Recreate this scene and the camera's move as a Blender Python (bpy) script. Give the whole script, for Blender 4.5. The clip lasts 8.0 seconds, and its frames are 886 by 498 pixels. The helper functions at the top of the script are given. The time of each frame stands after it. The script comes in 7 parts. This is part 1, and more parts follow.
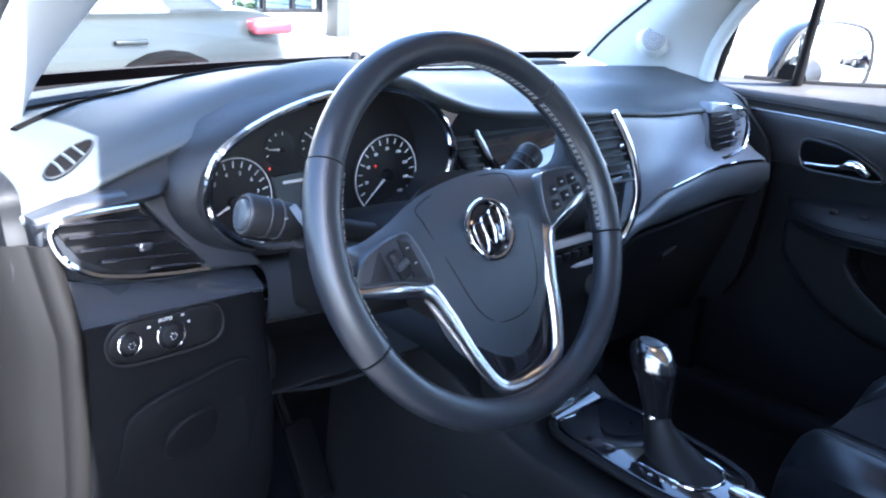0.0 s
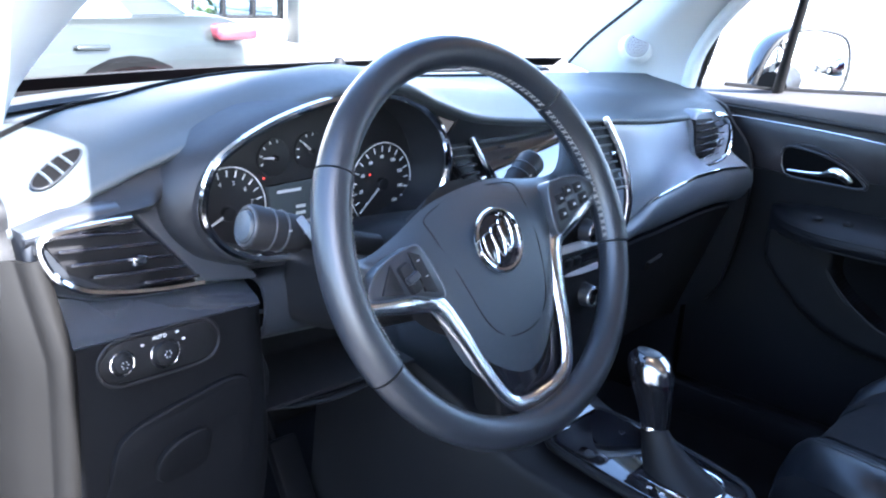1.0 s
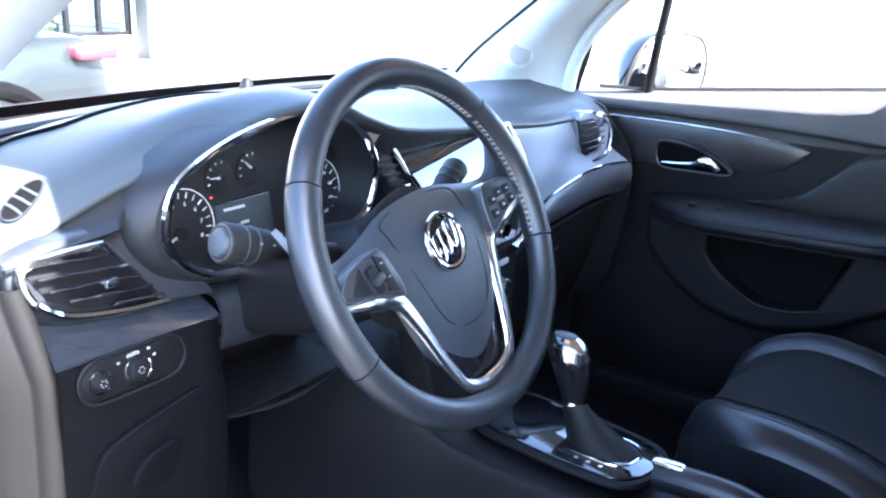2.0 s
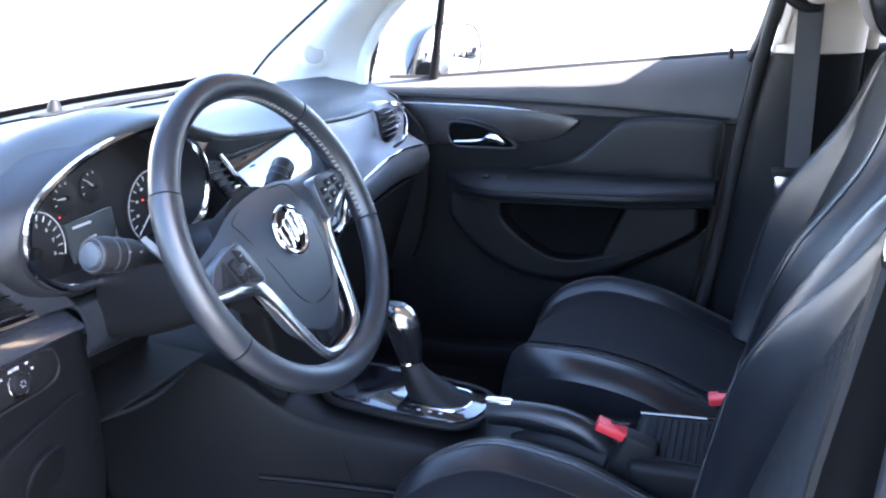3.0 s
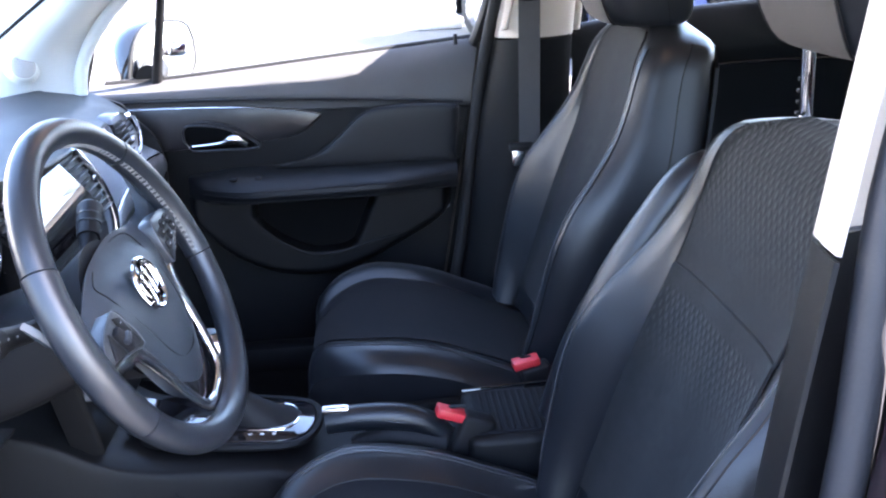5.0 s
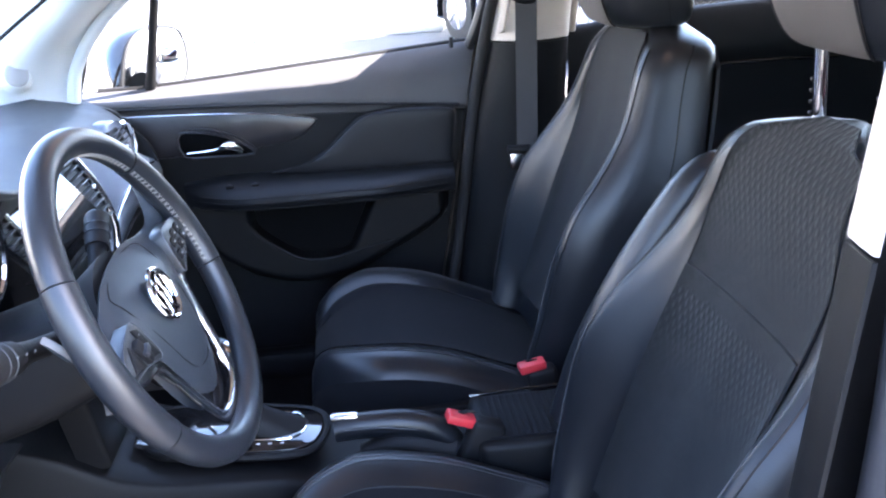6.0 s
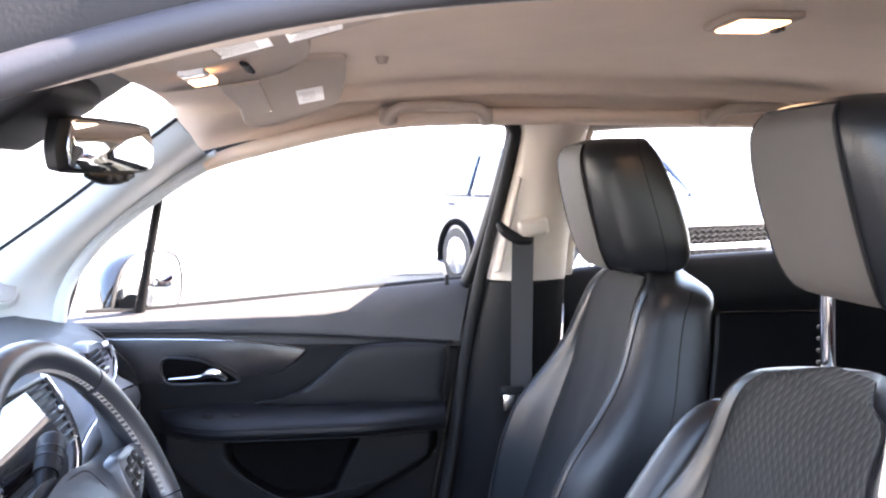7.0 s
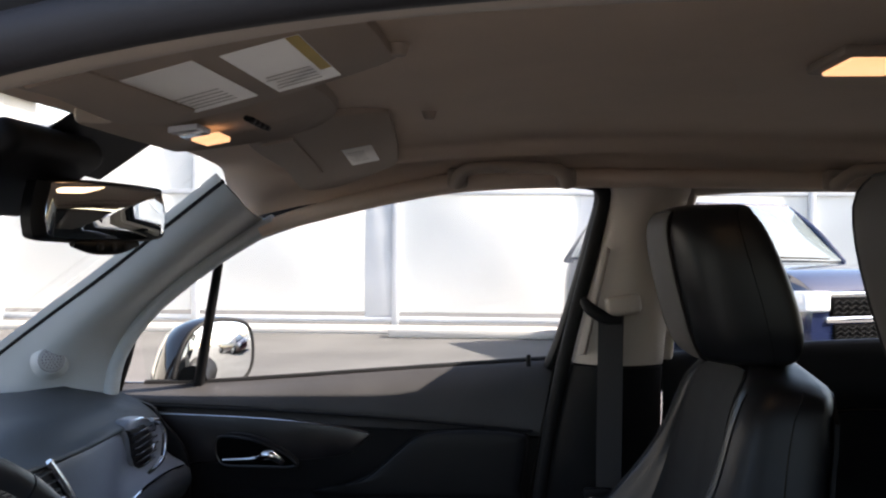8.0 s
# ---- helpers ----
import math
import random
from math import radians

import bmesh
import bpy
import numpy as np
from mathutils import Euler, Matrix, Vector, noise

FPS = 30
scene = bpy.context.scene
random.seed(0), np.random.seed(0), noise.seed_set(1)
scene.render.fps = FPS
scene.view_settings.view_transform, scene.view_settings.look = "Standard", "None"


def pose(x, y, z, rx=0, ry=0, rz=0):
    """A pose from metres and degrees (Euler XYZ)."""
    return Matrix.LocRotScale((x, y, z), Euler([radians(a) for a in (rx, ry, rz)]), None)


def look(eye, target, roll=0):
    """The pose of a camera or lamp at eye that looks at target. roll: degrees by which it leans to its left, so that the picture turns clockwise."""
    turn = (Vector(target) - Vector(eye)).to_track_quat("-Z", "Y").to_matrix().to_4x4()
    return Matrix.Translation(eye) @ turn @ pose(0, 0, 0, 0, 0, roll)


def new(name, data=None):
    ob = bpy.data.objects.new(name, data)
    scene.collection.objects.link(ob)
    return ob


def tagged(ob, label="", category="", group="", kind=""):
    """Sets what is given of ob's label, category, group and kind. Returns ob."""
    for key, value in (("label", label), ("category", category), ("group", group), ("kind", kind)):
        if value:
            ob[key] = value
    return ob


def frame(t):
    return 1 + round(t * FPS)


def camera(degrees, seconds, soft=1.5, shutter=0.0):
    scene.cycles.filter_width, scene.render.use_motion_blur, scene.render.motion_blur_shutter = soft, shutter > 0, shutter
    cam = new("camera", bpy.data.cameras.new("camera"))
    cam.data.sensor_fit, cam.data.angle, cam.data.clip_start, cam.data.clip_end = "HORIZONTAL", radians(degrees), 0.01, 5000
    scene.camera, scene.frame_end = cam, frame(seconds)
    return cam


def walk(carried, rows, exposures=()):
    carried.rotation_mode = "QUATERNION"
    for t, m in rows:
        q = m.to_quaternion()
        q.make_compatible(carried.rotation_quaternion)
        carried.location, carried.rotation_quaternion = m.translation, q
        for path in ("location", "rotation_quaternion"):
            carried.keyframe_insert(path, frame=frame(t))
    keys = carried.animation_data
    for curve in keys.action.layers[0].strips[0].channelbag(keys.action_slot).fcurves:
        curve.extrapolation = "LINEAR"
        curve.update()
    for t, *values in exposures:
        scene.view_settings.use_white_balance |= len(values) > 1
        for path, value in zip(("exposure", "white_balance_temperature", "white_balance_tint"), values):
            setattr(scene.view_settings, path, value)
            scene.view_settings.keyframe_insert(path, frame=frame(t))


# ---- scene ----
cam = camera(52.6, 8.0, 2.2)
PATH = [
    (0, (-0.921, -0.499, 1.219), (0.45, 0.827, 0.615), 3.0),
    (0.5, (-0.919, -0.488, 1.209), (0.451, 0.849, 0.629), 2.3),
    (1, (-0.929, -0.451, 1.213), (0.504, 0.815, 0.628), 3.4),
    (1.2, (-0.94, -0.426, 1.214), (0.539, 0.787, 0.632), 3.9),
    (2.3, (-1.089, -0.448, 1.235), (0.565, 0.528, 0.676), 0.3),
    (2.5, (-1.127, -0.457, 1.241), (0.553, 0.47, 0.677), -0.6),
    (2.8, (-1.156, -0.472, 1.25), (0.593, 0.315, 0.681), -1.2),
    (3, (-1.168, -0.457, 1.253), (0.641, 0.171, 0.674), -1.5),
    (3.3, (-1.181, -0.385, 1.262), (0.7, -0.026, 0.687), -1.5),
    (3.5, (-1.189, -0.346, 1.272), (0.716, -0.133, 0.7), -1.4),
    (4, (-1.198, -0.283, 1.287), (0.715, -0.29, 0.705), -2.3),
    (4.5, (-1.197, -0.258, 1.315), (0.694, -0.347, 0.671), -2.5),
    (6, (-1.185, -0.203, 1.319), (0.693, -0.369, 0.65), -3.1),
    (6.3, (-1.172, -0.2, 1.321), (0.73, -0.368, 0.729), -2.8),
    (6.5, (-1.164, -0.202, 1.322), (0.767, -0.384, 0.833), -2.1),
    (6.6, (-1.158, -0.198, 1.321), (0.786, -0.397, 0.895), -1.5),
    (6.8, (-1.148, -0.196, 1.316), (0.814, -0.413, 0.994), -1.0),
    (7, (-1.134, -0.215, 1.299), (0.85, -0.417, 1.152), -0.3),
    (7.3, (-1.093, -0.232, 1.308), (0.898, -0.399, 1.222), 0.2),
    (7.5, (-1.063, -0.266, 1.302), (0.934, -0.36, 1.236), 0.3),
    (8, (-0.954, -0.343, 1.313), (1.043, -0.234, 1.302), 0.4),
]
EXPOSURES = [(0, 3.95, 5650, 12), (0.6, 4.15, 5700, 12), (1.2, 4.28, 5750, 12), (2.5, 4.55, 5950, 14), (4.5, 4.5, 6250, 18), (6.4, 4.45, 6300, 18), (7.0, 4.6, 7000, 21), (7.5, 3.42, 7200, 20), (8.0, 1.78, 7200, 16)]
walk(cam, [(t, look(eye, target, roll)) for t, eye, target, roll in PATH], EXPOSURES)

# ---- light: clear sky, sun low behind the car's driver side ----
SUN_AZ, SUN_EL = radians(186.5), radians(42)      # heading from +y, clockwise seen from above
sun_way = Vector((math.sin(SUN_AZ) * math.cos(SUN_EL), math.cos(SUN_AZ) * math.cos(SUN_EL), math.sin(SUN_EL)))
world = bpy.data.worlds.new("sky")
scene.world = world
world.use_nodes = True
sky = world.node_tree.nodes.new("ShaderNodeTexSky")
sky.sky_type, sky.sun_disc = "NISHITA", False
sky.sun_elevation, sky.sun_rotation = SUN_EL, SUN_AZ
sky.air_density, sky.dust_density, sky.ozone_density = 1.0, 1.5, 1.0
world.node_tree.links.new(sky.outputs[0], world.node_tree.nodes["Background"].inputs[0])
world.node_tree.nodes["Background"].inputs[1].default_value = 0.15
sun = new("sun", bpy.data.lights.new("sun", "SUN"))
sun.data.energy, sun.data.angle, sun.data.color = 5.0, radians(0.5), (1.0, 0.95, 0.88)
sun.matrix_world = look(sun_way * 30, (0, 0, 0))


# ---- materials ----
def material(name, color, rough=0.5, metal=0.0, grain=0.0, grain_scale=600.0, vary=0.12, vary_scale=9.0, kind="noise",
             coat=0.0, spec=0.5, sheen=0.0, stretch=(1, 1, 1), emit=None, emit_power=0.0):
    """A surface with mottling at a large scale, wear in its gloss and a fine relief of real size."""
    m = bpy.data.materials.new(name)
    m.use_nodes = True
    nt = m.node_tree
    b = nt.nodes["Principled BSDF"]
    b.inputs["Roughness"].default_value, b.inputs["Metallic"].default_value = rough, metal
    b.inputs["Specular IOR Level"].default_value, b.inputs["Coat Weight"].default_value = spec, coat
    b.inputs["Sheen Weight"].default_value = sheen
    co = nt.nodes.new("ShaderNodeTexCoord")
    mp = nt.nodes.new("ShaderNodeMapping")
    mp.inputs["Scale"].default_value = stretch
    nt.links.new(co.outputs["Object"], mp.inputs[0])
    big = nt.nodes.new("ShaderNodeTexNoise")
    big.inputs["Scale"].default_value, big.inputs["Detail"].default_value = vary_scale, 6
    nt.links.new(mp.outputs[0], big.inputs["Vector"])
    ramp = nt.nodes.new("ShaderNodeValToRGB")
    lo, hi = [c * (1 - vary) for c in color], [min(1, c * (1 + vary)) for c in color]
    ramp.color_ramp.elements[0].position, ramp.color_ramp.elements[1].position = 0.3, 0.7
    ramp.color_ramp.elements[0].color, ramp.color_ramp.elements[1].color = (*lo, 1), (*hi, 1)
    nt.links.new(big.outputs["Fac"], ramp.inputs[0])
    nt.links.new(ramp.outputs[0], b.inputs["Base Color"])
    span = nt.nodes.new("ShaderNodeMapRange")
    span.inputs["To Min"].default_value, span.inputs["To Max"].default_value = rough * 0.85, min(1, rough * 1.15)
    nt.links.new(big.outputs["Fac"], span.inputs["Value"])
    nt.links.new(span.outputs[0], b.inputs["Roughness"])
    if grain:
        bump = nt.nodes.new("ShaderNodeBump")
        bump.inputs["Strength"].default_value, bump.inputs["Distance"].default_value = grain, 0.0006
        if kind == "noise":
            fine = nt.nodes.new("ShaderNodeTexNoise")
            fine.inputs["Detail"].default_value = 3
        else:
            fine = nt.nodes.new("ShaderNodeTexVoronoi")
            fine.feature = "DISTANCE_TO_EDGE" if kind == "cells" else "F1"
        fine.inputs["Scale"].default_value = grain_scale
        nt.links.new(mp.outputs[0], fine.inputs["Vector"])
        nt.links.new(fine.outputs[0], bump.inputs["Height"])
        nt.links.new(bump.outputs[0], b.inputs["Normal"])
    if emit:
        b.inputs["Emission Color"].default_value, b.inputs["Emission Strength"].default_value = (*emit, 1), emit_power
    return m


def glass(name, tint, gloss=1.0):
    m = bpy.data.materials.new(name)
    m.use_nodes = True
    nt = m.node_tree
    nt.nodes.remove(nt.nodes["Principled BSDF"])
    clear, shine, mix, fr, steep, share = (nt.nodes.new("ShaderNode" + k) for k in ("BsdfTransparent", "BsdfGlossy", "MixShader", "LayerWeight", "Math", "Math"))
    clear.inputs[0].default_value = (*tint, 1)
    shine.inputs["Roughness"].default_value = 0.01
    fr.inputs[0].default_value = 0.5
    steep.operation, share.operation = "POWER", "MULTIPLY_ADD"
    steep.inputs[1].default_value, share.inputs[1].default_value, share.inputs[2].default_value = 5.0, 0.7 * gloss, 0.035 * gloss
    nt.links.new(fr.outputs["Facing"], steep.inputs[0])
    nt.links.new(steep.outputs[0], share.inputs[0])
    nt.links.new(share.outputs[0], mix.inputs[0])
    nt.links.new(clear.outputs[0], mix.inputs[1])
    nt.links.new(shine.outputs[0], mix.inputs[2])
    nt.links.new(mix.outputs[0], nt.nodes["Material Output"].inputs[0])
    return m


def weave(name, color, pitch=0.009, depth=0.0016):
    """Dark cloth with a raised lattice of small diamonds, and threads."""
    m = material(name, color, 0.85, grain=0.6, grain_scale=1500, vary=0.15, vary_scale=60, sheen=0.08, spec=0.25)
    nt = m.node_tree
    b = nt.nodes["Principled BSDF"]
    co = nt.nodes["Texture Coordinate"]
    waves = []
    for angle in (35, -35):
        mp = nt.nodes.new("ShaderNodeMapping")
        mp.inputs["Rotation"].default_value = (0, radians(angle), 0)
        wv = nt.nodes.new("ShaderNodeTexWave")
        wv.bands_direction = "X"
        wv.inputs["Scale"].default_value = 0.314 / pitch
        nt.links.new(co.outputs["Object"], mp.inputs[0])
        nt.links.new(mp.outputs[0], wv.inputs[0])
        waves.append(wv)
    cross = nt.nodes.new("ShaderNodeMath")
    cross.operation = "MULTIPLY"
    nt.links.new(waves[0].outputs["Fac"], cross.inputs[0])
    nt.links.new(waves[1].outputs["Fac"], cross.inputs[1])
    split = nt.nodes.new("ShaderNodeSeparateXYZ")
    nt.links.new(co.outputs["Object"], split.inputs[0])
    fade = nt.nodes.new("ShaderNodeValToRGB")
    fade.color_ramp.elements[0].position, fade.color_ramp.elements[0].color = 0.41, (0, 0, 0, 1)
    fade.color_ramp.elements[1].position, fade.color_ramp.elements[1].color = 0.475, (0.85, 0.85, 0.85, 1)
    for at, v in ((0.502, 1.0), (0.507, 0.0), (0.55, 0.0), (0.64, 0.9), (0.74, 1.0)):
        stop = fade.color_ramp.elements.new(at)
        stop.color = (v, v, v, 1)
    nt.links.new(split.outputs["Z"], fade.inputs[0])
    mul = nt.nodes.new("ShaderNodeMath")
    mul.operation = "MULTIPLY"
    nt.links.new(cross.outputs[0], mul.inputs[0])
    nt.links.new(fade.outputs[0], mul.inputs[1])
    bump = nt.nodes.new("ShaderNodeBump")
    bump.inputs["Strength"].default_value, bump.inputs["Distance"].default_value = 1.0, depth
    nt.links.new(mul.outputs[0], bump.inputs["Height"])
    nt.links.new(nt.nodes["Bump"].outputs[0], bump.inputs["Normal"])
    nt.links.new(bump.outputs[0], b.inputs["Normal"])
    mixc = nt.nodes.new("ShaderNodeMix")
    mixc.data_type = "RGBA"
    mixc.inputs["A"].default_value = (*[c * 0.75 for c in color], 1)
    mixc.inputs["B"].default_value = (*[c * 1.6 for c in color], 1)
    power = nt.nodes.new("ShaderNodeMath")
    power.operation = "POWER"
    power.inputs[1].default_value = 1.6
    nt.links.new(mul.outputs[0], power.inputs[0])
    nt.links.new(power.outputs[0], mixc.inputs["Factor"])
    nt.links.new(mixc.outputs["Result"], b.inputs["Base Color"])
    return m


PAD = material("soft_dash_plastic", (0.036, 0.0425, 0.0475), 0.52, grain=0.35, grain_scale=900, kind="cells", spec=0.28)
PLASTIC = material("grained_black_plastic", (0.0048, 0.0051, 0.006), 0.52, grain=0.35, grain_scale=800, kind="cells", spec=0.17)
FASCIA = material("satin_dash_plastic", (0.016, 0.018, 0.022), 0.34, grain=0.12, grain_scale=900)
# Satin dash plastic lightened so the passenger's face carries its glare as colour
FACIA_GLARE = material("glare_toned_dash_panel", (0.15, 0.17, 0.205), 0.34, grain=0.1, grain_scale=900)
# Black plastic parts; in wells, creases and gaps the colour is shade
BLACK_AND_SHADE = material("matt_black_plastic_and_shade", (0.005, 0.005, 0.006), 0.6, grain=0.2, spec=0.25)
HOOD = material("dark_hood_plastic", (0.010, 0.011, 0.0135), 0.5, grain=0.3, grain_scale=900, kind="cells", spec=0.28)
SATIN_DARK = material("satin_charcoal_plastic", (0.040, 0.046, 0.056), 0.4, grain=0.15, grain_scale=900)
# Darker copy of the grained plastic, holding shade low on the dash
KNEE = material("knee_panel_plastic", (0.0040, 0.0043, 0.0052), 0.55, grain=0.35, grain_scale=800, kind="cells", spec=0.05)
# End panel plastic, its base colour raised for the sun that strikes it
END_PLASTIC = material("sun_tuned_end_plastic", (0.0058, 0.0056, 0.0055), 0.55, grain=0.35, grain_scale=800, kind="cells", spec=0.10)
# Near-black that stands in for the shade inside the map pocket
POCKET_SHADE = material("shadowed_pocket_plastic", (0.0036, 0.0038, 0.0042), 0.8, grain=0.2, spec=0.05)
# Near-black for slots, arches and recesses; their shade is put into it
VOID = material("unlit_hollow_black", (0.002, 0.002, 0.0022), 0.9, spec=0.05)
GLOSS = material("gloss_dash_strip", (0.018, 0.021, 0.027), 0.2, vary=0.08, coat=0.4)
SILVER_PLASTIC = material("silver_painted_plastic", (0.5, 0.51, 0.54), 0.3, metal=0.25, vary=0.04)
PIANO = material("piano_black", (0.008, 0.008, 0.01), 0.06, vary=0.05, coat=0.6)
SWOOSH = material("dark_metallic_trim", (0.016, 0.0145, 0.016), 0.30, grain=0.15, grain_scale=60, metal=0.1, vary=0.25, vary_scale=25, coat=0.1, spec=0.35)
CHROME = material("chrome", (0.82, 0.83, 0.85), 0.08, metal=1.0, vary=0.03)
SATIN = material("satin_silver", (0.62, 0.63, 0.66), 0.22, metal=1.0, vary=0.04)
LEATHER = material("black_leather", (0.0085, 0.0095, 0.012), 0.34, grain=0.4, grain_scale=420, kind="cells", vary=0.18, spec=0.40)
HUB_SKIN = material("hub_soft_plastic", (0.022, 0.028, 0.035), 0.40, grain=0.3, grain_scale=800, kind="cells", vary=0.1)
RIM = material("wheel_leather", (0.0125, 0.0145, 0.0185), 0.31, grain=0.3, grain_scale=700, kind="cells", vary=0.12)
CLOTH = material("black_seat_cloth", (0.0062, 0.0066, 0.0085), 0.9, grain=0.7, grain_scale=1500, vary=0.15, vary_scale=40, sheen=0.03, spec=0.12)
PLAIN_WEAVE = material("plain_seat_weave", (0.0075, 0.008, 0.0092), 0.88, grain=0.7, grain_scale=1300, vary=0.12, vary_scale=50, sheen=0.08, spec=0.2)
LATTICE = weave("patterned_seat_cloth", (0.0066, 0.007, 0.008), 0.0104, 0.0009)
TAUPE = material("taupe_head_cloth", (0.045, 0.040, 0.037), 0.75, grain=0.4, grain_scale=900, vary=0.06)
THREAD = material("grey_thread", (0.055, 0.056, 0.06), 0.7)
PALE_THREAD = material("pale_thread", (0.19, 0.187, 0.18), 0.7)
ROLL = material("grey_door_plastic", (0.042, 0.041, 0.042), 0.55, grain=0.35, grain_scale=900, kind="cells", spec=0.3)
VINYL = material("black_door_vinyl", (0.0075, 0.008, 0.0095), 0.45, grain=0.35, grain_scale=600, kind="cells", vary=0.15, spec=0.22)
HEADLINER = material("beige_headliner", (0.63, 0.50, 0.395), 0.95, grain=0.5, grain_scale=1200, vary=0.04)
# Pale trim whose bluish cast is sky light put into the colour
TRIM = material("sky_tinted_pillar_trim", (0.44, 0.47, 0.48), 0.55, grain=0.3, grain_scale=900, vary=0.04)
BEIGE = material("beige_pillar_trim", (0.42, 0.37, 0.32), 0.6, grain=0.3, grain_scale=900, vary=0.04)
VISOR = material("beige_visor", (0.37, 0.30, 0.245), 0.8, grain=0.3, grain_scale=900, vary=0.04)
# Lighter copy of the seal rubber, with outdoor light put into its colour
SEAL_DAYLIT = material("daylit_rubber", (0.021, 0.0212, 0.025), 0.6, grain=0.4, grain_scale=300, spec=0.35)
RUBBER = material("black_rubber", (0.013, 0.0128, 0.0135), 0.72, grain=0.4, grain_scale=300, spec=0.2)
CARPET = material("black_carpet", (0.004, 0.004, 0.0045), 0.95, grain=1.0, grain_scale=700, vary=0.3, vary_scale=30, spec=0.1)
RED = material("red_plastic", (0.55, 0.03, 0.04), 0.4)
MAROON = material("maroon_paint", (0.018, 0.003, 0.005), 0.12, vary=0.05, coat=1.0)
DIAL = material("black_dial", (0.006, 0.006, 0.007), 0.5)
WHITE_INK = material("white_print", (0.38, 0.38, 0.38), 0.5)
DIAL_INK = material("bright_dial_print", (0.5, 0.5, 0.5), 0.4)
DIM_INK = material("dim_print", (0.15, 0.15, 0.15), 0.6)
FAINT_INK = material("grey_print", (0.4, 0.38, 0.35), 0.6)
RED_INK = material("red_pointer", (0.5, 0.03, 0.02), 0.4, emit=(1, 0.08, 0.05), emit_power=0.15)
LCD = material("grey_display", (0.04, 0.047, 0.05), 0.18, vary=0.05)
# Pale base colour stands in for bright sky mirrored in car windows
CAR_GLASS = material("sky_toned_car_glass", (0.16, 0.19, 0.2), 0.04, vary=0.03, coat=1.0)
SCREEN = material("screen_glass", (0.02, 0.021, 0.024), 0.03, vary=0.02, coat=1.0)
LABEL = material("white_label", (0.86, 0.84, 0.79), 0.3, vary=0.04, spec=0.8)
YELLOW = material("yellow_label", (0.62, 0.45, 0.12), 0.6)
BELT = material("grey_webbing", (0.035, 0.035, 0.038), 0.75, grain=0.8, grain_scale=900, stretch=(1, 1, 0.15))
LAMP = material("lit_lens", (0.9, 0.85, 0.75), 0.4, emit=(1.0, 0.55, 0.27), emit_power=0.38)
MIRROR = material("mirror_glass", (0.85, 0.87, 0.88), 0.01, metal=1.0, vary=0.0)
PANE = glass("clear_glass", (0.94, 0.97, 0.96))
# Both tints are added to hold light back from the roof lining
DARK_PANE = glass("dark_tinted_glass", (0.10, 0.11, 0.11))
TINTED = glass("tinted_glass", (0.35, 0.38, 0.38))
ASPHALT = material("worn_asphalt", (0.085, 0.082, 0.08), 0.9, grain=1.0, grain_scale=90, vary=0.25, vary_scale=0.8)
CONCRETE = material("pale_concrete", (0.5, 0.48, 0.45), 0.9, grain=0.5, grain_scale=60, vary=0.12, vary_scale=1.2)
FENCE = material("white_painted_fence", (0.72, 0.72, 0.7), 0.7, grain=0.3, grain_scale=40, vary=0.08, vary_scale=0.9)
POST_GREY = material("grey_painted_post", (0.035, 0.037, 0.037), 0.6, vary=0.1)
FENCE_GREY = material("pale_grey_sheet", (0.5, 0.52, 0.55), 0.6, vary=0.12, vary_scale=2)
STEEL = material("galvanised_steel", (0.22, 0.225, 0.23), 0.5, metal=0.3, vary=0.15)
SILVER_PAINT = material("silver_car_paint", (0.0125, 0.0150, 0.0155), 0.30, metal=0.0, coat=0.25, vary=0.03, spec=0.3)
BLUE_PAINT = material("dark_blue_car_paint", (0.012, 0.018, 0.05), 0.12, coat=1.0, vary=0.03)
TYRE = material("tyre_rubber", (0.02, 0.02, 0.02), 0.85, grain=0.5, grain_scale=60)
LENS_RED = material("red_lamp_lens", (0.14, 0.02, 0.03), 0.12, coat=1.0)
CLEAR_LENS = material("clear_lamp_lens", (0.75, 0.77, 0.8), 0.08, coat=1.0)
PLASTER = material("white_plaster", (0.72, 0.7, 0.66), 0.9, grain=0.4, grain_scale=40, vary=0.06, vary_scale=0.7)
LEAF = material("green_leaf", (0.07, 0.12, 0.035), 0.6, vary=0.4, vary_scale=3)
BARK = material("brown_bark", (0.11, 0.08, 0.06), 0.9, grain=1.0, grain_scale=30)


# ---- mesh tools ----
FRAME = {}


def thing(name, x, y, z, label, category, group="", kind="", m=None):
    ob = new(name)
    m = m or Matrix.Translation((x, y, z))
    ob.matrix_world = m
    FRAME[ob] = m
    ob.empty_display_size = 0.05
    return tagged(ob, label, category, group, kind)


def part(name, bm, mat, parent=None, label="", smooth=True, local=False, kind=""):
    """Links a bmesh, given in world places, as one mesh object under a thing or a part."""
    if parent is not None and not local:
        bm.transform(FRAME[parent].inverted())
    bmesh.ops.recalc_face_normals(bm, faces=bm.faces)
    me = bpy.data.meshes.new(name)
    bm.to_mesh(me)
    bm.free()
    me.materials.append(mat)
    if smooth:
        me.shade_smooth()
        me.set_sharp_from_angle(angle=radians(40))
    ob = new(name, me)
    if parent is not None:
        ob.parent = parent
        FRAME[ob] = FRAME[parent]
    return tagged(ob, label, "", "", kind)


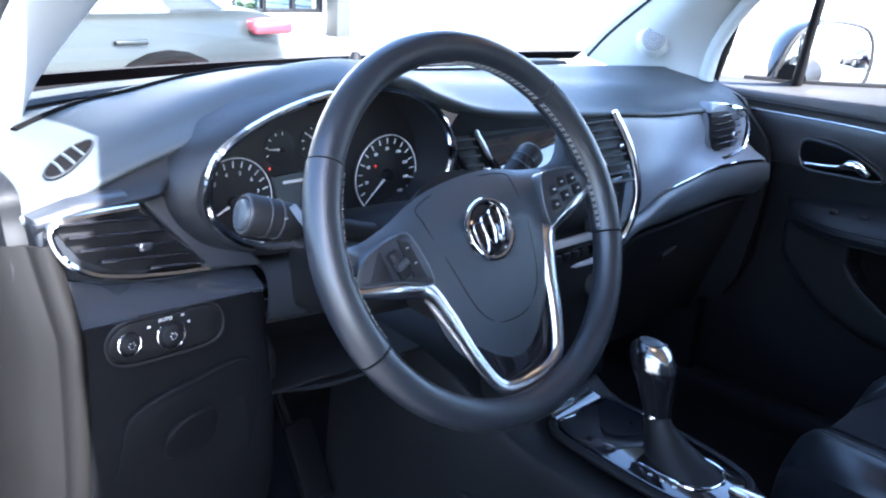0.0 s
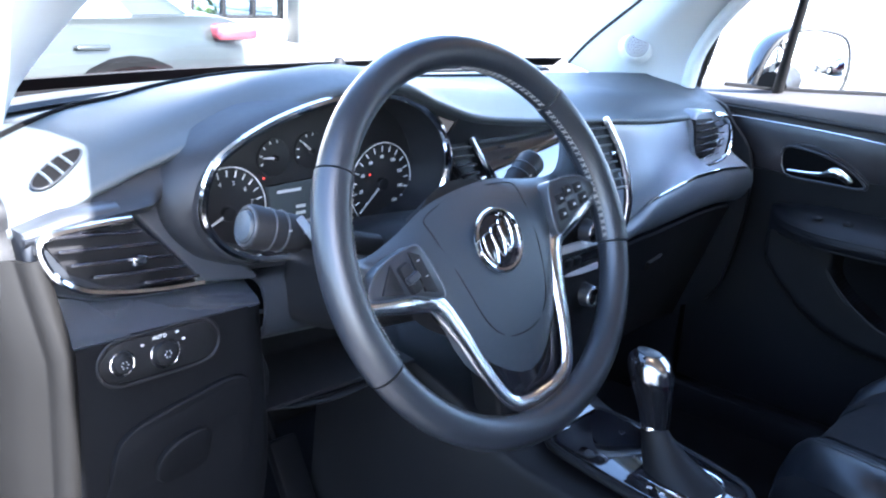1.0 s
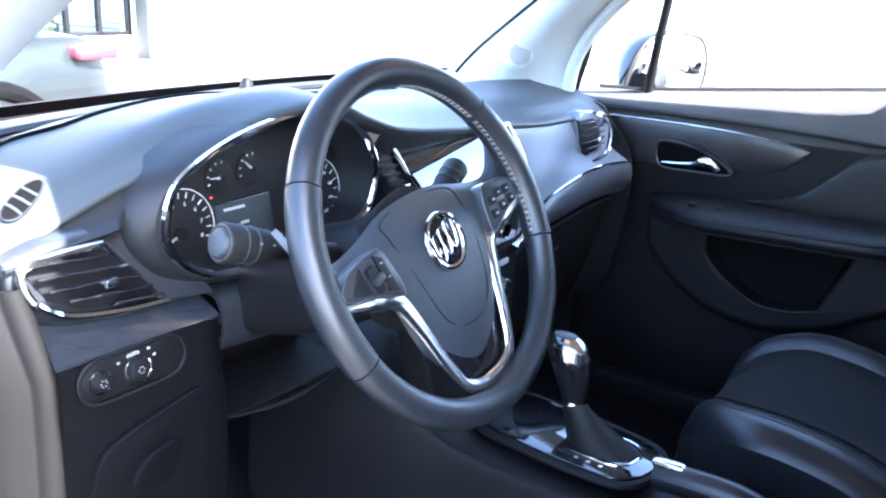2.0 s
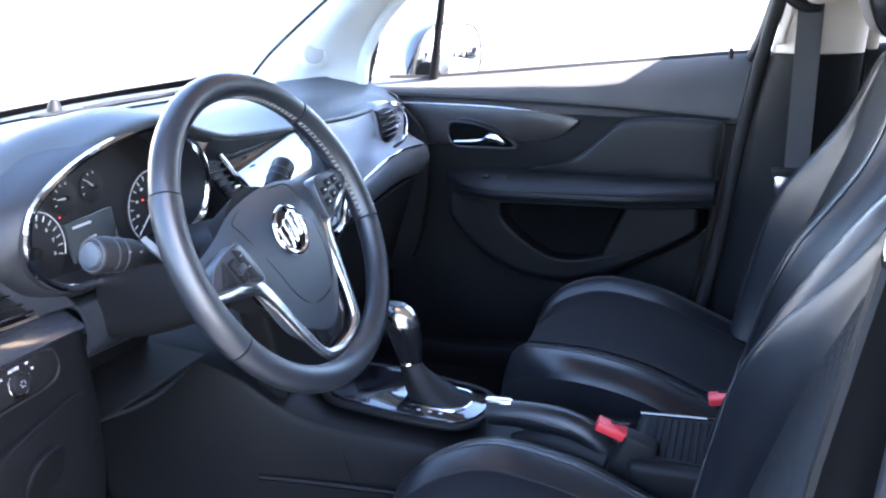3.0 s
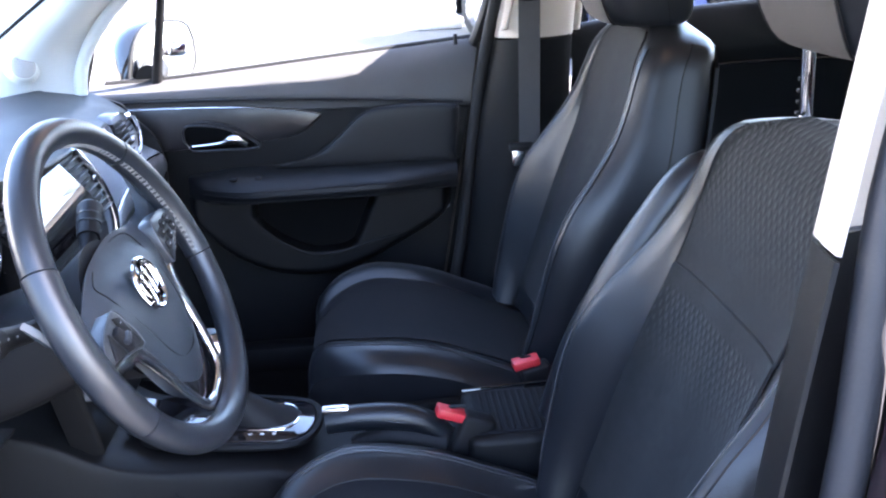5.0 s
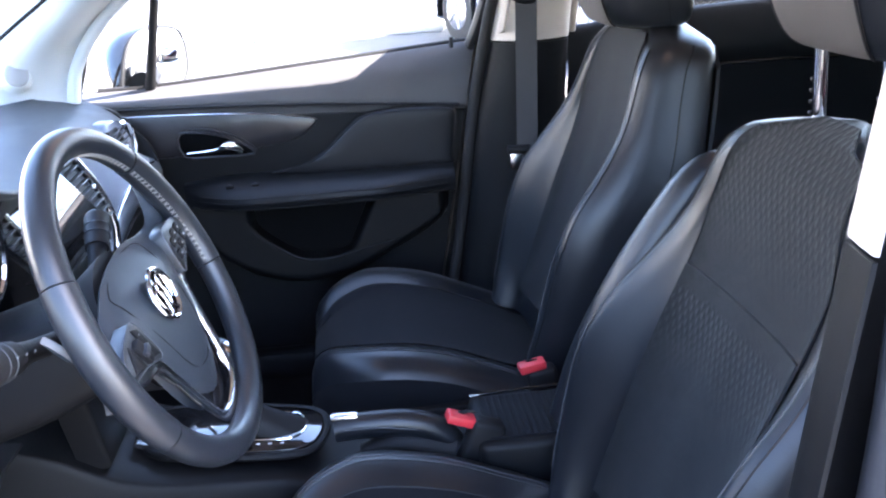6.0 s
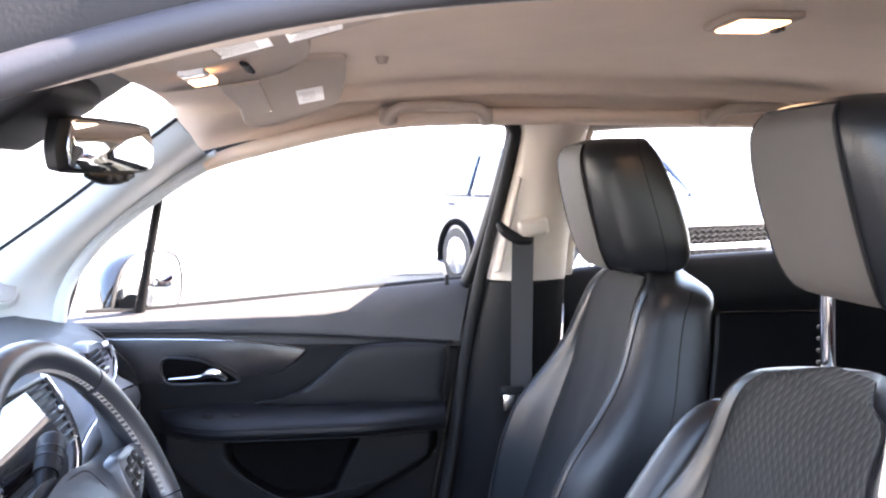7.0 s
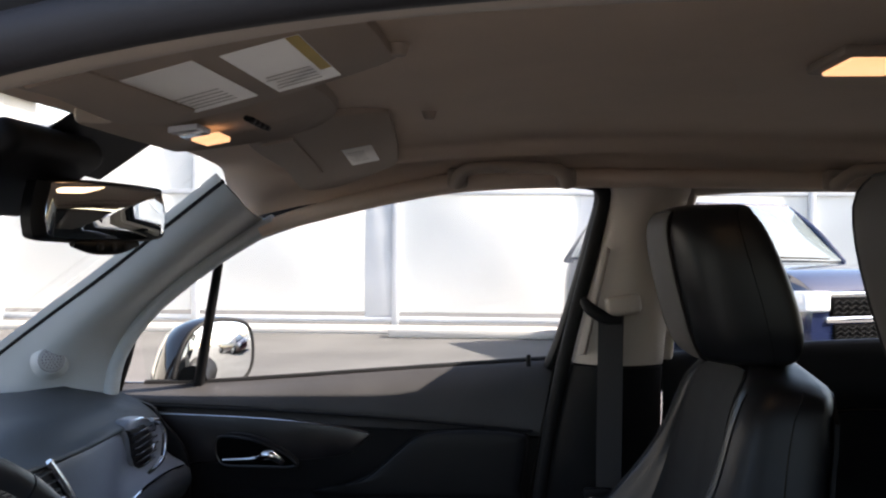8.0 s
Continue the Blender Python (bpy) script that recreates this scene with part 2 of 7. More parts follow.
def solo(name, bm, mat, label, category, group="", kind="", smooth=True):
    """A thing that is one mesh; its origin lies at its base."""
    vs = [v.co for v in bm.verts]
    base = Vector((sum(v.x for v in vs) / len(vs), sum(v.y for v in vs) / len(vs), min(v.z for v in vs)))
    bm.transform(Matrix.Translation(-base))
    ob = part(name, bm, mat, smooth=smooth)
    ob.matrix_world = Matrix.Translation(base)
    return tagged(ob, label, category, group, kind)


def spline(pts, n, closed=False):
    """n points along a smooth line through the given ones."""
    p = [Vector(q) for q in pts]
    k = len(p)
    out = []
    spans = k if closed else k - 1
    for i in range(n):
        f = i * spans / (n if closed else n - 1)
        a = min(int(f), spans - 1)
        t = f - a
        q = [p[(a + d) % k] if closed else p[max(0, min(k - 1, a + d))] for d in (-1, 0, 1, 2)]
        out.append(0.5 * (2 * q[1] + (q[2] - q[0]) * t + (2 * q[0] - 5 * q[1] + 4 * q[2] - q[3]) * t * t
                          + (3 * q[1] - q[0] - 3 * q[2] + q[3]) * t ** 3))
    return out


def loft(rows, across=False, along=False, caps=False):
    """Quads between rows of points; across closes each row, along closes the last row to the first."""
    bm = bmesh.new()
    grid = [[bm.verts.new(p) for p in row] for row in rows]
    for a in range(len(grid) - (0 if along else 1)):
        r, s = grid[a], grid[(a + 1) % len(grid)]
        for b in range(len(r) - (0 if across else 1)):
            c = (b + 1) % len(r)
            bm.faces.new((r[b], r[c], s[c], s[b]))
    if caps:
        bm.faces.new(grid[0][::-1])
        bm.faces.new(grid[-1])
    return bm


def thicken(bm, t):
    bmesh.ops.recalc_face_normals(bm, faces=bm.faces)
    bmesh.ops.solidify(bm, geom=bm.faces[:], thickness=t)
    return bm


def tube(pts, r, n=10, flat=1.0, n_path=None, closed=False, up=None):
    """A round or flattened bar along a line; r may be one radius or one for each given point."""
    k = n_path or len(pts)
    line = spline(pts, k, closed)
    rad = [r] * k if isinstance(r, (int, float)) else [float(np.interp(i / (k - 1), np.linspace(0, 1, len(r)), r)) for i in range(k)]
    rows, side = [], None
    for i, p in enumerate(line):
        t = (line[(i + 1) % k] - line[i - 1]) if closed else (line[min(i + 1, k - 1)] - line[max(i - 1, 0)])
        t.normalize()
        if up is not None:
            side = t.cross(Vector(up)).normalized()
        elif side is None:
            side = t.cross(Vector((0, 0, 1)) if abs(t.z) < 0.9 else Vector((1, 0, 0))).normalized()
        else:
            side = (side - t * side.dot(t)).normalized()
        top = side.cross(t).normalized()
        rows.append([p + side * (math.cos(a) * rad[i]) + top * (math.sin(a) * rad[i] * flat) for a in [2 * math.pi * j / n for j in range(n)]])
    return loft(rows, across=True, along=closed, caps=not closed)


def block(x, y, z, sx, sy, sz, r=0.004, seg=2, m=None):
    """A box about a centre with rounded edges, turned by m about its centre."""
    bm = bmesh.new()
    bmesh.ops.create_cube(bm, size=1)
    bmesh.ops.scale(bm, vec=(sx, sy, sz), verts=bm.verts)
    if r:
        bmesh.ops.bevel(bm, geom=bm.edges[:], offset=min(r, 0.49 * min(sx, sy, sz)), segments=seg, affect="EDGES", profile=0.5)
    if m:
        bm.transform(m)
    bmesh.ops.translate(bm, vec=(x, y, z), verts=bm.verts)
    return bm


def slab(outline, way, depth, r=0.003, seg=2, n=None, closed=True):
    """A plate of the given outline, raised along way by depth, with a rounded upper edge; n smooths the outline."""
    pts = spline(outline, n, True) if n else [Vector(p) for p in outline]
    way = Vector(way).normalized()
    mid = sum(pts, Vector()) / len(pts)
    k = len(pts)
    nrm = Vector()
    for i in range(k):
        nrm += (pts[i] - mid).cross(pts[(i + 1) % k] - mid)
    turn = 1 if nrm.dot(way) > 0 else -1
    ins = []
    for i in range(k):
        t = (pts[(i + 1) % k] - pts[i - 1]).normalized()
        ins.append(way.cross(t).normalized() * turn)
    rows = [pts, [p + way * (depth - r) for p in pts]]
    for s in range(1, seg + 1):
        a = s / seg * math.pi / 2
        rows.append([p + way * (depth - r + r * math.sin(a)) + q * (r * (1 - math.cos(a))) for p, q in zip(pts, ins)])
    bm = loft(rows, across=True)
    bm.verts.ensure_lookup_table()
    bm.faces.new([bm.verts[(len(rows) - 1) * k + i] for i in range(k)])
    bm.faces.new([bm.verts[i] for i in range(k)][::-1])
    return bm


def drum(p, way, r, depth, r2=None, n=24, edge=0.0015):
    """A round knob or disc: from p along way."""
    way = Vector(way).normalized()
    a = way.cross(Vector((0, 0, 1)) if abs(way.z) < 0.9 else Vector((1, 0, 0))).normalized()
    b = way.cross(a)
    r2 = r2 or r
    rows = []
    for d, rr in ((0, r), (depth - edge, r2), (depth - edge * 0.3, r2 - edge * 0.3), (depth, r2 - edge)):
        rows.append([Vector(p) + way * d + (a * math.cos(t) + b * math.sin(t)) * rr for t in [2 * math.pi * i / n for i in range(n)]])
    return loft(rows, across=True, caps=True)


def ring(p, way, r, width, n=48, flat=1.0):
    way = Vector(way).normalized()
    a = way.cross(Vector((0, 0, 1)) if abs(way.z) < 0.9 else Vector((1, 0, 0))).normalized()
    b = way.cross(a)
    return tube([Vector(p) + (a * math.cos(t) + b * math.sin(t) * flat) * r for t in [2 * math.pi * i / n for i in range(n)]], width, 8, closed=True, up=way)


def merge(*bms):
    out = bmesh.new()
    me = bpy.data.meshes.new("merge")
    for bm in bms:
        bm.to_mesh(me)
        out.from_mesh(me)
        bm.free()
    bpy.data.meshes.remove(me)
    return out


def lettering(text, size, m, mat, parent, name="lettering", depth=0.0003):
    """Words in the built-in font, as flat raised letters."""
    cu = bpy.data.curves.new(name, "FONT")
    cu.body, cu.size, cu.align_x, cu.align_y, cu.extrude, cu.resolution_u = text, size, "CENTER", "CENTER", depth, 2
    ob = bpy.data.objects.new(name, cu)
    me = bpy.data.meshes.new_from_object(ob)
    bpy.data.objects.remove(ob)
    me.materials.append(mat)
    me.transform(FRAME[parent].inverted() @ m)
    ob = new(name, me)
    ob.parent = parent
    FRAME[ob] = FRAME[parent]
    return ob


def knots(xs, vs):
    """A smooth function through values at places along x."""
    xs, vs = np.array(xs), np.array(vs)

    def f(x):
        i = int(np.clip(np.searchsorted(xs, x) - 1, 0, len(xs) - 2))
        t = min(1, max(0, (x - xs[i]) / (xs[i + 1] - xs[i])))
        g = [(vs[min(j + 1, len(xs) - 1)] - vs[max(j - 1, 0)]) / (xs[min(j + 1, len(xs) - 1)] - xs[max(j - 1, 0)]) for j in (i, i + 1)]
        h = xs[i + 1] - xs[i]
        return float((2 * t**3 - 3 * t**2 + 1) * vs[i] + (t**3 - 2 * t**2 + t) * h * g[0] + (3 * t**2 - 2 * t**3) * vs[i + 1] + (t**3 - t**2) * h * g[1])
    return f


# ---- the lot and the car's shell ----
HUB = Vector((-0.352, 0.004, 1.001))
bm = bmesh.new()
for x, y in ((-3000, -3000), (3000, -3000), (3000, 3000), (-3000, 3000)):
    bm.verts.new((x, y, 0))
bm.faces.new(bm.verts)
tagged(part("ground", bm, ASPHALT, smooth=False), "worn grey asphalt of a car lot", "ground", "", "structure")

bm = merge(block(0, -0.6, 0.36, 1.44, 2.8, 0.04, 0), block(0, 0.80, 0.70, 1.44, 0.04, 0.68, 0))
tagged(part("floor", bm, CARPET, smooth=False), "black carpeted car floor and footwell wall", "car floor", "", "structure")
bm = merge(block(0, -1.25, 0.55, 1.30, 0.5, 0.34, 0.05), block(0, -1.5, 0.86, 1.30, 0.16, 0.62, 0.05))
rear_seat = thing("rear_bench_seat", 0, -1.4, 0.38, "black leather rear bench seat in deep shade", "seat")
part("bench", bm, LEATHER, rear_seat)
for s in (-1, 1):
    solo("kick_panel", block(s * 0.70, 0.585, 0.68, 0.03, 0.53, 0.68, 0.01), PLASTIC, "black kick panel beside the footwell", "kick panel", kind="structure")
solo("door_sill", block(0.70, -0.12, 0.39, 0.06, 1.0, 0.10, 0.02), PLASTIC, "black plastic passenger door sill", "door sill", kind="structure")
# Unseen tailgate glass, darkened so less light reaches the ceiling
solo("rear_window", loft([[Vector((x, -2.0 + 0.3 * (z - 1.1), z)) for x in (-0.7, 0, 0.7)] for z in (1.10, 1.25, 1.42)]), DARK_PANE, "tailgate window darkened to dim the roof lining", "window", kind="structure")
tagged(part("wall_rear", merge(block(0, -1.98, 0.75, 1.44, 0.04, 0.75, 0.01)), PLASTIC), "dark trim closing the car's tail", "wall", "", "structure")

# roof lining, from the windscreen's head to the tail
crown = knots((-2.0, -1.2, -0.75, -0.45, -0.25, -0.12, 0.0, 0.08), (1.40, 1.47, 1.497, 1.493, 1.483, 1.472, 1.454, 1.440))
eave = knots((-2.0, -1.2, -0.75, -0.5, -0.32, -0.175, 0.0, 0.08), (1.34, 1.40, 1.415, 1.424, 1.42, 1.402, 1.375, 1.352))
half = knots((-2.0, -1.2, -0.5, -0.2, 0.0, 0.08), (0.54, 0.585, 0.60, 0.60, 0.575, 0.565))
rows = []
for y in np.linspace(0.085, -2.0, 44):
    c, e, w = crown(y), eave(y), half(y)
    k = max(0.0, min(1.0, (-y - 0.10) / 0.12))
    line = [(w, e), (w - 0.02, e + 0.018), (w - 0.06, e + 0.034 + 0.004 * k), (w - 0.098, c - 0.030 - 0.004 * k), (w - 0.115, c - 0.013), (w - 0.155, c - 0.006), (w * 0.5, c), (0, c + 0.004)]
    near = 0.024 * max(0.0, min(1.0, (y + 0.38) / 0.12)) * max(0.0, min(1.0, (0.2 - y) / 0.12))
    full = [Vector((x, y, z)) for x, z in line] + [Vector((-x + near * max(0.0, (x - 0.3) / 0.3), y, z)) for x, z in line[-2::-1]]
    rows.append(spline(full, 49))
tagged(part("ceiling", thicken(loft(rows), -0.012), HEADLINER), "beige cloth roof lining of a car", "ceiling", "", "structure")
# Driver's edge is cut short so that sun reaches the dash end
rows = [[Vector((x, y, crown(y) + 0.035 - 0.11 * max(0, abs(x) - 0.45) ** 1.2 * 3)) for x in np.linspace(-0.60, 0.63, 15)] for y in np.linspace(0.12, -2.0, 16)]
tagged(part("roof", thicken(loft(rows), 0.004), MAROON), "maroon painted car roof", "roof", "", "structure")


def side(s, pts):
    return [Vector((s * x, y, z)) for x, y, z in pts]


# the door opening's outline: up the windscreen pillar, along the eave, down the middle pillar
EDGE = [(0.675, 0.40, 0.80), (0.672, 0.365, 1.00), (0.655, 0.335, 1.09), (0.625, 0.285, 1.19), (0.605, 0.145, 1.295), (0.60, 0.0, 1.355),
        (0.60, -0.175, 1.402), (0.60, -0.322, 1.42), (0.60, -0.48, 1.424), (0.602, -0.535, 1.405), (0.612, -0.525, 1.33),
        (0.638, -0.48, 1.14), (0.66, -0.445, 0.95), (0.665, -0.41, 0.70), (0.66, -0.36, 0.45)]
for s, where in ((1, "passenger"), (-1, "driver")):
    # windscreen pillar: a rounded pale shell between glass and door
    front = spline(side(s, [(0.42, 0.075, 1.408), (0.46, 0.18, 1.338), (0.50, 0.30, 1.256), (0.535, 0.42, 1.178), (0.565, 0.52, 1.11), (0.585, 0.58, 1.06)]), 24)
    back = spline(side(s, [(0.585, 0.055, 1.356), (0.598, 0.145, 1.294), (0.612, 0.235, 1.225), (0.625, 0.30, 1.16), (0.638, 0.335, 1.09), (0.64, 0.345, 1.035)]), 24)
    rows = []
    for f, b in zip(front, back):
        mid = (f + b) / 2 + Vector((-s * 0.03, -0.012, -0.012))
        rows.append(spline([f + Vector((0, 0.01, 0.012)), f, f.lerp(mid, 0.6) + Vector((-s * 0.012, -0.004, 0)), mid, mid.lerp(b, 0.55) + Vector((-s * 0.01, 0, 0)), b, b + Vector((s * 0.02, 0.008, 0.0))], 17))
    pillar = thing("a_pillar", s * 0.6, 0.4, 1.0, f"pale windscreen pillar trim on the {where} side", "pillar trim", kind="structure")
    part("trim_cover", thicken(loft(rows), 0.004), TRIM, pillar)
    part("gasket", tube([f + Vector((-s * 0.002, 0, 0)) for f in front], 0.0042, 6), BLACK_AND_SHADE, pillar, "thin black gasket by the glass")
    part("trim_seam", tube([rows[1][k] + Vector((-s * 0.0008, -0.0006, -0.0006)) for k in range(2, 15)], 0.0009, 5), BLACK_AND_SHADE, pillar)
    if s > 0:
        tw = Vector((0.547, 0.412, 1.109))
        way = Vector((-0.80, -0.52, 0.25)).normalized()
        part("tweeter_pod", drum(tw - way * 0.016, way, 0.032, 0.018, 0.025, 32, 0.004), TRIM, pillar, "round pale speaker pod")
        grille = part("speaker_grille", drum(tw - way * 0.001, way, 0.0225, 0.0062, 0.0215, 32), STEEL, pillar, "grey speaker mesh")
        holes = [drum(tw + way * 0.0048 + (way.cross(Vector((0, 0, 1))).normalized() * math.cos(a) + way.cross(way.cross(Vector((0, 0, 1)))).normalized() * math.sin(a)) * r, way, 0.0011, 0.0008, n=6, edge=0.0001)
                 for r, k in ((0.0, 1), (0.005, 6), (0.010, 12), (0.015, 18)) for a in [2 * math.pi * i / k for i in range(k)]]
        part("perforation", merge(*holes), BLACK_AND_SHADE, grille)
    # rubber seal round the opening, the driver's lightened for the daylight on it
    line = spline([Vector((p.x + (0.018 * max(0, min(1, (p.y + 0.34) / 0.12)) * max(0, min(1, (0.18 - p.y) / 0.12)) if s < 0 else 0), p.y - ((0.089 + 0.05 * max(0, min(1, (1.1 - p.z) / 0.4))) * max(0, min(1, (-p.y - 0.25) / 0.2)) if s < 0 else 0), p.z)) for p in side(s, EDGE)], 90)
    seal = tube([p + Vector((s * (0.012 + (0.010 * max(0, min(1, (-p.y - 0.5) / 0.08)) if s < 0 else 0)), 0, 0)) for p in line], 0.0125 if s > 0 else [0.0125] * 8 + [0.0145] * 7, 12, up=(s, 0, 0.25))
    solo("weatherstrip", seal, RUBBER if s > 0 else SEAL_DAYLIT, f"black rubber door seal round the {where} opening", "door seal", kind="structure")
    # pressed steel flange outside the seal; driver's widens rearwards, unseen, to shade the dash
    wide_rail = lambda p: 0.0 if s > 0 else 0.05 * max(0, min(1, (-p.y - 0.15) / 0.22)) + 0.042 * max(0, min(1, (-p.y - 0.37) / 0.08))
    # Driver's flange is thinned to let the sun patch onto the dash
    thin = 0.5 if s < 0 else 1.0
    rows = [[p + Vector((s * 0.02 * thin, 0, 0.0)), p + Vector((s * 0.035 * thin, 0.004, 0.018 if i > 20 else 0.0)), p + Vector((s * (0.034 * thin + wide_rail(p)), 0.006, 0.03 if i > 20 else 0.0)), p + Vector((s * (0.042 * thin + wide_rail(p)), 0.008, 0.05 if i > 20 else 0.0))] + ([p + Vector((s * (0.036 * thin + wide_rail(p)), 0.010, 0.11 if i > 20 else 0.002))] if s < 0 else []) for i, p in enumerate(line[:62])]
    solo("roof_rail", thicken(loft(rows), 0.003), RUBBER if s < 0 else BLACK_AND_SHADE, f"dark painted roof frame on the {where} side", "door frame", kind="structure")
    # padded cover along the roof's edge, its beige set per side for the light
    rail = [(0.572, 0.055, 1.332), (0.573, 0.0, 1.354), (0.57, -0.175, 1.398), (0.57, -0.32, 1.42), (0.57, -0.56, 1.426), (0.565, -1.0, 1.42), (0.56, -1.4, 1.40)]
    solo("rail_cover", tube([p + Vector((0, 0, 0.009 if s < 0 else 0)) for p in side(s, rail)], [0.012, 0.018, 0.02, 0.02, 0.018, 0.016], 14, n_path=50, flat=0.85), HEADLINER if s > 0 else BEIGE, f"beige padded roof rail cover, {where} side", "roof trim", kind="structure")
    # middle pillar: pale above the belt line, dark below
    aft = -0.042 if s < 0 else 0.0
    mid_f = knots((0.40, 0.70, 0.95, 1.10, 1.33, 1.43), (-0.375, -0.425, -0.46, -0.49, -0.54, -0.555))
    mid_r = knots((0.40, 0.70, 0.95, 1.10, 1.33, 1.43), (-0.60, -0.62, -0.635, -0.64, -0.66, -0.685))
    mid_x = knots((0.40, 0.70, 0.95, 1.10, 1.33, 1.43), (0.665, 0.66, 0.648, 0.63, 0.598, 0.585))
    b_pillar = thing("b_pillar", s * 0.65, -0.55, 0.4, f"middle pillar trim, pale above and black below, {where} side", "pillar trim", kind="structure")
    for name, z0, z1, mat in (("upper_trim", 1.105, 1.43, BEIGE), ("lower_trim", 0.38, 1.101, PLASTIC)):
        rows = []
        for z in np.linspace(z0, z1, 14):
            f, r, x = mid_f(z) + aft, mid_r(z) + aft, mid_x(z)
            face, lip = (0.72, 0.022) if s > 0 else (0.92, 0.011)
            rows.append(spline([Vector((s * (x + 0.04), f + 0.004, z)), Vector((s * (x + 0.008), f, z)), Vector((s * (x - lip), f * face + r * (1 - face), z)),
                                Vector((s * (x - 0.024), f * 0.4 + r * 0.6, z)), Vector((s * (x + 0.006), r, z)), Vector((s * (x + 0.05), r - 0.004, z))], 16))
        part(name, thicken(loft(rows), 0.004), mat, b_pillar)
    if s > 0:
        part("jamb_liner", loft([[Vector((0.738, y, z)) for y in (-0.466 + (1.094 - z) * 0.183, -0.55, -0.66)] for z in np.linspace(0.40, 1.10, 6)]), BLACK_AND_SHADE, b_pillar)
        part("outer_cover", thicken(loft([[Vector((0.752 - 0.33 * (z - 1.05) + 0.012 * (1 - (f * 2 - 1) ** 2), -0.488 - 0.10 * (z - 1.05) * (1 - f) - 0.182 * f, z)) for f in np.linspace(0, 1, 7)] for z in np.linspace(1.04, 1.42, 6)]), 0.003), BLACK_AND_SHADE, b_pillar, "black outer pillar cover")
        part("height_slide", slab([(0.622, -0.492, 1.120), (0.615, -0.508, 1.122), (0.590, -0.545, 1.305), (0.594, -0.535, 1.310)], (-1, 0.2, 0.2), 0.014, 0.004), BEIGE, b_pillar, "pale raised slide cover")

# Strip added to keep direct sun off the rear door panel
solo("sun_block_strip", thicken(loft([[Vector((x, y, 1.474 - 0.45 * (x - 0.61) - 0.02 * max(0, -y - 1.2))) for x in (0.61, 0.65, 0.69, 0.72)] for y in np.linspace(-0.66, -2.0, 9)]), 0.006), MAROON,
     "maroon strip added over the rear door to block sun", "roof edge", kind="structure")
solo("pillar_edge", tube([(0.634, 0.345, 1.04), (0.628, 0.330, 1.10), (0.616, 0.292, 1.158), (0.600, 0.235, 1.215), (0.588, 0.14, 1.285), (0.573, 0.03, 1.350)], 0.014, 12, n_path=40), TRIM, "pale rounded edge of the windscreen pillar", "pillar trim", kind="structure")

# windscreen: curved glass with a black printed edge
rows, edge_rows = [], []
for v in np.linspace(0, 1, 10):
    y, z, w = 0.075 + 0.56 * v, 1.412 - 0.36 * v, 0.44 + 0.16 * v
    rows.append([Vector((x, y + 0.05 * (1 - (x / w) ** 2) * (0.35 + v), z + 0.012 + 0.030 * (1 - (x / w) ** 2) * (1 - v))) for x in np.linspace(-w, w, 21)])
screen_glass = part("windscreen", loft(rows), PANE)
screen_glass.visible_shadow = False
tagged(screen_glass, "curved clear windscreen glass", "windscreen", "", "structure")
solo("windscreen_band", thicken(loft([[p + Vector((0, -0.004, -0.014)) for p in r] for r in (rows[-1], [a.lerp(b, 0.55) for a, b in zip(rows[-2], rows[-1])])]), 0.002), BLACK_AND_SHADE,
     "black printed band along the windscreen's foot", "windscreen band", kind="structure")
solo("windscreen_frit", thicken(loft([[a.lerp(b, f) + Vector((0, -0.003, -0.003)) for a, b in zip(rows[0][9:15], rows[2][9:15])] for f in (0.0, 0.3, 0.6)]), 0.002), BLACK_AND_SHADE,
     "black printed patch behind the mirror", "windscreen band", kind="structure")
solo("bonnet", thicken(loft([[Vector((x, 0.74 + 0.9 * v, 0.985 - 0.17 * v * v - 0.05 * (abs(x) / 0.75) ** 3)) for x in np.linspace(-0.75, 0.75, 13)] for v in np.linspace(0, 1, 8)]), -0.01), MAROON,
     "maroon painted car bonnet", "bonnet", kind="structure")

# outer side below the driver's opening, and the panel behind it
rows = [[Vector((-0.73 - 0.03 * math.sin(max(0, (z - 0.35)) * 2.2), y, z)) for z in np.linspace(0.25, 1.12, 10)] for y in np.linspace(-0.60, -1.7, 10)]
rear_door_left = thing("rear_car_door", -0.74, -1.1, 0.25, "maroon rear car door beside the driver's opening", "car door")
part("door_skin", thicken(loft(rows), 0.02), MAROON, rear_door_left)
part("shut_face", slab([(-0.70, -0.592, 0.30), (-0.755, -0.592, 0.30), (-0.775, -0.588, 0.8), (-0.755, -0.592, 1.12), (-0.70, -0.595, 1.12)], (0, 1, 0), 0.02, 0.006), MAROON, rear_door_left)
def seal_y(z):
    return float(np.interp(z, (0.3, 0.70, 0.93, 1.01, 1.13, 1.24, 1.36), (-0.494, -0.529, -0.550, -0.559, -0.570, -0.576, -0.624)))


rows = [[Vector((-0.686 + 0.24 * max(0, z - 1.08), seal_y(z) - 0.012, z)), Vector((-0.700 + 0.24 * max(0, z - 1.08), seal_y(z) - 0.002, z)), Vector((-0.745 + 0.26 * max(0, z - 1.08), seal_y(z) + 0.003, z)),
         Vector((-0.765 + 0.28 * max(0, z - 1.08), seal_y(z) - 0.004, z)), Vector((-0.775 + 0.28 * max(0, z - 1.08), seal_y(z) - 0.03, z))] for z in np.linspace(0.25, 1.36, 20)]
solo("body_side", thicken(loft(rows), 0.003), MAROON, "maroon painted door jamb of the car", "car body", kind="structure")
part("window_frame", tube([(-0.75, -0.605, 1.12), (-0.70, -0.62, 1.28), (-0.64, -0.64, 1.42)], 0.018, 10, n_path=12), BLACK_AND_SHADE, rear_door_left)
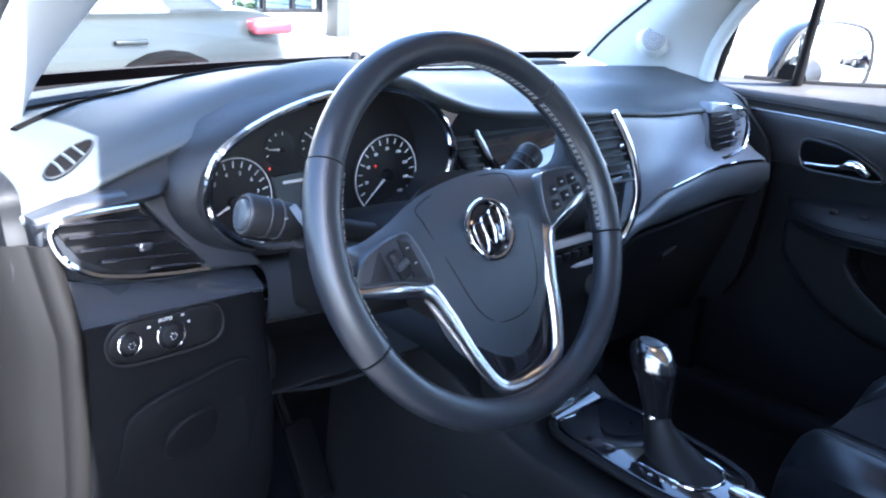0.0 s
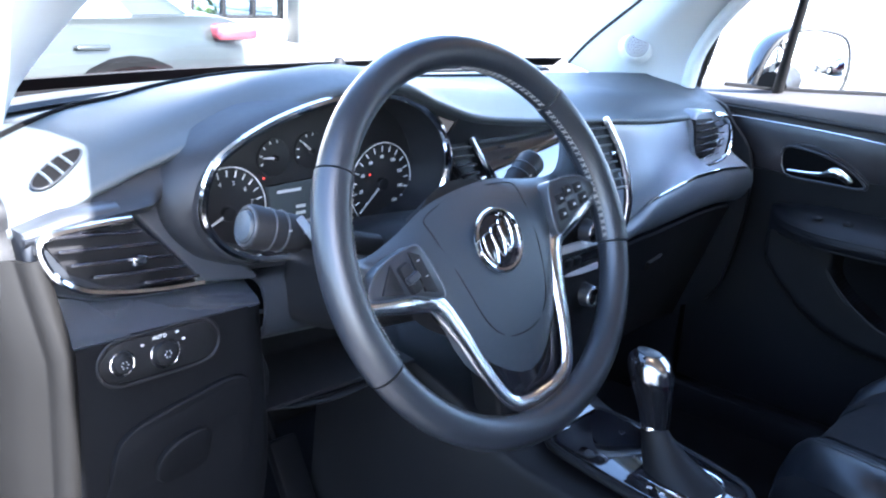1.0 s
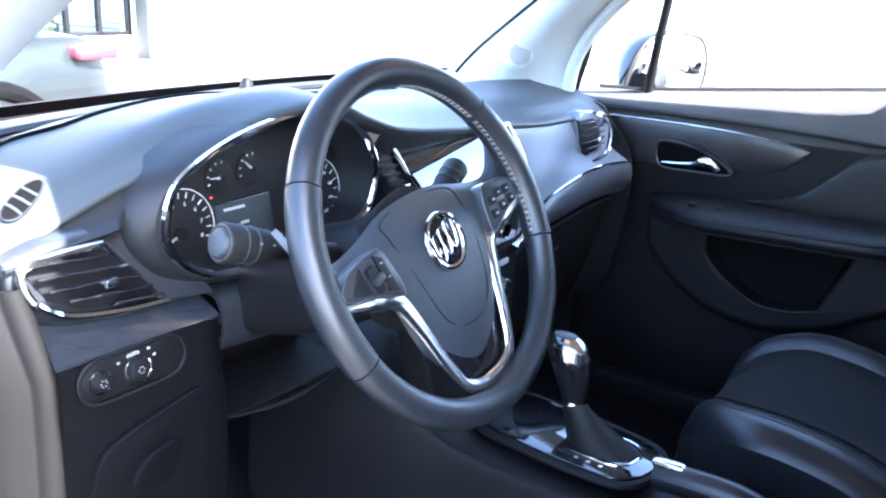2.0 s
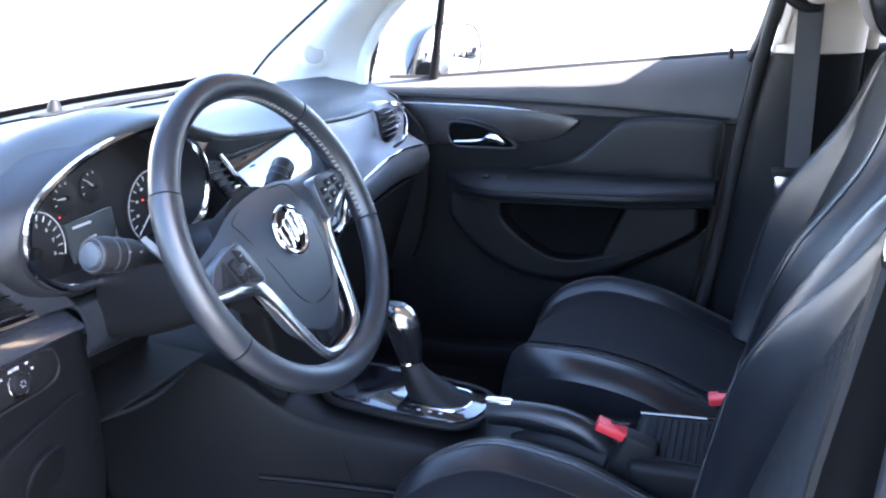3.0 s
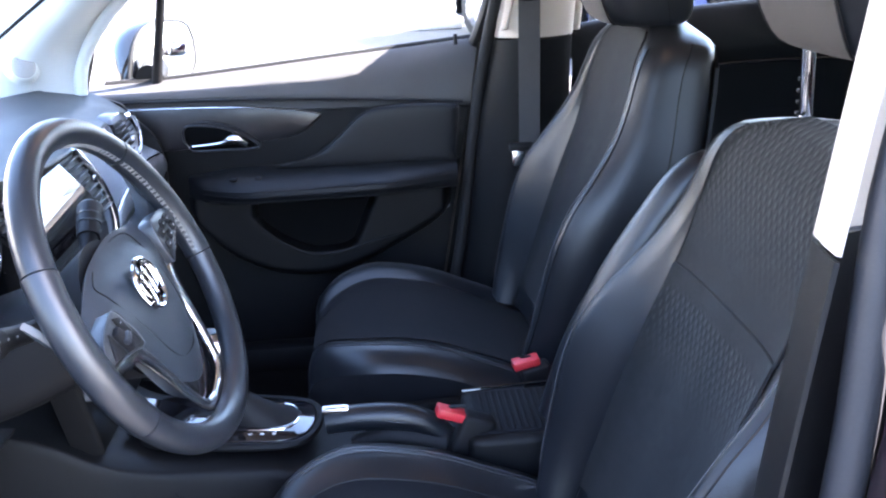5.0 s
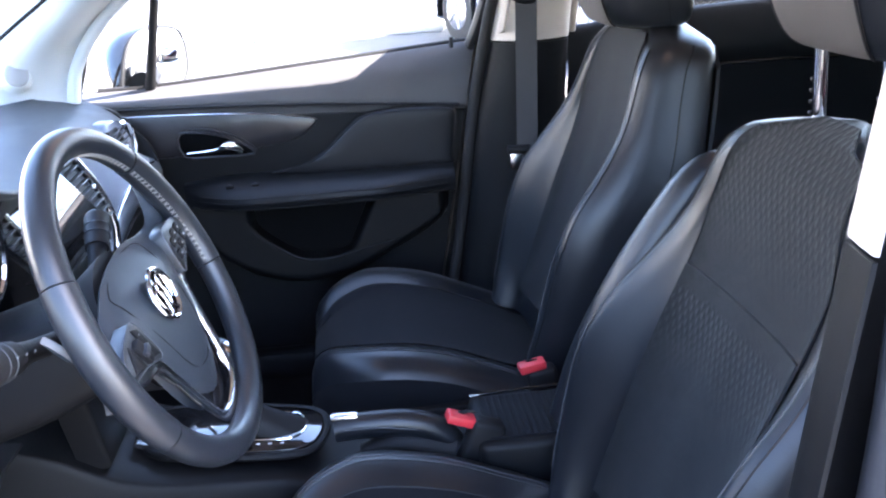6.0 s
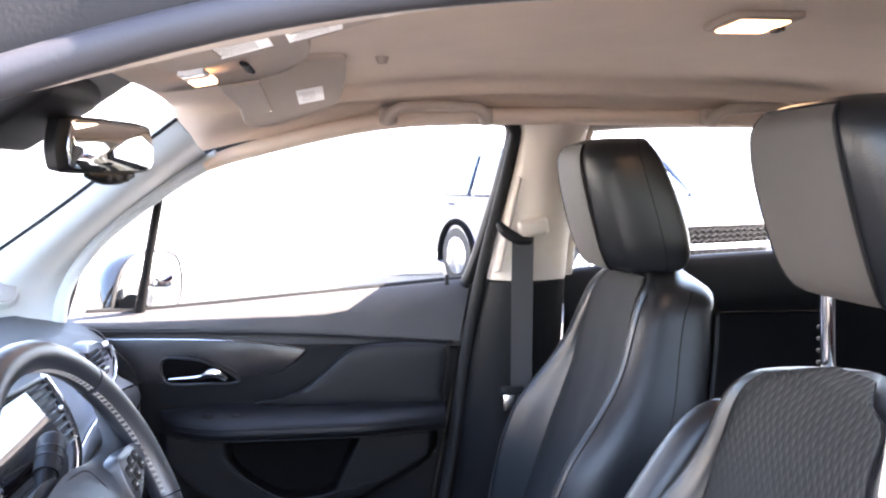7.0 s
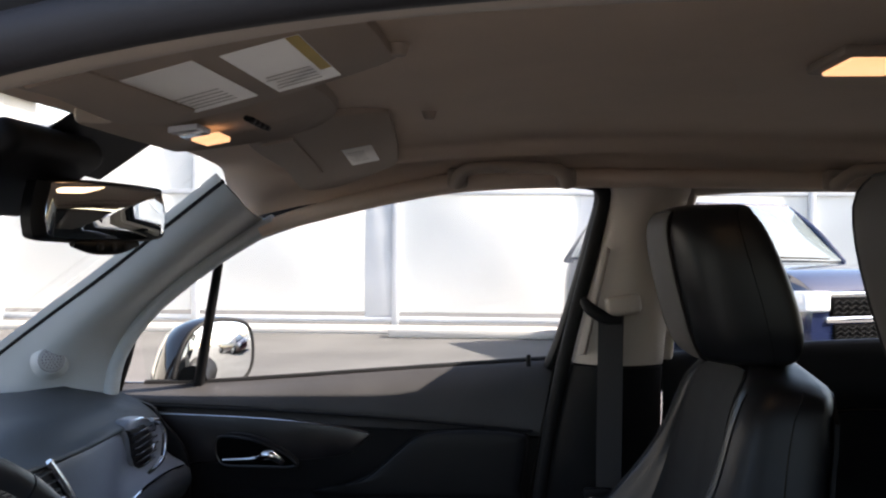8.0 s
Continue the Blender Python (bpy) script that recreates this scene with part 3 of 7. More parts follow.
# the driver's door, swung wide open
swing = Matrix.Translation((-0.73, 0.40, 0)) @ Matrix.Rotation(radians(-66), 4, "Z")
fd = thing("car_door", -0.73, 0.40, 0.3, "maroon driver's door standing wide open", "car door")
rows = [[swing @ Vector((0.03 - 0.025 * math.sin((z - 0.3) * 3.4), -y, z)) for z in np.linspace(0.32, 1.05, 10)] for y in np.linspace(0.02, 1.02, 10)]
part("inner_panel", thicken(loft(rows), 0.012), PLASTIC, fd)
rows = [[swing @ Vector((-0.05 - 0.03 * math.sin((z - 0.3) * 3.4), -y, z)) for z in np.linspace(0.30, 1.06, 10)] for y in np.linspace(0.0, 1.04, 10)]
part("door_skin", thicken(loft(rows), 0.006), MAROON, fd)
arm_rest = block(0, 0, 0, 0.07, 0.5, 0.06, 0.02, 3)
arm_rest.transform(swing @ Matrix.Translation((0.05, -0.55, 0.84)))
part("armrest", arm_rest, LEATHER, fd)
part("window_frame", tube([swing @ Vector(p) for p in ((-0.02, -0.05, 1.04), (0.0, -0.28, 1.25), (0.05, -0.55, 1.40), (0.06, -0.85, 1.42), (0.03, -0.98, 1.25), (-0.02, -1.0, 1.05))], 0.016, 10, n_path=40), BLACK_AND_SHADE, fd)
solo("door_sill", merge(block(-0.70, -0.1, 0.34, 0.1, 1.1, 0.10, 0.03)), PLASTIC, "black plastic door sill", "door sill", kind="structure")
solo("rear_side_glass", loft([[Vector((-0.745 + 0.33 * (z - 1.12), y, z)) for z in (1.12, 1.25, 1.40)] for y in (-0.65, -1.2, -1.6)]), TINTED, "rear side window tinted to dim the roof lining", "window", kind="structure").visible_shadow = False


# ---- dashboard ----
KX = (-0.66, -0.60, -0.54, -0.46, -0.38, -0.30, -0.23, -0.15, 0.0, 0.18, 0.36, 0.52, 0.60, 0.66)
screen_y = knots(KX, (0.46, 0.50, 0.54, 0.575, 0.60, 0.62, 0.635, 0.65, 0.665, 0.655, 0.61, 0.55, 0.50, 0.46))
crest_y = knots(KX, (0.26, 0.30, 0.32, 0.33, 0.34, 0.35, 0.36, 0.38, 0.40, 0.39, 0.37, 0.36, 0.34, 0.30))
crest_z = knots(KX, (1.022, 1.045, 1.064, 1.086, 1.098, 1.102, 1.097, 1.083, 1.068, 1.060, 1.052, 1.042, 1.035, 1.02))
lip_y = knots(KX, (0.232, 0.236, 0.238, 0.230, 0.200, 0.175, 0.180, 0.19, 0.20, 0.22, 0.25, 0.268, 0.268, 0.26))
lip_z = knots(KX, (1.004, 1.023, 1.043, 1.068, 1.098, 1.108, 1.085, 1.063, 1.046, 1.030, 1.012, 1.003, 0.998, 0.985))
base_y = knots(KX, (0.228, 0.230, 0.230, 0.225, 0.215, 0.215, 0.22, 0.21, 0.20, 0.205, 0.215, 0.225, 0.225, 0.215))
dash = thing("dashboard", 0, 0.4, 0.62, "dark grey moulded car dashboard with satin trim", "dashboard")
XS = np.linspace(-0.66, 0.66, 89)
rows = []
for x in XS:
    sy, cy, cz, ly, lz = screen_y(x), crest_y(x), crest_z(x), lip_y(x), lip_z(x)
    d = cy - ly
    k = max(0.0, min(1.0, (d - 0.07) / 0.06))
    pts = [(sy + 0.03, 1.025), (sy, 1.045), (sy - 0.07, 1.052), (sy - 0.10, 1.058), ((sy + cy) / 2 - 0.03, (1.058 + cz) / 2 + 0.006), (cy, cz),
           ((cy + ly) / 2, (cz + lz) / 2 + 0.004 + 0.009 * k), (ly + 0.25 * d * (1 - k) + 0.02 * k, lz + (0.25 * (cz - lz) + 0.0035) * (1 - k) + 0.005 * k), (ly, lz), (ly + 0.004, lz - 0.008), (ly + 0.03, lz - 0.012)]
    rows.append(spline([Vector((x, y, z)) for y, z in pts], 40))
rows_pad = rows
pad = part("dash_pad", thicken(loft(rows), 0.003), PAD, dash, "soft grained dark upper pad")
pad.data.set_sharp_from_angle(angle=radians(80))
# raised strip in front of the pad, along the glass
part("defroster_deck", thicken(loft([[Vector((x, screen_y(x) - f, 1.055 + h)) for f, h in ((0.06, 0.001), (0.055, 0.006), (0.02, 0.007), (0.0, 0.0))] for x in np.linspace(-0.56, 0.44, 50)]), 0.002), PLASTIC, dash)
part("light_sensor", drum((-0.005, 0.60, 1.062), (0, -0.1, 1), 0.014, 0.022, 0.008, 20, 0.005), PLASTIC, dash, "small black dome sensor")
part("sensor_plinth", slab([(-0.05, 0.585, 1.058), (0.02, 0.575, 1.058), (0.05, 0.595, 1.058), (0.02, 0.62, 1.058), (-0.05, 0.61, 1.058)], (0, 0, 1), 0.007, 0.003, n=30), PLASTIC, dash)

# fine groove between pad and deck under the glass, its shade a dark strip
groove = []
for i in range(3, 60):
    x = XS[i]
    j = min(range(40), key=lambda q: abs(rows[i][q].y - crest_y(x) - 0.065) + (1 if q > 22 else 0))
    groove.append(rows[i][j] + Vector((0, 0, 0.001)))
part("pad_groove", tube(groove[::3], 0.0042, 8, n_path=60, flat=0.5), VOID, dash)
part("trim_sweep", tube([(0.53, 0.258, 1.012), (0.56, 0.257, 1.010), (0.592, 0.256, 0.999), (0.612, 0.255, 0.982)], [0.001, 0.003, 0.004], 8, n_path=30, flat=0.7), CHROME, dash, "thin chrome sweep along the outlet")

# end caps towards the doors
for s in (-1, 1):
    x = s * 0.66
    prof = [(lip_y(x), 1.0 if s < 0 else 0.985), (crest_y(x), 1.035 if s < 0 else 1.02), (screen_y(x), 1.045), (0.6, 0.9)]
    prof += [(0.5, 0.86), (0.32, 0.87), (0.245, 0.90), (0.222, 0.95)] if s < 0 else [(0.5, 0.62), (0.28, 0.62), (0.22, 0.75), (0.21, 0.91)]
    part("end_cap", slab([(x - s * 0.002, y, z) for y, z in prof], (s, 0, 0), 0.018, 0.008, n=48), PLASTIC, dash, "rounded dark end cap")

# face between pad and lower trim: driver's end, middle, passenger's end
def face(x0, x1, top, bottom, n=24, swell=None):
    out = []
    for x in np.linspace(x0, x1, n):
        bulge = swell(x) if swell else 0.0
        ty, tz, by, bz = lip_y(x) + 0.006, lip_z(x) - 0.006 if top is None else top(x), base_y(x), bottom(x)
        line = [(ty + 0.01, tz + 0.002), (ty, tz), (ty * 0.62 + by * 0.38 - bulge * 0.4, tz * 0.62 + bz * 0.38), (ty * 0.3 + by * 0.7 - bulge, tz * 0.3 + bz * 0.7), (by, bz), (by + 0.012, bz - 0.004)]
        out.append(spline([Vector((x, y, z)) for y, z in line], 16))
    return thicken(loft(out), 0.003)


low_l = knots((-0.66, -0.55, -0.42), (0.915, 0.918, 0.922))
low_r = knots((0.16, 0.24, 0.30, 0.40, 0.47, 0.56, 0.66), (0.865, 0.878, 0.897, 0.908, 0.913, 0.912, 0.908))
# Driver's faces turn from the sky; a darker plastic carries that shade
part("driver_face", face(-0.66, -0.50, None, low_l), HOOD, dash)
brow_z = knots((-0.655, -0.60, -0.56, -0.50, -0.44), (1.001, 1.010, 1.014, 1.020, 1.030))
rows = []
for x in np.linspace(-0.655, -0.485, 28):
    ly, lz, bz = lip_y(x), lip_z(x), brow_z(x)
    back = 0.034 * max(0.0, min(1.0, (x + 0.548) / 0.04))
    h = lz - bz
    rows.append(spline([Vector((x, ly + 0.006, lz - 0.002)), Vector((x, ly + 0.003, lz - 0.30 * h - 0.001)), Vector((x, 0.5 * ly + 0.106 + 0.004, lz - 0.72 * h)), Vector((x, 0.2125 + back, bz)), Vector((x, 0.2165 + back, bz - 0.006))], 14))
part("shoulder_face", thicken(loft(rows), 0.003), HOOD, dash, "concave face under the pad, darkened for its shade")
part("passenger_face", face(0.155, 0.66, None, low_r, 40, knots((0.15, 0.32, 0.44, 0.52, 0.66), (0.010, 0.008, -0.010, -0.022, -0.020))), FACIA_GLARE, dash, "satin dark sculpted face, glare put into its colour")
# bright thin line under the passenger's face
part("trim_line", tube([(x, base_y(x) - 0.004, low_r(x) - 0.001) for x in np.linspace(0.285, 0.645, 14)], [0.0012, 0.003, 0.0035, 0.003, 0.002], 8, n_path=40), CHROME, dash, "thin chrome line")
# lower roll on the passenger's side, glove box below
glove_z = knots((0.16, 0.23, 0.36, 0.57, 0.66), (0.80, 0.832, 0.836, 0.84, 0.84))
rows = []
for x in np.linspace(0.15, 0.66, 30):
    z0, z1, y = low_r(x) - 0.004, glove_z(x), base_y(x)
    rows.append(spline([Vector((x, y + 0.01, z0 + 0.002)), Vector((x, y - 0.004, z0)), Vector((x, y - 0.012, z0 * 0.6 + z1 * 0.4)), Vector((x, y + 0.006, z1 + 0.006)), Vector((x, y + 0.03, z1))], 12))
part("knee_roll", thicken(loft(rows), 0.003), SATIN_DARK, dash, "satin dark lower roll")
rows = [[Vector((x, base_y(x) + 0.012 + (glove_z(x) - 0.004 - z) * 0.35, z)) for z in np.linspace(glove_z(x) - 0.004, 0.60, 8)] for x in np.linspace(0.19, 0.63, 14)]
glove = part("glove_box_lid", thicken(loft(rows), 0.006), PLASTIC, dash, "black glove box lid")
part("latch", slab([(0.37, 0.246, 0.772), (0.42, 0.25, 0.777), (0.415, 0.252, 0.762), (0.375, 0.248, 0.757)], (0, -1, 0.2), 0.010, 0.003), BLACK_AND_SHADE, glove, "glove box pull latch")


def vent(outline, y, way, slats, frame, angle=0.0, tab=None, proud=0.0065):
    """A louvred air outlet: dark well, slats, thumb tab and a bright surround on the lower side."""
    pts = [Vector((x, y, z)) for x, z in outline]
    well = part("air_vent", slab([p - Vector(way) * 0.012 for p in pts], way, 0.013, 0.001), BLACK_AND_SHADE, dash, "louvred black air outlet")
    z0, z1 = min(p.z for p in pts), max(p.z for p in pts)
    for i in range(slats):
        z = z0 + (z1 - z0) * (i + 0.6) / (slats + 0.2)
        xs = []
        for a, b in zip(pts, pts[1:] + pts[:1]):
            if (a.z - z) * (b.z - z) < 0:
                xs.append(a.x + (b.x - a.x) * (z - a.z) / (b.z - a.z))
        if len(xs) >= 2:
            w, c = max(xs) - min(xs), (max(xs) + min(xs)) / 2
            part("slat", block(c, y - 0.004, z, w, 0.016, 0.0032, 0.0012, 1, pose(0, 0, 0, -18, angle, 0)), PIANO, well)
    if tab:
        part("thumb_tab", block(tab[0], y - 0.012, tab[1], 0.014, 0.010, 0.009, 0.003), SATIN, well, "small silver tab")
    if frame:
        part("vent_surround", tube([(x, y - proud, z) for x, z in frame], 0.0052, 8, n_path=40, flat=0.7), CHROME, well, "chrome vent surround")
    return well


part("vent_housing", slab([(x, 0.262, z) for x, z in ((-0.657, 1.008), (-0.62, 1.017), (-0.575, 1.019), (-0.545, 0.985), (-0.495, 0.938), (-0.502, 0.928), (-0.56, 0.931), (-0.60, 0.937), (-0.632, 0.950), (-0.653, 0.975))], (0, -1, 0), 0.047, 0.010, 3), FASCIA, dash, "satin dark outlet housing")
vent([(-0.643, 0.999), (-0.605, 1.004), (-0.571, 1.006), (-0.545, 0.983), (-0.505, 0.942), (-0.518, 0.939), (-0.594, 0.952), (-0.622, 0.968)], 0.2145, (0, -1, 0), 5,
     [(-0.571, 1.0075), (-0.61, 1.0065), (-0.646, 1.001), (-0.640, 0.975), (-0.619, 0.957), (-0.594, 0.9485), (-0.55, 0.9415), (-0.505, 0.938)], 5, (-0.569, 0.973))
part("vent_wing", slab([(-0.560, 0.268, 1.006), (-0.515, 0.266, 1.010), (-0.440, 0.248, 0.930), (-0.497, 0.252, 0.930)], (0, -1, 0), 0.036, 0.006, 3), FASCIA, dash, "triangular satin panel by the outlet")
# Housing shares the glare-lightened colour of the face around it
part("vent_housing", slab([(x, 0.285, z) for x, z in ((0.506, 1.006), (0.55, 1.012), (0.605, 1.0), (0.632, 0.965), (0.625, 0.928), (0.58, 0.915), (0.535, 0.915), (0.512, 0.94))], (0, -1, 0), 0.027, 0.008, 3, n=48), FACIA_GLARE, dash, "satin outlet housing")
vent([(0.504, 0.999), (0.565, 0.997), (0.597, 0.975), (0.604, 0.955), (0.59, 0.931), (0.535, 0.925), (0.515, 0.955)], 0.2555, (0, -1, 0), 6,
     [(0.555, 1.008), (0.59, 1.0), (0.612, 0.978), (0.617, 0.955), (0.605, 0.930), (0.57, 0.921), (0.533, 0.918)], -2, (0.575, 0.958), 0.0165)

# small oval demister outlet on the driver's shoulder
pad_rows = rows_pad
near = min(((i, j) for i in range(2, 20) for j in range(8, 32)), key=lambda q: (pad_rows[q[0]][q[1]].x + 0.598) ** 2 + (pad_rows[q[0]][q[1]].y - 0.271) ** 2)
at = pad_rows[near[0]][near[1]]
up = (pad_rows[near[0] + 2][near[1]] - pad_rows[near[0] - 2][near[1]]).cross(pad_rows[near[0]][near[1] - 2] - pad_rows[near[0]][near[1] + 2]).normalized()
up = up if up.z > 0 else -up
lo = Vector((0.80, 0.45, 0.4))
lo = (lo - up * lo.dot(up)).normalized()
sh = up.cross(lo)


def on_pad(p, lift):
    """The point of the pad above or below p, lifted off it by so much."""
    u = (p.x + 0.66) / 1.32 * (len(pad_rows) - 1)
    i = max(0, min(len(pad_rows) - 2, int(u)))
    zs = [float(np.interp(p.y, [q.y for q in r[33:4:-1]], [q.z for q in r[33:4:-1]])) for r in (pad_rows[i], pad_rows[i + 1])]
    return Vector((p.x, p.y, zs[0] + (zs[1] - zs[0]) * (u - i))) + up * lift


LONG, WIDE = 0.032, 0.0105
spot = lambda u, v: at + lo * (LONG * u) + sh * (WIDE * math.sqrt(max(0, 1 - abs(u) ** 2.6)) * v)
# Black sheet on the pad surface stands in for the outlet's dark depth
dm = part("side_demister", loft([[on_pad(spot(u, v), 0.0040) for v in np.linspace(-1, 1, 9)] for u in np.linspace(-0.995, 0.995, 25)]), VOID, dash, "oval ribbed demister outlet")
part("demister_rim", tube([on_pad(spot(math.cos(a), 1 if math.sin(a) >= 0 else -1), 0.0036) for a in [2 * math.pi * i / 40 for i in range(40)]], 0.0011, 6, closed=True, up=up), HOOD, dm)
for i in range(3):
    u = -0.48 + 0.44 * i
    part("rib", tube([on_pad(spot(u + 0.16, 1), 0.0042), on_pad(spot(u, 0), 0.0046), on_pad(spot(u - 0.16, -1), 0.0042)], 0.0014, 6, n_path=8), PAD, dm)

# instrument cluster
CY = 0.205
cl = thing("instrument_cluster", -0.35, 0.23, 0.94, "round black instrument dials in a chrome-edged binnacle", "instrument panel")
outline = [(-0.505, 1.005), (-0.498, 1.04), (-0.47, 1.062), (-0.42, 1.082), (-0.36, 1.094), (-0.30, 1.096), (-0.25, 1.083), (-0.215, 1.06), (-0.193, 1.03),
           (-0.188, 1.00), (-0.205, 0.965), (-0.27, 0.945), (-0.35, 0.94), (-0.43, 0.945), (-0.47, 0.958), (-0.495, 0.98)]
ring_pts = [Vector((x, CY - 0.10 * (z - 1.02), z)) for x, z in outline]
part("chrome_bezel", tube([p + Vector((0, -0.002, 0)) for p in ring_pts], 0.0045, 8, n_path=96, closed=True, up=(0, 1, 0)), CHROME, cl, "chrome ring round the dials")
mid = Vector((-0.345, CY, 1.02))
wall_rows = []
for k, (f, dy) in enumerate(((1.25, 0.055), (1.19, 0.028), (1.15, 0.010), (1.06, 0.0), (0.995, 0.001), (0.96, 0.035), (0.93, 0.058))):
    line = []
    for p in spline(ring_pts, 64, True):
        up_side = max(0.0, min(1.0, (p.z - 1.005) / 0.06))
        g = 1 + (f - 1) * (1 - (0.55 if f > 1 else 0) * up_side * up_side * (3 - 2 * up_side))
        line.append(Vector((mid.x + (p.x - mid.x) * g, p.y + dy, mid.z + (p.z - mid.z) * g)))
    wall_rows.append(line)
part("binnacle", thicken(loft(wall_rows, across=True), 0.002), HOOD, cl, "black binnacle wall")
DY = 0.255
part("dial_plate", slab([(mid.x + (p.x - mid.x) * 0.97, DY + 0.004, mid.z + (p.z - mid.z) * 0.97) for p in spline(ring_pts, 64, True)], (0, -1, 0), 0.004, 0.001), DIAL, cl)


def dial(x, z, r, marks, a0, a1, needle, numbers, size, label, tip=CHROME):
    d = part("dial", drum((x, DY, z), (0, -1, 0), r, 0.003, n=48, edge=0.0006), DIAL, cl, label)
    if r > 0.03:
        arc = [(x + r * math.cos(a), DY - 0.004, z + r * math.sin(a)) for a in [radians(a0 + (a1 - a0) * i / 40) for i in range(41)]]
        part("dial_rim", tube(arc, 0.0006, 6), DIAL_INK, d, "thin bright rim")
    for i in range(marks):
        a = radians(a0 + (a1 - a0) * i / (marks - 1))
        part("tick", block(x + r * 0.86 * math.cos(a), DY - 0.0036, z + r * 0.86 * math.sin(a), r * 0.14, 0.0008, 0.0011, 0, m=Matrix.Rotation(-a, 4, "Y")), DIAL_INK, d)
    for i, word in enumerate(numbers):
        a = radians(a0 + (a1 - a0) * i / (len(numbers) - 1))
        if word:
            lettering(word, size * 0.72, pose(x + r * 0.66 * math.cos(a), DY - 0.0037, z + r * 0.66 * math.sin(a), 90, 0, 0), DIAL_INK, d, "numeral")
    a = radians(needle)
    part("needle", tube([(x - r * 0.12 * math.cos(a), DY - 0.006, z - r * 0.12 * math.sin(a)), (x + r * 0.82 * math.cos(a), DY - 0.006, z + r * 0.82 * math.sin(a))], [0.0016, 0.0006], 6), WHITE_INK, d, "white pointer")
    part("needle_hub", drum((x, DY - 0.003, z), (0, -1, 0), r * 0.16, 0.006), BLACK_AND_SHADE, d)
    return d


dial(-0.448, 0.983, 0.045, 17, 225, -15, 205, ["0", "1", "2", "3", "4", "5", "6", "7", "8"], 0.0085, "black engine speed dial")
sp = dial(-0.245, 0.986, 0.046, 17, 225, -45, 222, ["0", "20", "40", "60", "80", "100", "120", "140", "160"], 0.0075, "black road speed dial")
part("warning_mark", block(-0.262, DY - 0.0036, 0.998, 0.0022, 0.0008, 0.002, 0), RED_INK, sp, "small red warning mark")
f1 = dial(-0.392, 1.031, 0.019, 5, 200, 80, 175, [], 0.005, "small fuel dial")
dial(-0.347, 1.034, 0.019, 5, 200, 80, 140, [], 0.005, "small temperature dial")
part("warning_mark", block(-0.405, DY - 0.0036, 1.012, 0.0018, 0.0008, 0.0018, 0), RED_INK, f1, "small red warning mark")
lcd = part("info_display", slab([(-0.402, DY - 0.001, 1.003), (-0.322, DY - 0.001, 1.005), (-0.312, DY - 0.001, 0.955), (-0.392, DY - 0.001, 0.955)], (0, -1, 0), 0.004, 0.001), LCD, cl, "grey trip display")
for x, z, w in ((-0.375, 0.996, 0.03), (-0.36, 0.978, 0.012), (-0.36, 0.971, 0.012), (-0.35, 0.961, 0.045)):
    part("display_bar", block(x, DY - 0.0055, z, w, 0.0006, 0.003, 0), WHITE_INK, lcd)

# stalks on the column
column = thing("steering_column", -0.35, 0.12, 0.85, "black plastic steering column shroud with two stalks", "steering column")
rows = []
for f, (w, zt, zb) in zip(np.linspace(0, 1, 7), ((0.055, 0.03, -0.045), (0.060, 0.036, -0.052), (0.062, 0.040, -0.056), (0.064, 0.042, -0.058), (0.064, 0.042, -0.058), (0.064, 0.042, -0.055), (0.064, 0.042, -0.05))):
    c = Vector((-0.35 + 0.006 * f, 0.045 + 0.17 * f, 0.975 - 0.055 * f))
    rows.append(spline([c + Vector((-w, 0, 0)), c + Vector((-w * 0.7, 0, zt)), c + Vector((w * 0.7, 0, zt)), c + Vector((w, 0, 0)), c + Vector((w * 0.8, 0, zb)), c + Vector((-w * 0.8, 0, zb))], 30, True))
part("shroud", loft(rows, across=True, caps=True), PLASTIC, column)
for s, tipx in ((-1, -0.522), (1, -0.178)):
    end = Vector((tipx, 0.10, 1.016 if s < 0 else 1.026))
    g = 1.0 if s < 0 else 0.84
    root = Vector((-0.35 + s * 0.06, 0.085, 0.985 if s < 0 else 0.962))
    stalk = part("stalk", tube([root, root.lerp(end, 0.4), root.lerp(end, 0.72)], [0.010, 0.0095 * g, 0.013 * g], 14, n_path=10), PLASTIC, column, "black control stalk")
    d = (end - root).normalized()
    part("stalk_end", drum(root.lerp(end, 0.70), d, 0.0150 * g, 0.048, 0.0178 * g, 32, 0.003), BLACK_AND_SHADE, stalk, "ribbed stalk end")
    for q in (0.018, 0.030):
        part("stalk_ring", ring(root.lerp(end, 0.70) + d * q, d, (0.0164 + 0.03 * (q - 0.018)) * g, 0.0008), FASCIA, stalk)
    part("end_button", drum(root.lerp(end, 0.70) + d * 0.047, d, 0.0128 * g, 0.004, 0.0120 * g, 32, 0.0015), HUB_SKIN, stalk, "round grey end button")
    part("button_rim", ring(root.lerp(end, 0.70) + d * 0.0475, d, 0.0150 * g, 0.0011), FASCIA, stalk)
    for i in range(3):
        part("symbol", block(*(root.lerp(end, 0.62 + 0.12 * i) + Vector((0, -0.0165 * g, 0.004 * g))), 0.0030, 0.0006, 0.0016, 0), DIM_INK, stalk)
part("ignition", drum((-0.265, 0.085, 0.935), (0.4, -0.9, 0.1), 0.02, 0.02, 0.018), BLACK_AND_SHADE, column)

# knee panel below the driver's face
knee = thing("knee_panel", -0.54, 0.2, 0.62, "black lower dash panel with headlamp switches", "dash panel")
strip = []
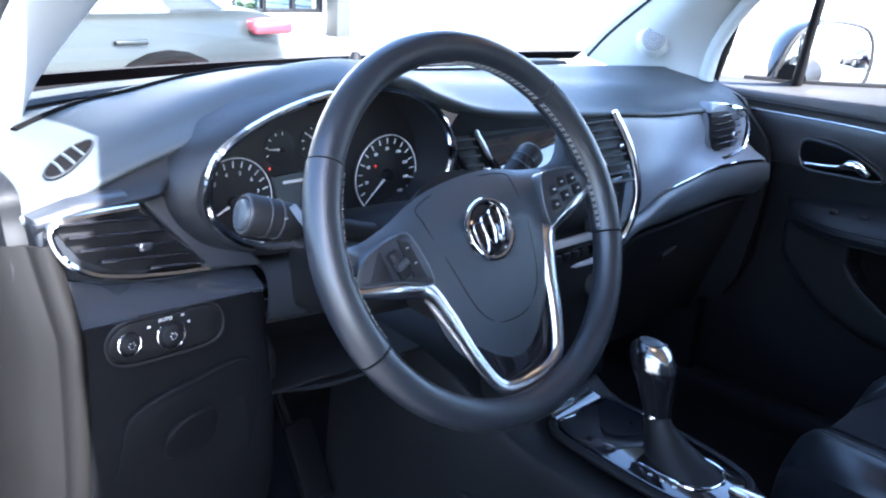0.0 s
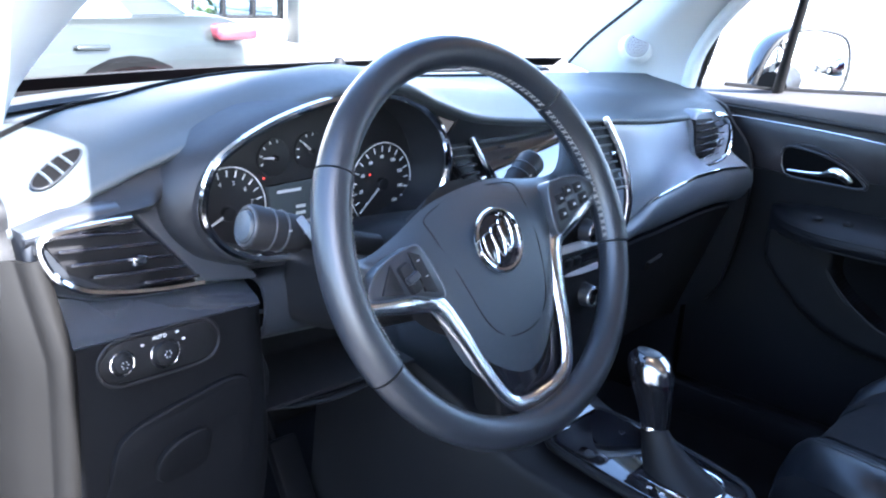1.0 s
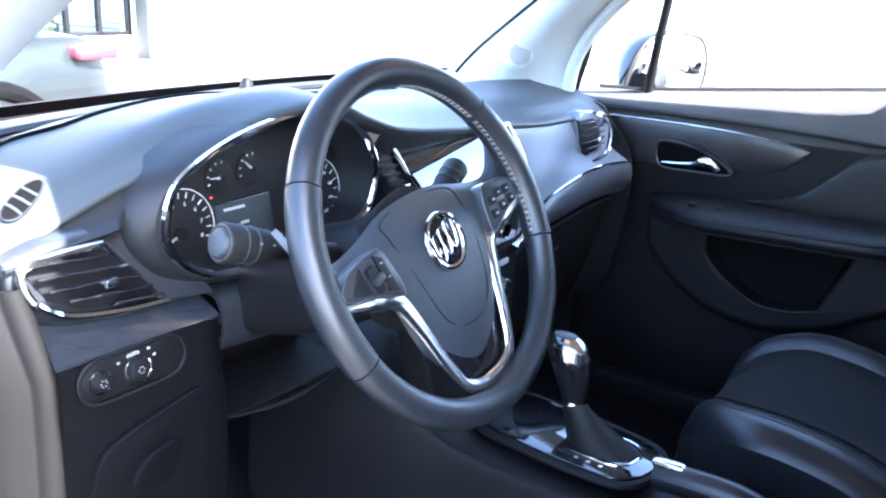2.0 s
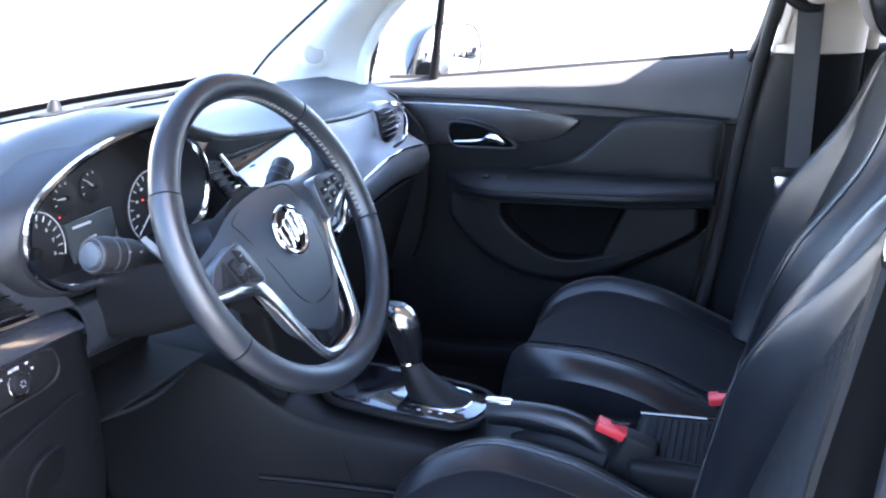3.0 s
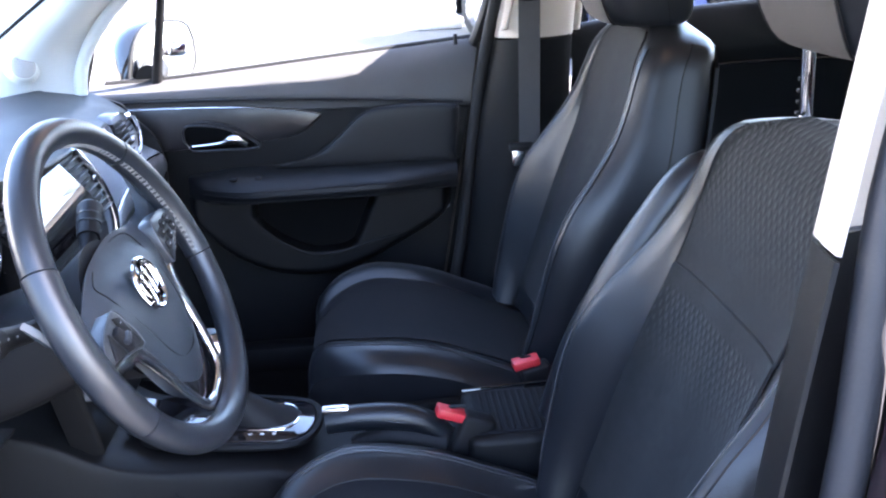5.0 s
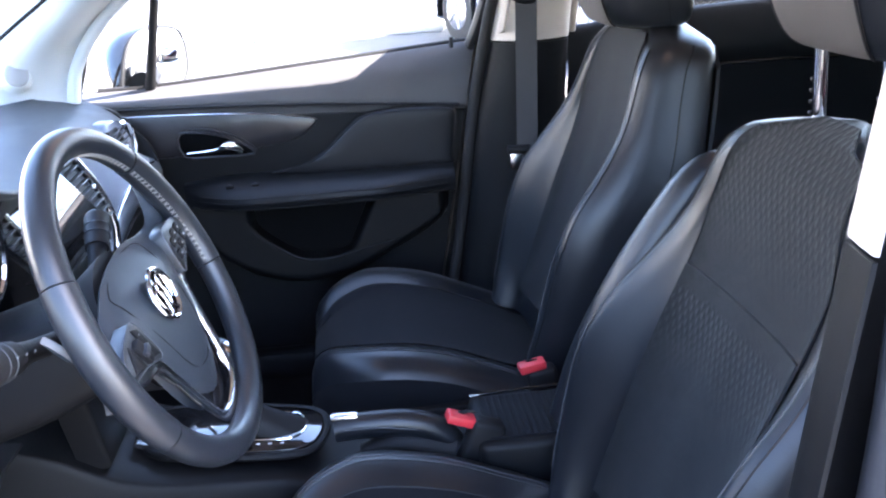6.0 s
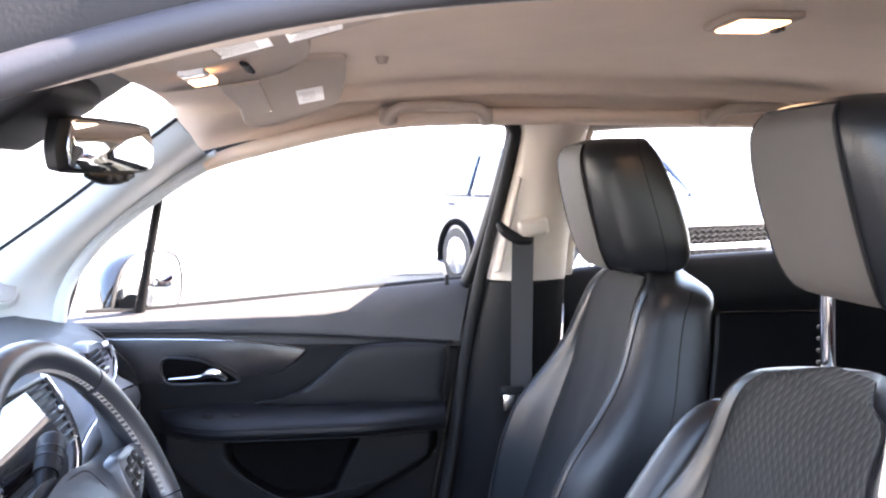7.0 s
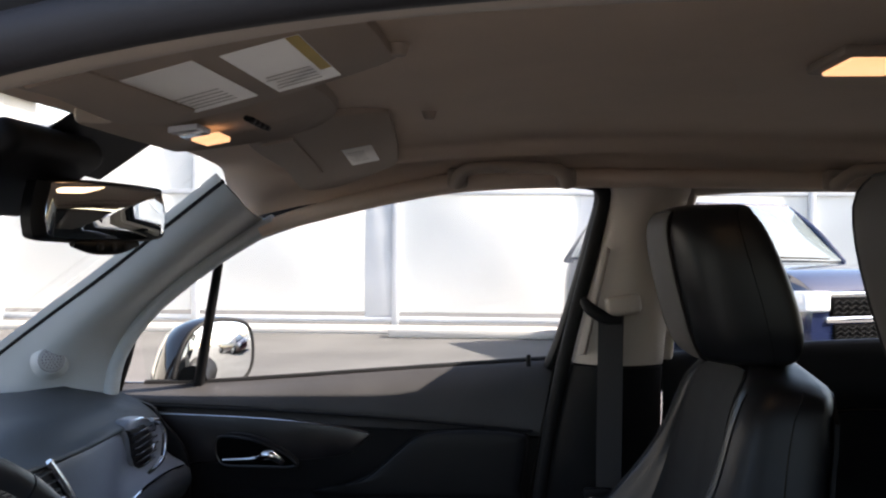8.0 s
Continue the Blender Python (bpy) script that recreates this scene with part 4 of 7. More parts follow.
for x in np.linspace(-0.640, -0.448, 16):
    f = (x + 0.640) / 0.192
    zt, zb = 0.951 - 0.029 * f, 0.912 - 0.005 * f
    strip.append(spline([Vector((x, 0.236, zt + 0.004)), Vector((x, 0.224, zt)), Vector((x, 0.210, zt * 0.5 + zb * 0.5)), Vector((x, 0.199, zb)), Vector((x, 0.206, zb - 0.004))], 12))
part("gloss_strip", thicken(loft(strip), 0.003), GLOSS, knee, "gloss black strip")
part("edge_line", tube([(-0.651, 0.211, 0.968), (-0.643, 0.206, 0.945), (-0.637, 0.2025, 0.926), (-0.631, 0.199, 0.908)], [0.0008, 0.0011, 0.0011, 0.0008], 8, n_path=24), SATIN, knee, "thin bright edge")
# rounded end panel between the knee panel and the door opening, with a raised ridge
rows = []
for z in np.linspace(0.985, 0.42, 22):
    y = 0.200 + max(0, 0.908 - z) * 0.06 + 0.09 * max(0, (0.80 - z) / 0.2) ** 2 * 0.5
    k = max(0, (z - 0.90) / 0.085)
    turn = [(-0.628, 0.012), (-0.631, 0.001), (-0.637, -0.005), (-0.643, -0.002), (-0.647, 0.006), (-0.655, 0.010), (-0.668, 0.020), (-0.682, 0.045), (-0.691, 0.085), (-0.696, 0.14), (-0.698, 0.22)]
    rows.append(spline([Vector((x - 0.012 * k, y + dy + 0.018 * k, z)) for x, dy in turn], 34))
part("end_panel", thicken(loft(rows), -0.004), END_PLASTIC, knee, "rounded black end panel by the door opening")
rows = []
for x in np.linspace(-0.436, -0.215, 14):
    f = (x + 0.436) / 0.221
    zt, zb = 0.925, 0.858 - 0.022 * f
    rows.append(spline([Vector((x, 0.236, zt)), Vector((x, 0.214, zt - 0.006)), Vector((x, 0.206 + 0.01 * f, 0.5 * (zt + zb))), Vector((x, 0.216 + 0.01 * f, zb + 0.004)), Vector((x, 0.245, zb))], 14))
part("column_cover", thicken(loft(rows), 0.004), FASCIA, knee, "grey satin cover under the column")
part("tray", slab([(-0.425, 0.300, 0.853), (-0.20, 0.300, 0.835), (-0.20, 0.330, 0.765), (-0.425, 0.330, 0.785)], (0, -1, 0), 0.004, 0.001), PLASTIC, knee, "black open tray back")
part("tray_lip", tube([(-0.428, 0.236, 0.775), (-0.36, 0.228, 0.763), (-0.29, 0.232, 0.757), (-0.20, 0.250, 0.755)], [0.004, 0.006, 0.004], 10, n_path=20, flat=0.6), PLASTIC, knee)
part("brace", tube([(-0.425, 0.250, 0.845), (-0.418, 0.238, 0.815), (-0.420, 0.235, 0.79)], 0.007, 8, n_path=8), PLASTIC, knee)
part("tray_floor", thicken(loft([[Vector((x, y, 0.775 - 0.10 * (x + 0.40) * 0.4 + 0.02 * (y - 0.23) / 0.2)) for y in (0.228, 0.30, 0.43)] for x in np.linspace(-0.425, -0.20, 8)]), 0.004), BLACK_AND_SHADE, knee, "matt black tray floor")
rows = []
for z in np.linspace(0.908, 0.60, 14):
    y = 0.200 + (0.908 - z) * 0.06 + 0.09 * max(0, (0.80 - z) / 0.2) ** 2 * 0.5
    w = knots((0.60, 0.80, 0.908), (-0.40, -0.427, -0.440))(z)
    rows.append(spline([Vector((-0.645, y + 0.05, z)), Vector((-0.64, y + 0.008, z)), Vector((-0.60, y, z)), Vector((-0.50, y - 0.002, z)), Vector((w - 0.02, y, z)), Vector((w, y + 0.015, z)), Vector((w + 0.005, y + 0.06, z))], 24))
part("panel", thicken(loft(rows), 0.004), KNEE, knee)
part("fuse_cover", slab([(-0.60, 0.207, 0.79), (-0.585, 0.203, 0.82), (-0.53, 0.202, 0.835), (-0.47, 0.203, 0.84), (-0.455, 0.206, 0.80), (-0.46, 0.222, 0.72), (-0.50, 0.232, 0.69), (-0.60, 0.236, 0.68)], (0, -1, 0.12), 0.006, 0.003, n=48), KNEE, knee, "black fuse box cover")
part("finger_recess", slab([(-0.56, 0.206, 0.775), (-0.545, 0.203, 0.795), (-0.515, 0.203, 0.80), (-0.503, 0.207, 0.785), (-0.51, 0.213, 0.755), (-0.55, 0.213, 0.752)], (0, -1, 0.12), 0.0075, 0.003, n=36), KNEE, knee)
sw = part("switch_plate", slab([(-0.611, 0.203, 0.888), (-0.598, 0.201, 0.906), (-0.56, 0.20, 0.908), (-0.514, 0.20, 0.907), (-0.498, 0.201, 0.889), (-0.508, 0.202, 0.871), (-0.55, 0.203, 0.868), (-0.598, 0.204, 0.870)], (0, -1, 0.08), 0.007, 0.003, n=48), PLASTIC, knee, "oval headlamp switch plate")
part("plate_groove", tube([(x, 0.1955, z) for x, z in ((-0.613, 0.890), (-0.600, 0.908), (-0.56, 0.9095), (-0.512, 0.9085), (-0.497, 0.889), (-0.507, 0.870), (-0.55, 0.867), (-0.600, 0.870))], 0.0016, 6, n_path=60, closed=True, up=(0, 1, 0)), BLACK_AND_SHADE, sw)
for x, z, r in ((-0.552, 0.888, 0.0135), (-0.592, 0.889, 0.0105)):
    part("knob_collar", ring((x, 0.194, z), (0, -1, 0.08), r, 0.0010), CHROME, sw, "bright collar")
    part("rotary_knob", drum((x, 0.196, z), (0, -1, 0.08), r * 0.90, 0.0065, r * 0.8, 28, 0.002), PLASTIC, sw, "round black knob")
    for i in range(6):
        a = 2 * math.pi * i / 6
        part("symbol", block(x + 0.003 * math.cos(a), 0.1892, z + 0.003 * math.sin(a), 0.0009, 0.0006, 0.0009, 0), WHITE_INK, sw)
lettering("AUTO", 0.0048, pose(-0.558, 0.1925, 0.9045, 90, 0, 0), WHITE_INK, sw)
for x, z in ((-0.574, 0.901), (-0.541, 0.905), (-0.535, 0.897)):
    part("symbol", block(x, 0.1926, z, 0.0028, 0.0006, 0.002, 0), WHITE_INK, sw)

# ---- middle of the dashboard ----
rows = []
for x in np.linspace(-0.186, 0.14, 26):
    hi, lo_ = Vector((x, lip_y(x) + 0.010, lip_z(x) - 0.007)), Vector((x, 0.232, 1.012))
    rows.append([hi.lerp(lo_, f) for f in (0.0, 0.25, 0.5, 0.75, 1.0)])
part("brow_face", thicken(loft(rows), 0.003), HOOD, dash, "dark face under the pad's lip")
stack = thing("centre_stack", 0.03, 0.2, 0.62, "centre console with screen, outlets and climate knobs", "centre console")
SY = 0.205
tilt = lambda z: 0.2215 - (1.034 - z) * 0.40
LEAN = Vector((0, -0.93, 0.37))
part("stack_body", slab([(0.168, SY + 0.03, 0.948), (0.16, SY + 0.025, 0.86), (0.125, SY + 0.01, 0.74), (0.115, SY, 0.66), (-0.10, SY, 0.66), (-0.11, SY + 0.01, 0.74), (-0.14, SY + 0.02, 0.90), (-0.145, SY + 0.02, 0.948)], (0, -1, 0), 0.042, 0.008), PLASTIC, stack)
part("stack_head", slab([(x, tilt(z) + 0.03, z) for x, z in ((-0.195, 1.030), (0.156, 1.026), (0.172, 0.95), (-0.15, 0.945))], LEAN, 0.026, 0.004), PLASTIC, stack)
for s in (-1, 1):
    path = [(-0.14, 1.036), (-0.128, 1.01), (-0.115, 0.985)] if s < 0 else [(0.147, 1.034), (0.168, 0.985), (0.179, 0.93), (0.178, 0.892), (0.16, 0.862), (0.135, 0.85)]
    part("bright_edge", tube([(x, max(tilt(z) - 0.006, 0.183), z) for x, z in path], 0.0042 if s < 0 else 0.0066, 10, n_path=24), SATIN, stack, "chrome edge of the console")
for x0, x1 in ((-0.188, -0.145), (0.075, 0.140)):
    xs = [x0, x1, x1 + (0.022 if x0 > 0 else 0.01), x0 + (0.025 if x0 > 0 else 0.04)]
    low = 0.938 if x0 > 0 else 0.972
    well = part("air_vent", slab([(x, tilt(z), z) for x, z in ((xs[0], 1.029), (xs[1], 1.029), (xs[2], low), (xs[3], low))], LEAN, 0.003, 0.001), BLACK_AND_SHADE, stack, "louvred black centre outlet")
    n = 8 if x0 > 0 else 6
    for i in range(n):
        f = (i + 0.5) / n
        z = 1.029 - f * (1.029 - low)
        a, b = xs[0] + (xs[3] - xs[0]) * f, xs[1] + (xs[2] - xs[1]) * f
        part("slat", block((a + b) / 2, tilt(z) - 0.007, z, b - a, 0.008, 0.0024, 0.0008, 1, pose(0, 0, 0, -8, 0, 0)), FASCIA, well)
    part("thumb_tab", block((xs[0] + xs[2]) / 2 + 0.02, tilt(0.99) - 0.013, 0.99, 0.010, 0.008, 0.007, 0.002), SATIN, well, "small silver tab")
lean = lambda z: 0.2215 - (1.034 - z) * 0.56
part("screen_bezel", slab([(x, lean(z), z) for x, z in ((-0.142, 1.031), (0.072, 1.031), (0.098, 0.960), (-0.108, 0.960))], (0, -0.8725, 0.4886), 0.004, 0.002), PIANO, stack, "gloss black screen surround")
part("display", slab([(x, lean(z) - 0.0042, z + 0.0018) for x, z in ((-0.136, 1.028), (0.068, 1.028), (0.094, 0.963), (-0.105, 0.963))], (0, -0.8725, 0.4886), 0.002, 0.0006), SCREEN, stack, "glossy dark touch screen")
for x, z, w in ((-0.09, 1.018, 0.010), (-0.085, 1.005, 0.014)):
    part("screen_bar", block(x, lean(z) - 0.0074, z + 0.003, w, 0.0005, 0.0025, 0), LCD, stack)
for z, mat, h in ((0.948, PIANO, 0.018), (0.905, PLASTIC, 0.04), (0.872, SILVER_PLASTIC, 0.012), (0.853, PIANO, 0.016), (0.834, SILVER_PLASTIC, 0.010), (0.79, PIANO, 0.044), (0.755, SILVER_PLASTIC, 0.005), (0.735, PIANO, 0.024)):
    w = 0.235 if z > 0.85 else 0.20
    part("control_band", block(0.02, SY - 0.017, z, w, 0.014, h, 0.003), mat, stack)
for x, z, r in ((0.072, 0.895, 0.016), (-0.045, 0.895, 0.016), (0.085, 0.80, 0.017), (-0.055, 0.80, 0.017)):
    k = part("control_knob", drum((x, SY - 0.022, z), (0, -1, 0), r, 0.02, r * 0.88, 28, 0.003), FASCIA, stack, "dark climate knob with a bright ring")
    part("knob_ring", ring((x, SY - 0.0415, z), (0, -1, 0), r * 0.82, 0.0014), SATIN, k, "satin ring")
    part("knob_face", drum((x, SY - 0.041, z), (0, -1, 0), r * 0.7, 0.0025, n=24), PIANO, k)
for i in range(5):
    part("push_button", block(-0.02 + 0.02 * i, SY - 0.025, 0.853, 0.016, 0.006, 0.011, 0.002), PLASTIC, stack)

# ---- steering wheel, turned a little to the left ----
n_w = Vector((-0.0620, -0.9120, 0.4090)).normalized()
u_w = Vector((0.0229, 0.4050, 0.9141))
u_w = (u_w - n_w * u_w.dot(n_w)).normalized()
x_w = u_w.cross(n_w).normalized()
WHEEL = Matrix(((x_w.x, u_w.x, n_w.x, HUB.x), (x_w.y, u_w.y, n_w.y, HUB.y), (x_w.z, u_w.z, n_w.z, HUB.z), (0, 0, 0, 1))) @ Matrix.Rotation(radians(9.5), 4, "Z")
wheel = thing("steering_wheel", 0, 0, 0, "black leather steering wheel with satin spokes and stitching", "steering wheel", m=WHEEL)
MAJOR = 0.1635


def rim(a0, a1, name, mat, fat=1.0, label=""):
    out = []
    for a in np.linspace(radians(a0), radians(a1), 40):
        c, d = Vector((math.cos(a) * MAJOR, math.sin(a) * MAJOR, 0)), Vector((math.cos(a), math.sin(a), 0))
        out.append([c + d * (0.0146 * fat * math.cos(t)) + Vector((0, 0, 0.0142 * fat * math.sin(t))) for t in [2 * math.pi * j / 18 for j in range(18)]])
    return part(name, loft(out, across=True, caps=True), mat, wheel, label, local=True)


rim(36.3, 143.7, "rim_top", RIM, 1.0)
rim(200.6, 339.4, "rim_bottom", RIM, 1.0)
grips = [rim(-19.9, 35.7, "rim_grip", RIM, 1.06, "thicker leather hand grip"), rim(144.3, 199.9, "rim_grip", RIM, 1.06, "thicker leather hand grip")]


def stitch(a0, a1, parent, n):
    bits = []
    for i in range(n):
        a = radians(a0 + (a1 - a0) * (i + 0.5) / n)
        for tilt in (-1, 1):
            t = radians(180 - 14)
            r = MAJOR + 0.0158 * math.cos(t)
            m = Matrix.Translation((math.cos(a) * r, math.sin(a) * r, 0.0155 * math.sin(t))) @ Matrix.Rotation(a, 4, "Z") @ Matrix.Rotation(radians(4), 4, "Y") @ Matrix.Rotation(radians(tilt * 35), 4, "X")
            bits.append(block(0, 0, 0, 0.0008, 0.0009, 0.0062, 0, m=m).copy())
    part("stitching", merge(*bits), PALE_THREAD, parent, "pale cross stitching", smooth=False, local=True)


stitch(-19, 35, grips[0], 22)
stitch(145, 199, grips[1], 22)
for a0, a1 in ((37, 78),):
    stitch(a0, a1, wheel, 17)
# hub pad: a shield of soft plastic, crowned in the middle
top = [(-0.160, 0.084), (-0.150, 0.056), (-0.128, 0.036), (-0.090, 0.040), (-0.045, 0.053), (0.0, 0.0565), (0.045, 0.053), (0.090, 0.040), (0.128, 0.036), (0.150, 0.056), (0.160, 0.084)]
low = [(-0.160, -0.006), (-0.142, -0.001), (-0.108, -0.006), (-0.078, -0.022), (-0.058, -0.09), (0.0, -0.132), (0.058, -0.09), (0.078, -0.022), (0.108, -0.006), (0.142, -0.001), (0.160, -0.006)]
tops, lows = spline([Vector((x, y, 0)) for x, y in top], 45), spline([Vector((x, y, 0)) for x, y in low], 45)
rows = []
for a, b in zip(tops, lows):
    line = []
    for f in np.linspace(0, 1, 17):
        p = a.lerp(b, f)
        bump = 1 - abs(2 * f - 1) ** 2.6
        p.z = -0.022 + 0.024 * bump * max(0.45 if abs(p.x) > 0.125 else 0.25, 1 - (p.x / 0.15) ** 2)
        line.append(p)
    rows.append(line)
part("hub_pad", thicken(loft(rows), -0.006), HUB_SKIN, wheel, "soft black hub cover", local=True)
seam = [(-0.052, 0.046), (-0.058, 0.03), (-0.052, -0.01), (-0.04, -0.055), (-0.022, -0.074), (0.0, -0.078), (0.022, -0.074), (0.04, -0.055), (0.052, -0.01), (0.058, 0.03), (0.052, 0.046), (0.0, 0.052)]


def pad_z(x, y):
    best = min((v for r in rows for v in r), key=lambda v: (v.x - x) ** 2 + (v.y - y) ** 2)
    return best.z


part("airbag_seam", tube([(x, y, pad_z(x, y) + 0.0002) for x, y in seam], 0.0007, 6, n_path=80, closed=True), BLACK_AND_SHADE, wheel, "fine groove round the airbag cover", local=True)
# satin frame: V below, arms to both sides
for s in (-1, 1):
    arm = [(s * 0.150, 0.002), (s * 0.115, -0.008), (s * 0.082, -0.020), (s * 0.068, -0.05), (s * 0.055, -0.095), (s * 0.040, -0.127), (s * 0.018, -0.137), (0, -0.138)]
    part("spoke_frame", tube([(x, y, -0.003 if abs(x) > 0.1 else -0.008) for x, y in arm], [0.0062, 0.0090, 0.0100, 0.0076, 0.0066, 0.0070, 0.0070], 14, n_path=50, flat=0.45, up=(0, 0, 1)), SATIN, wheel, "satin silver spoke frame", local=True)
    # root of the lower spoke in gloss black
    pod = [(s * 0.148, 0.006), (s * 0.134, 0.024), (s * 0.102, 0.031), (s * 0.084, 0.026), (s * 0.077, -0.016), (s * 0.11, -0.005)]
    sp_ = part("switch_pod", slab([(x, y, -0.012) for x, y in pod], (0, 0, 1), 0.016, 0.003, n=36), FASCIA, wheel, "satin black switch pod", local=True)
    part("pod_edge", tube([(x, y, 0.003) for x, y in pod], 0.0007, 6, n_path=48, closed=True, up=(0, 0, 1)), SATIN_DARK, sp_, local=True)
    if s > 0:
        for i, (x, y) in enumerate(((0.093, 0.013), (0.090, -0.001), (0.106, 0.017), (0.107, 0.003), (0.122, 0.016), (0.125, 0.005))):
            part("push_button", block(x, y, 0.0045, 0.011, 0.010, 0.004, 0.0015), BLACK_AND_SHADE, sp_, local=True)
            part("symbol", block(x, y, 0.0069, 0.0032, 0.0016, 0.0005, 0), WHITE_INK, sp_, local=True)
    else:
        part("rocker", block(-0.108, 0.009, 0.006, 0.012, 0.026, 0.008, 0.003, 2, pose(0, 0, 0, 0, 0, 14)), BLACK_AND_SHADE, sp_, local=True)
        part("rocker_pip", block(-0.108, 0.009, 0.010, 0.013, 0.007, 0.006, 0.002, 2, pose(0, 0, 0, 0, 0, 14)), FASCIA, sp_, local=True)
        part("side_button", slab([(-0.138, 0.006, 0.003), (-0.121, 0.025, 0.003), (-0.117, -0.001, 0.003)], (0, 0, 1), 0.003, 0.001), BLACK_AND_SHADE, sp_, local=True)
        part("side_button", slab([(-0.10, 0.028, 0.003), (-0.09, 0.023, 0.003), (-0.084, -0.011, 0.003), (-0.097, -0.006, 0.003)], (0, 0, 1), 0.003, 0.001), BLACK_AND_SHADE, sp_, local=True)
        for x, y in ((-0.094, 0.019), (-0.091, 0.005)):
            part("symbol", block(x, y, 0.0062, 0.0030, 0.0012, 0.0005, 0), DIM_INK, sp_, local=True)
    # hollow behind the spokes
part("hub_back", drum((0, -0.01, -0.03), (0, 0, -1), 0.075, 0.05, 0.06, 32, 0.004), BLACK_AND_SHADE, wheel, local=True)
part("spoke_infill", slab([(-0.075, -0.024, -0.016), (0.0, -0.03, -0.016), (0.075, -0.024, -0.016), (0.052, -0.095, -0.016), (0.036, -0.13, -0.016), (-0.036, -0.13, -0.016), (-0.052, -0.095, -0.016)], (0, 0, 1), 0.004, 0.001), PIANO, wheel, "gloss black panel", local=True)
# plain round badge with three slanted bars
badge = part("badge", drum((0, 0.004, 0.001), (0, 0, 1), 0.0265, 0.002, 0.026, 40), PIANO, wheel, "round chrome badge", local=True)
part("badge_ring", ring((0, 0.004, 0.004), (0, 0, 1), 0.026, 0.0028), CHROME, badge, local=True)
for i in (-1, 0, 1):
    cx, cy = i * 0.0115, 0.004 - i * -0.004
    part("badge_bar", tube([(cx - 0.005, cy + 0.012, 0.0042), (cx + 0.0055, cy + 0.012, 0.0042), (cx + 0.006, cy - 0.002, 0.0042), (cx + 0.001, cy - 0.014, 0.0042), (cx - 0.005, cy - 0.004, 0.0042)], 0.0012, 6, n_path=30, closed=True, up=(0, 0, 1)), CHROME, badge, local=True)


for o in wheel.children:
    if not o.name.startswith(("rim", "stitching")):
        o.location += Vector((0.003, -0.008, 0.0))

# ---- tunnel console between the seats ----
con = thing("tunnel_console", 0.0, -0.1, 0.4, "black tunnel console with gloss shifter plate", "centre console")
rows = []
top_z = knots((-0.75, -0.5, -0.34, -0.26, -0.14, -0.08, 0.10, 0.16, 0.24, 0.34, 0.46), (0.62, 0.62, 0.595, 0.585, 0.59, 0.612, 0.632, 0.65, 0.70, 0.73, 0.74))
wide = knots((-0.75, -0.3, -0.12, 0.1, 0.24, 0.46), (0.085, 0.09, 0.098, 0.112, 0.125, 0.14))
for y in np.linspace(0.46, -0.75, 36):
    z, w = top_z(y), wide(y)
    rows.append(spline([Vector((-w - 0.03, y, 0.40)), Vector((-w - 0.015, y, z - 0.12)), Vector((-w, y, z - 0.02)), Vector((-w + 0.015, y, z - 0.002)), Vector((-w * 0.4, y, z)), Vector((w * 0.4, y, z)),
                        Vector((w - 0.015, y, z - 0.002)), Vector((w, y, z - 0.02)), Vector((w + 0.015, y, z - 0.12)), Vector((w + 0.03, y, 0.40))], 36))
part("console_body", thicken(loft(rows), 0.004), PLASTIC, con)
for q in (-1, 1):
    part("side_seam", tube([(q * (wide(y) + 0.0155 - 0.012 * (z - 0.52) / 0.1), y, z) for y, z in ((0.075, 0.60), (0.062, 0.57), (0.055, 0.54))], 0.0012, 5, n_path=8), BLACK_AND_SHADE, con)
    part("foot_gap", tube([(q * (wide(y) + 0.017), y, 0.545) for y in np.linspace(0.20, -0.12, 9)], 0.004, 6, n_path=20), BLACK_AND_SHADE, con)
plate_pts = [(-0.05, 0.115), (-0.062, 0.06), (-0.065, -0.04), (-0.055, -0.095), (0.0, -0.115), (0.045, -0.10), (0.065, -0.04), (0.07, 0.06), (0.06, 0.125), (0.0, 0.135)]
plate_z = lambda y: 0.633 + 0.11 * (y + 0.1) * (0.35 if y < 0.06 else 0.6)
plate = part("shifter_plate", slab([(x, y, plate_z(y) - 0.006) for x, y in plate_pts], (0, -0.05, 1), 0.012, 0.004, n=60), PIANO, con, "gloss black shifter plate")
part("plate_frame", tube([(x * 1.08, y * 1.05, plate_z(y) - 0.001) for x, y in plate_pts], 0.006, 8, n_path=60, closed=True, up=(0, 0, 1)), PLASTIC, con)
inner = [(-0.033, 0.04), (-0.038, -0.02), (-0.034, -0.075), (0.0, -0.09), (0.034, -0.075), (0.038, -0.02), (0.033, 0.04), (0.0, 0.055)]
part("bright_line", tube([(x, y, plate_z(y) + 0.007) for x, y in inner], 0.0018, 8, n_path=60, closed=True, up=(0, 0, 1)), CHROME, plate, "thin chrome outline")
for i in range(5):
    part("gear_mark", block(-0.049, 0.01 - 0.017 * i, plate_z(0.01 - 0.017 * i) + 0.0075, 0.004, 0.0055, 0.0010, 0), RED_INK if i == 0 else DIAL_INK, plate)
part("bin_lid", slab([(-0.045, 0.15, 0.655), (0.055, 0.15, 0.655), (0.055, 0.125, 0.648), (-0.045, 0.125, 0.648)], (0, -0.3, 1), 0.008, 0.003), PIANO, con, "gloss black bin lid")
part("lid_pull", block(-0.01, 0.14, 0.664, 0.04, 0.012, 0.006, 0.002), CHROME, con)
shift = thing("gear_lever", 0.0, -0.01, 0.64, "gloss black gear lever with chrome crown and leather boot", "gear lever")
rows = []
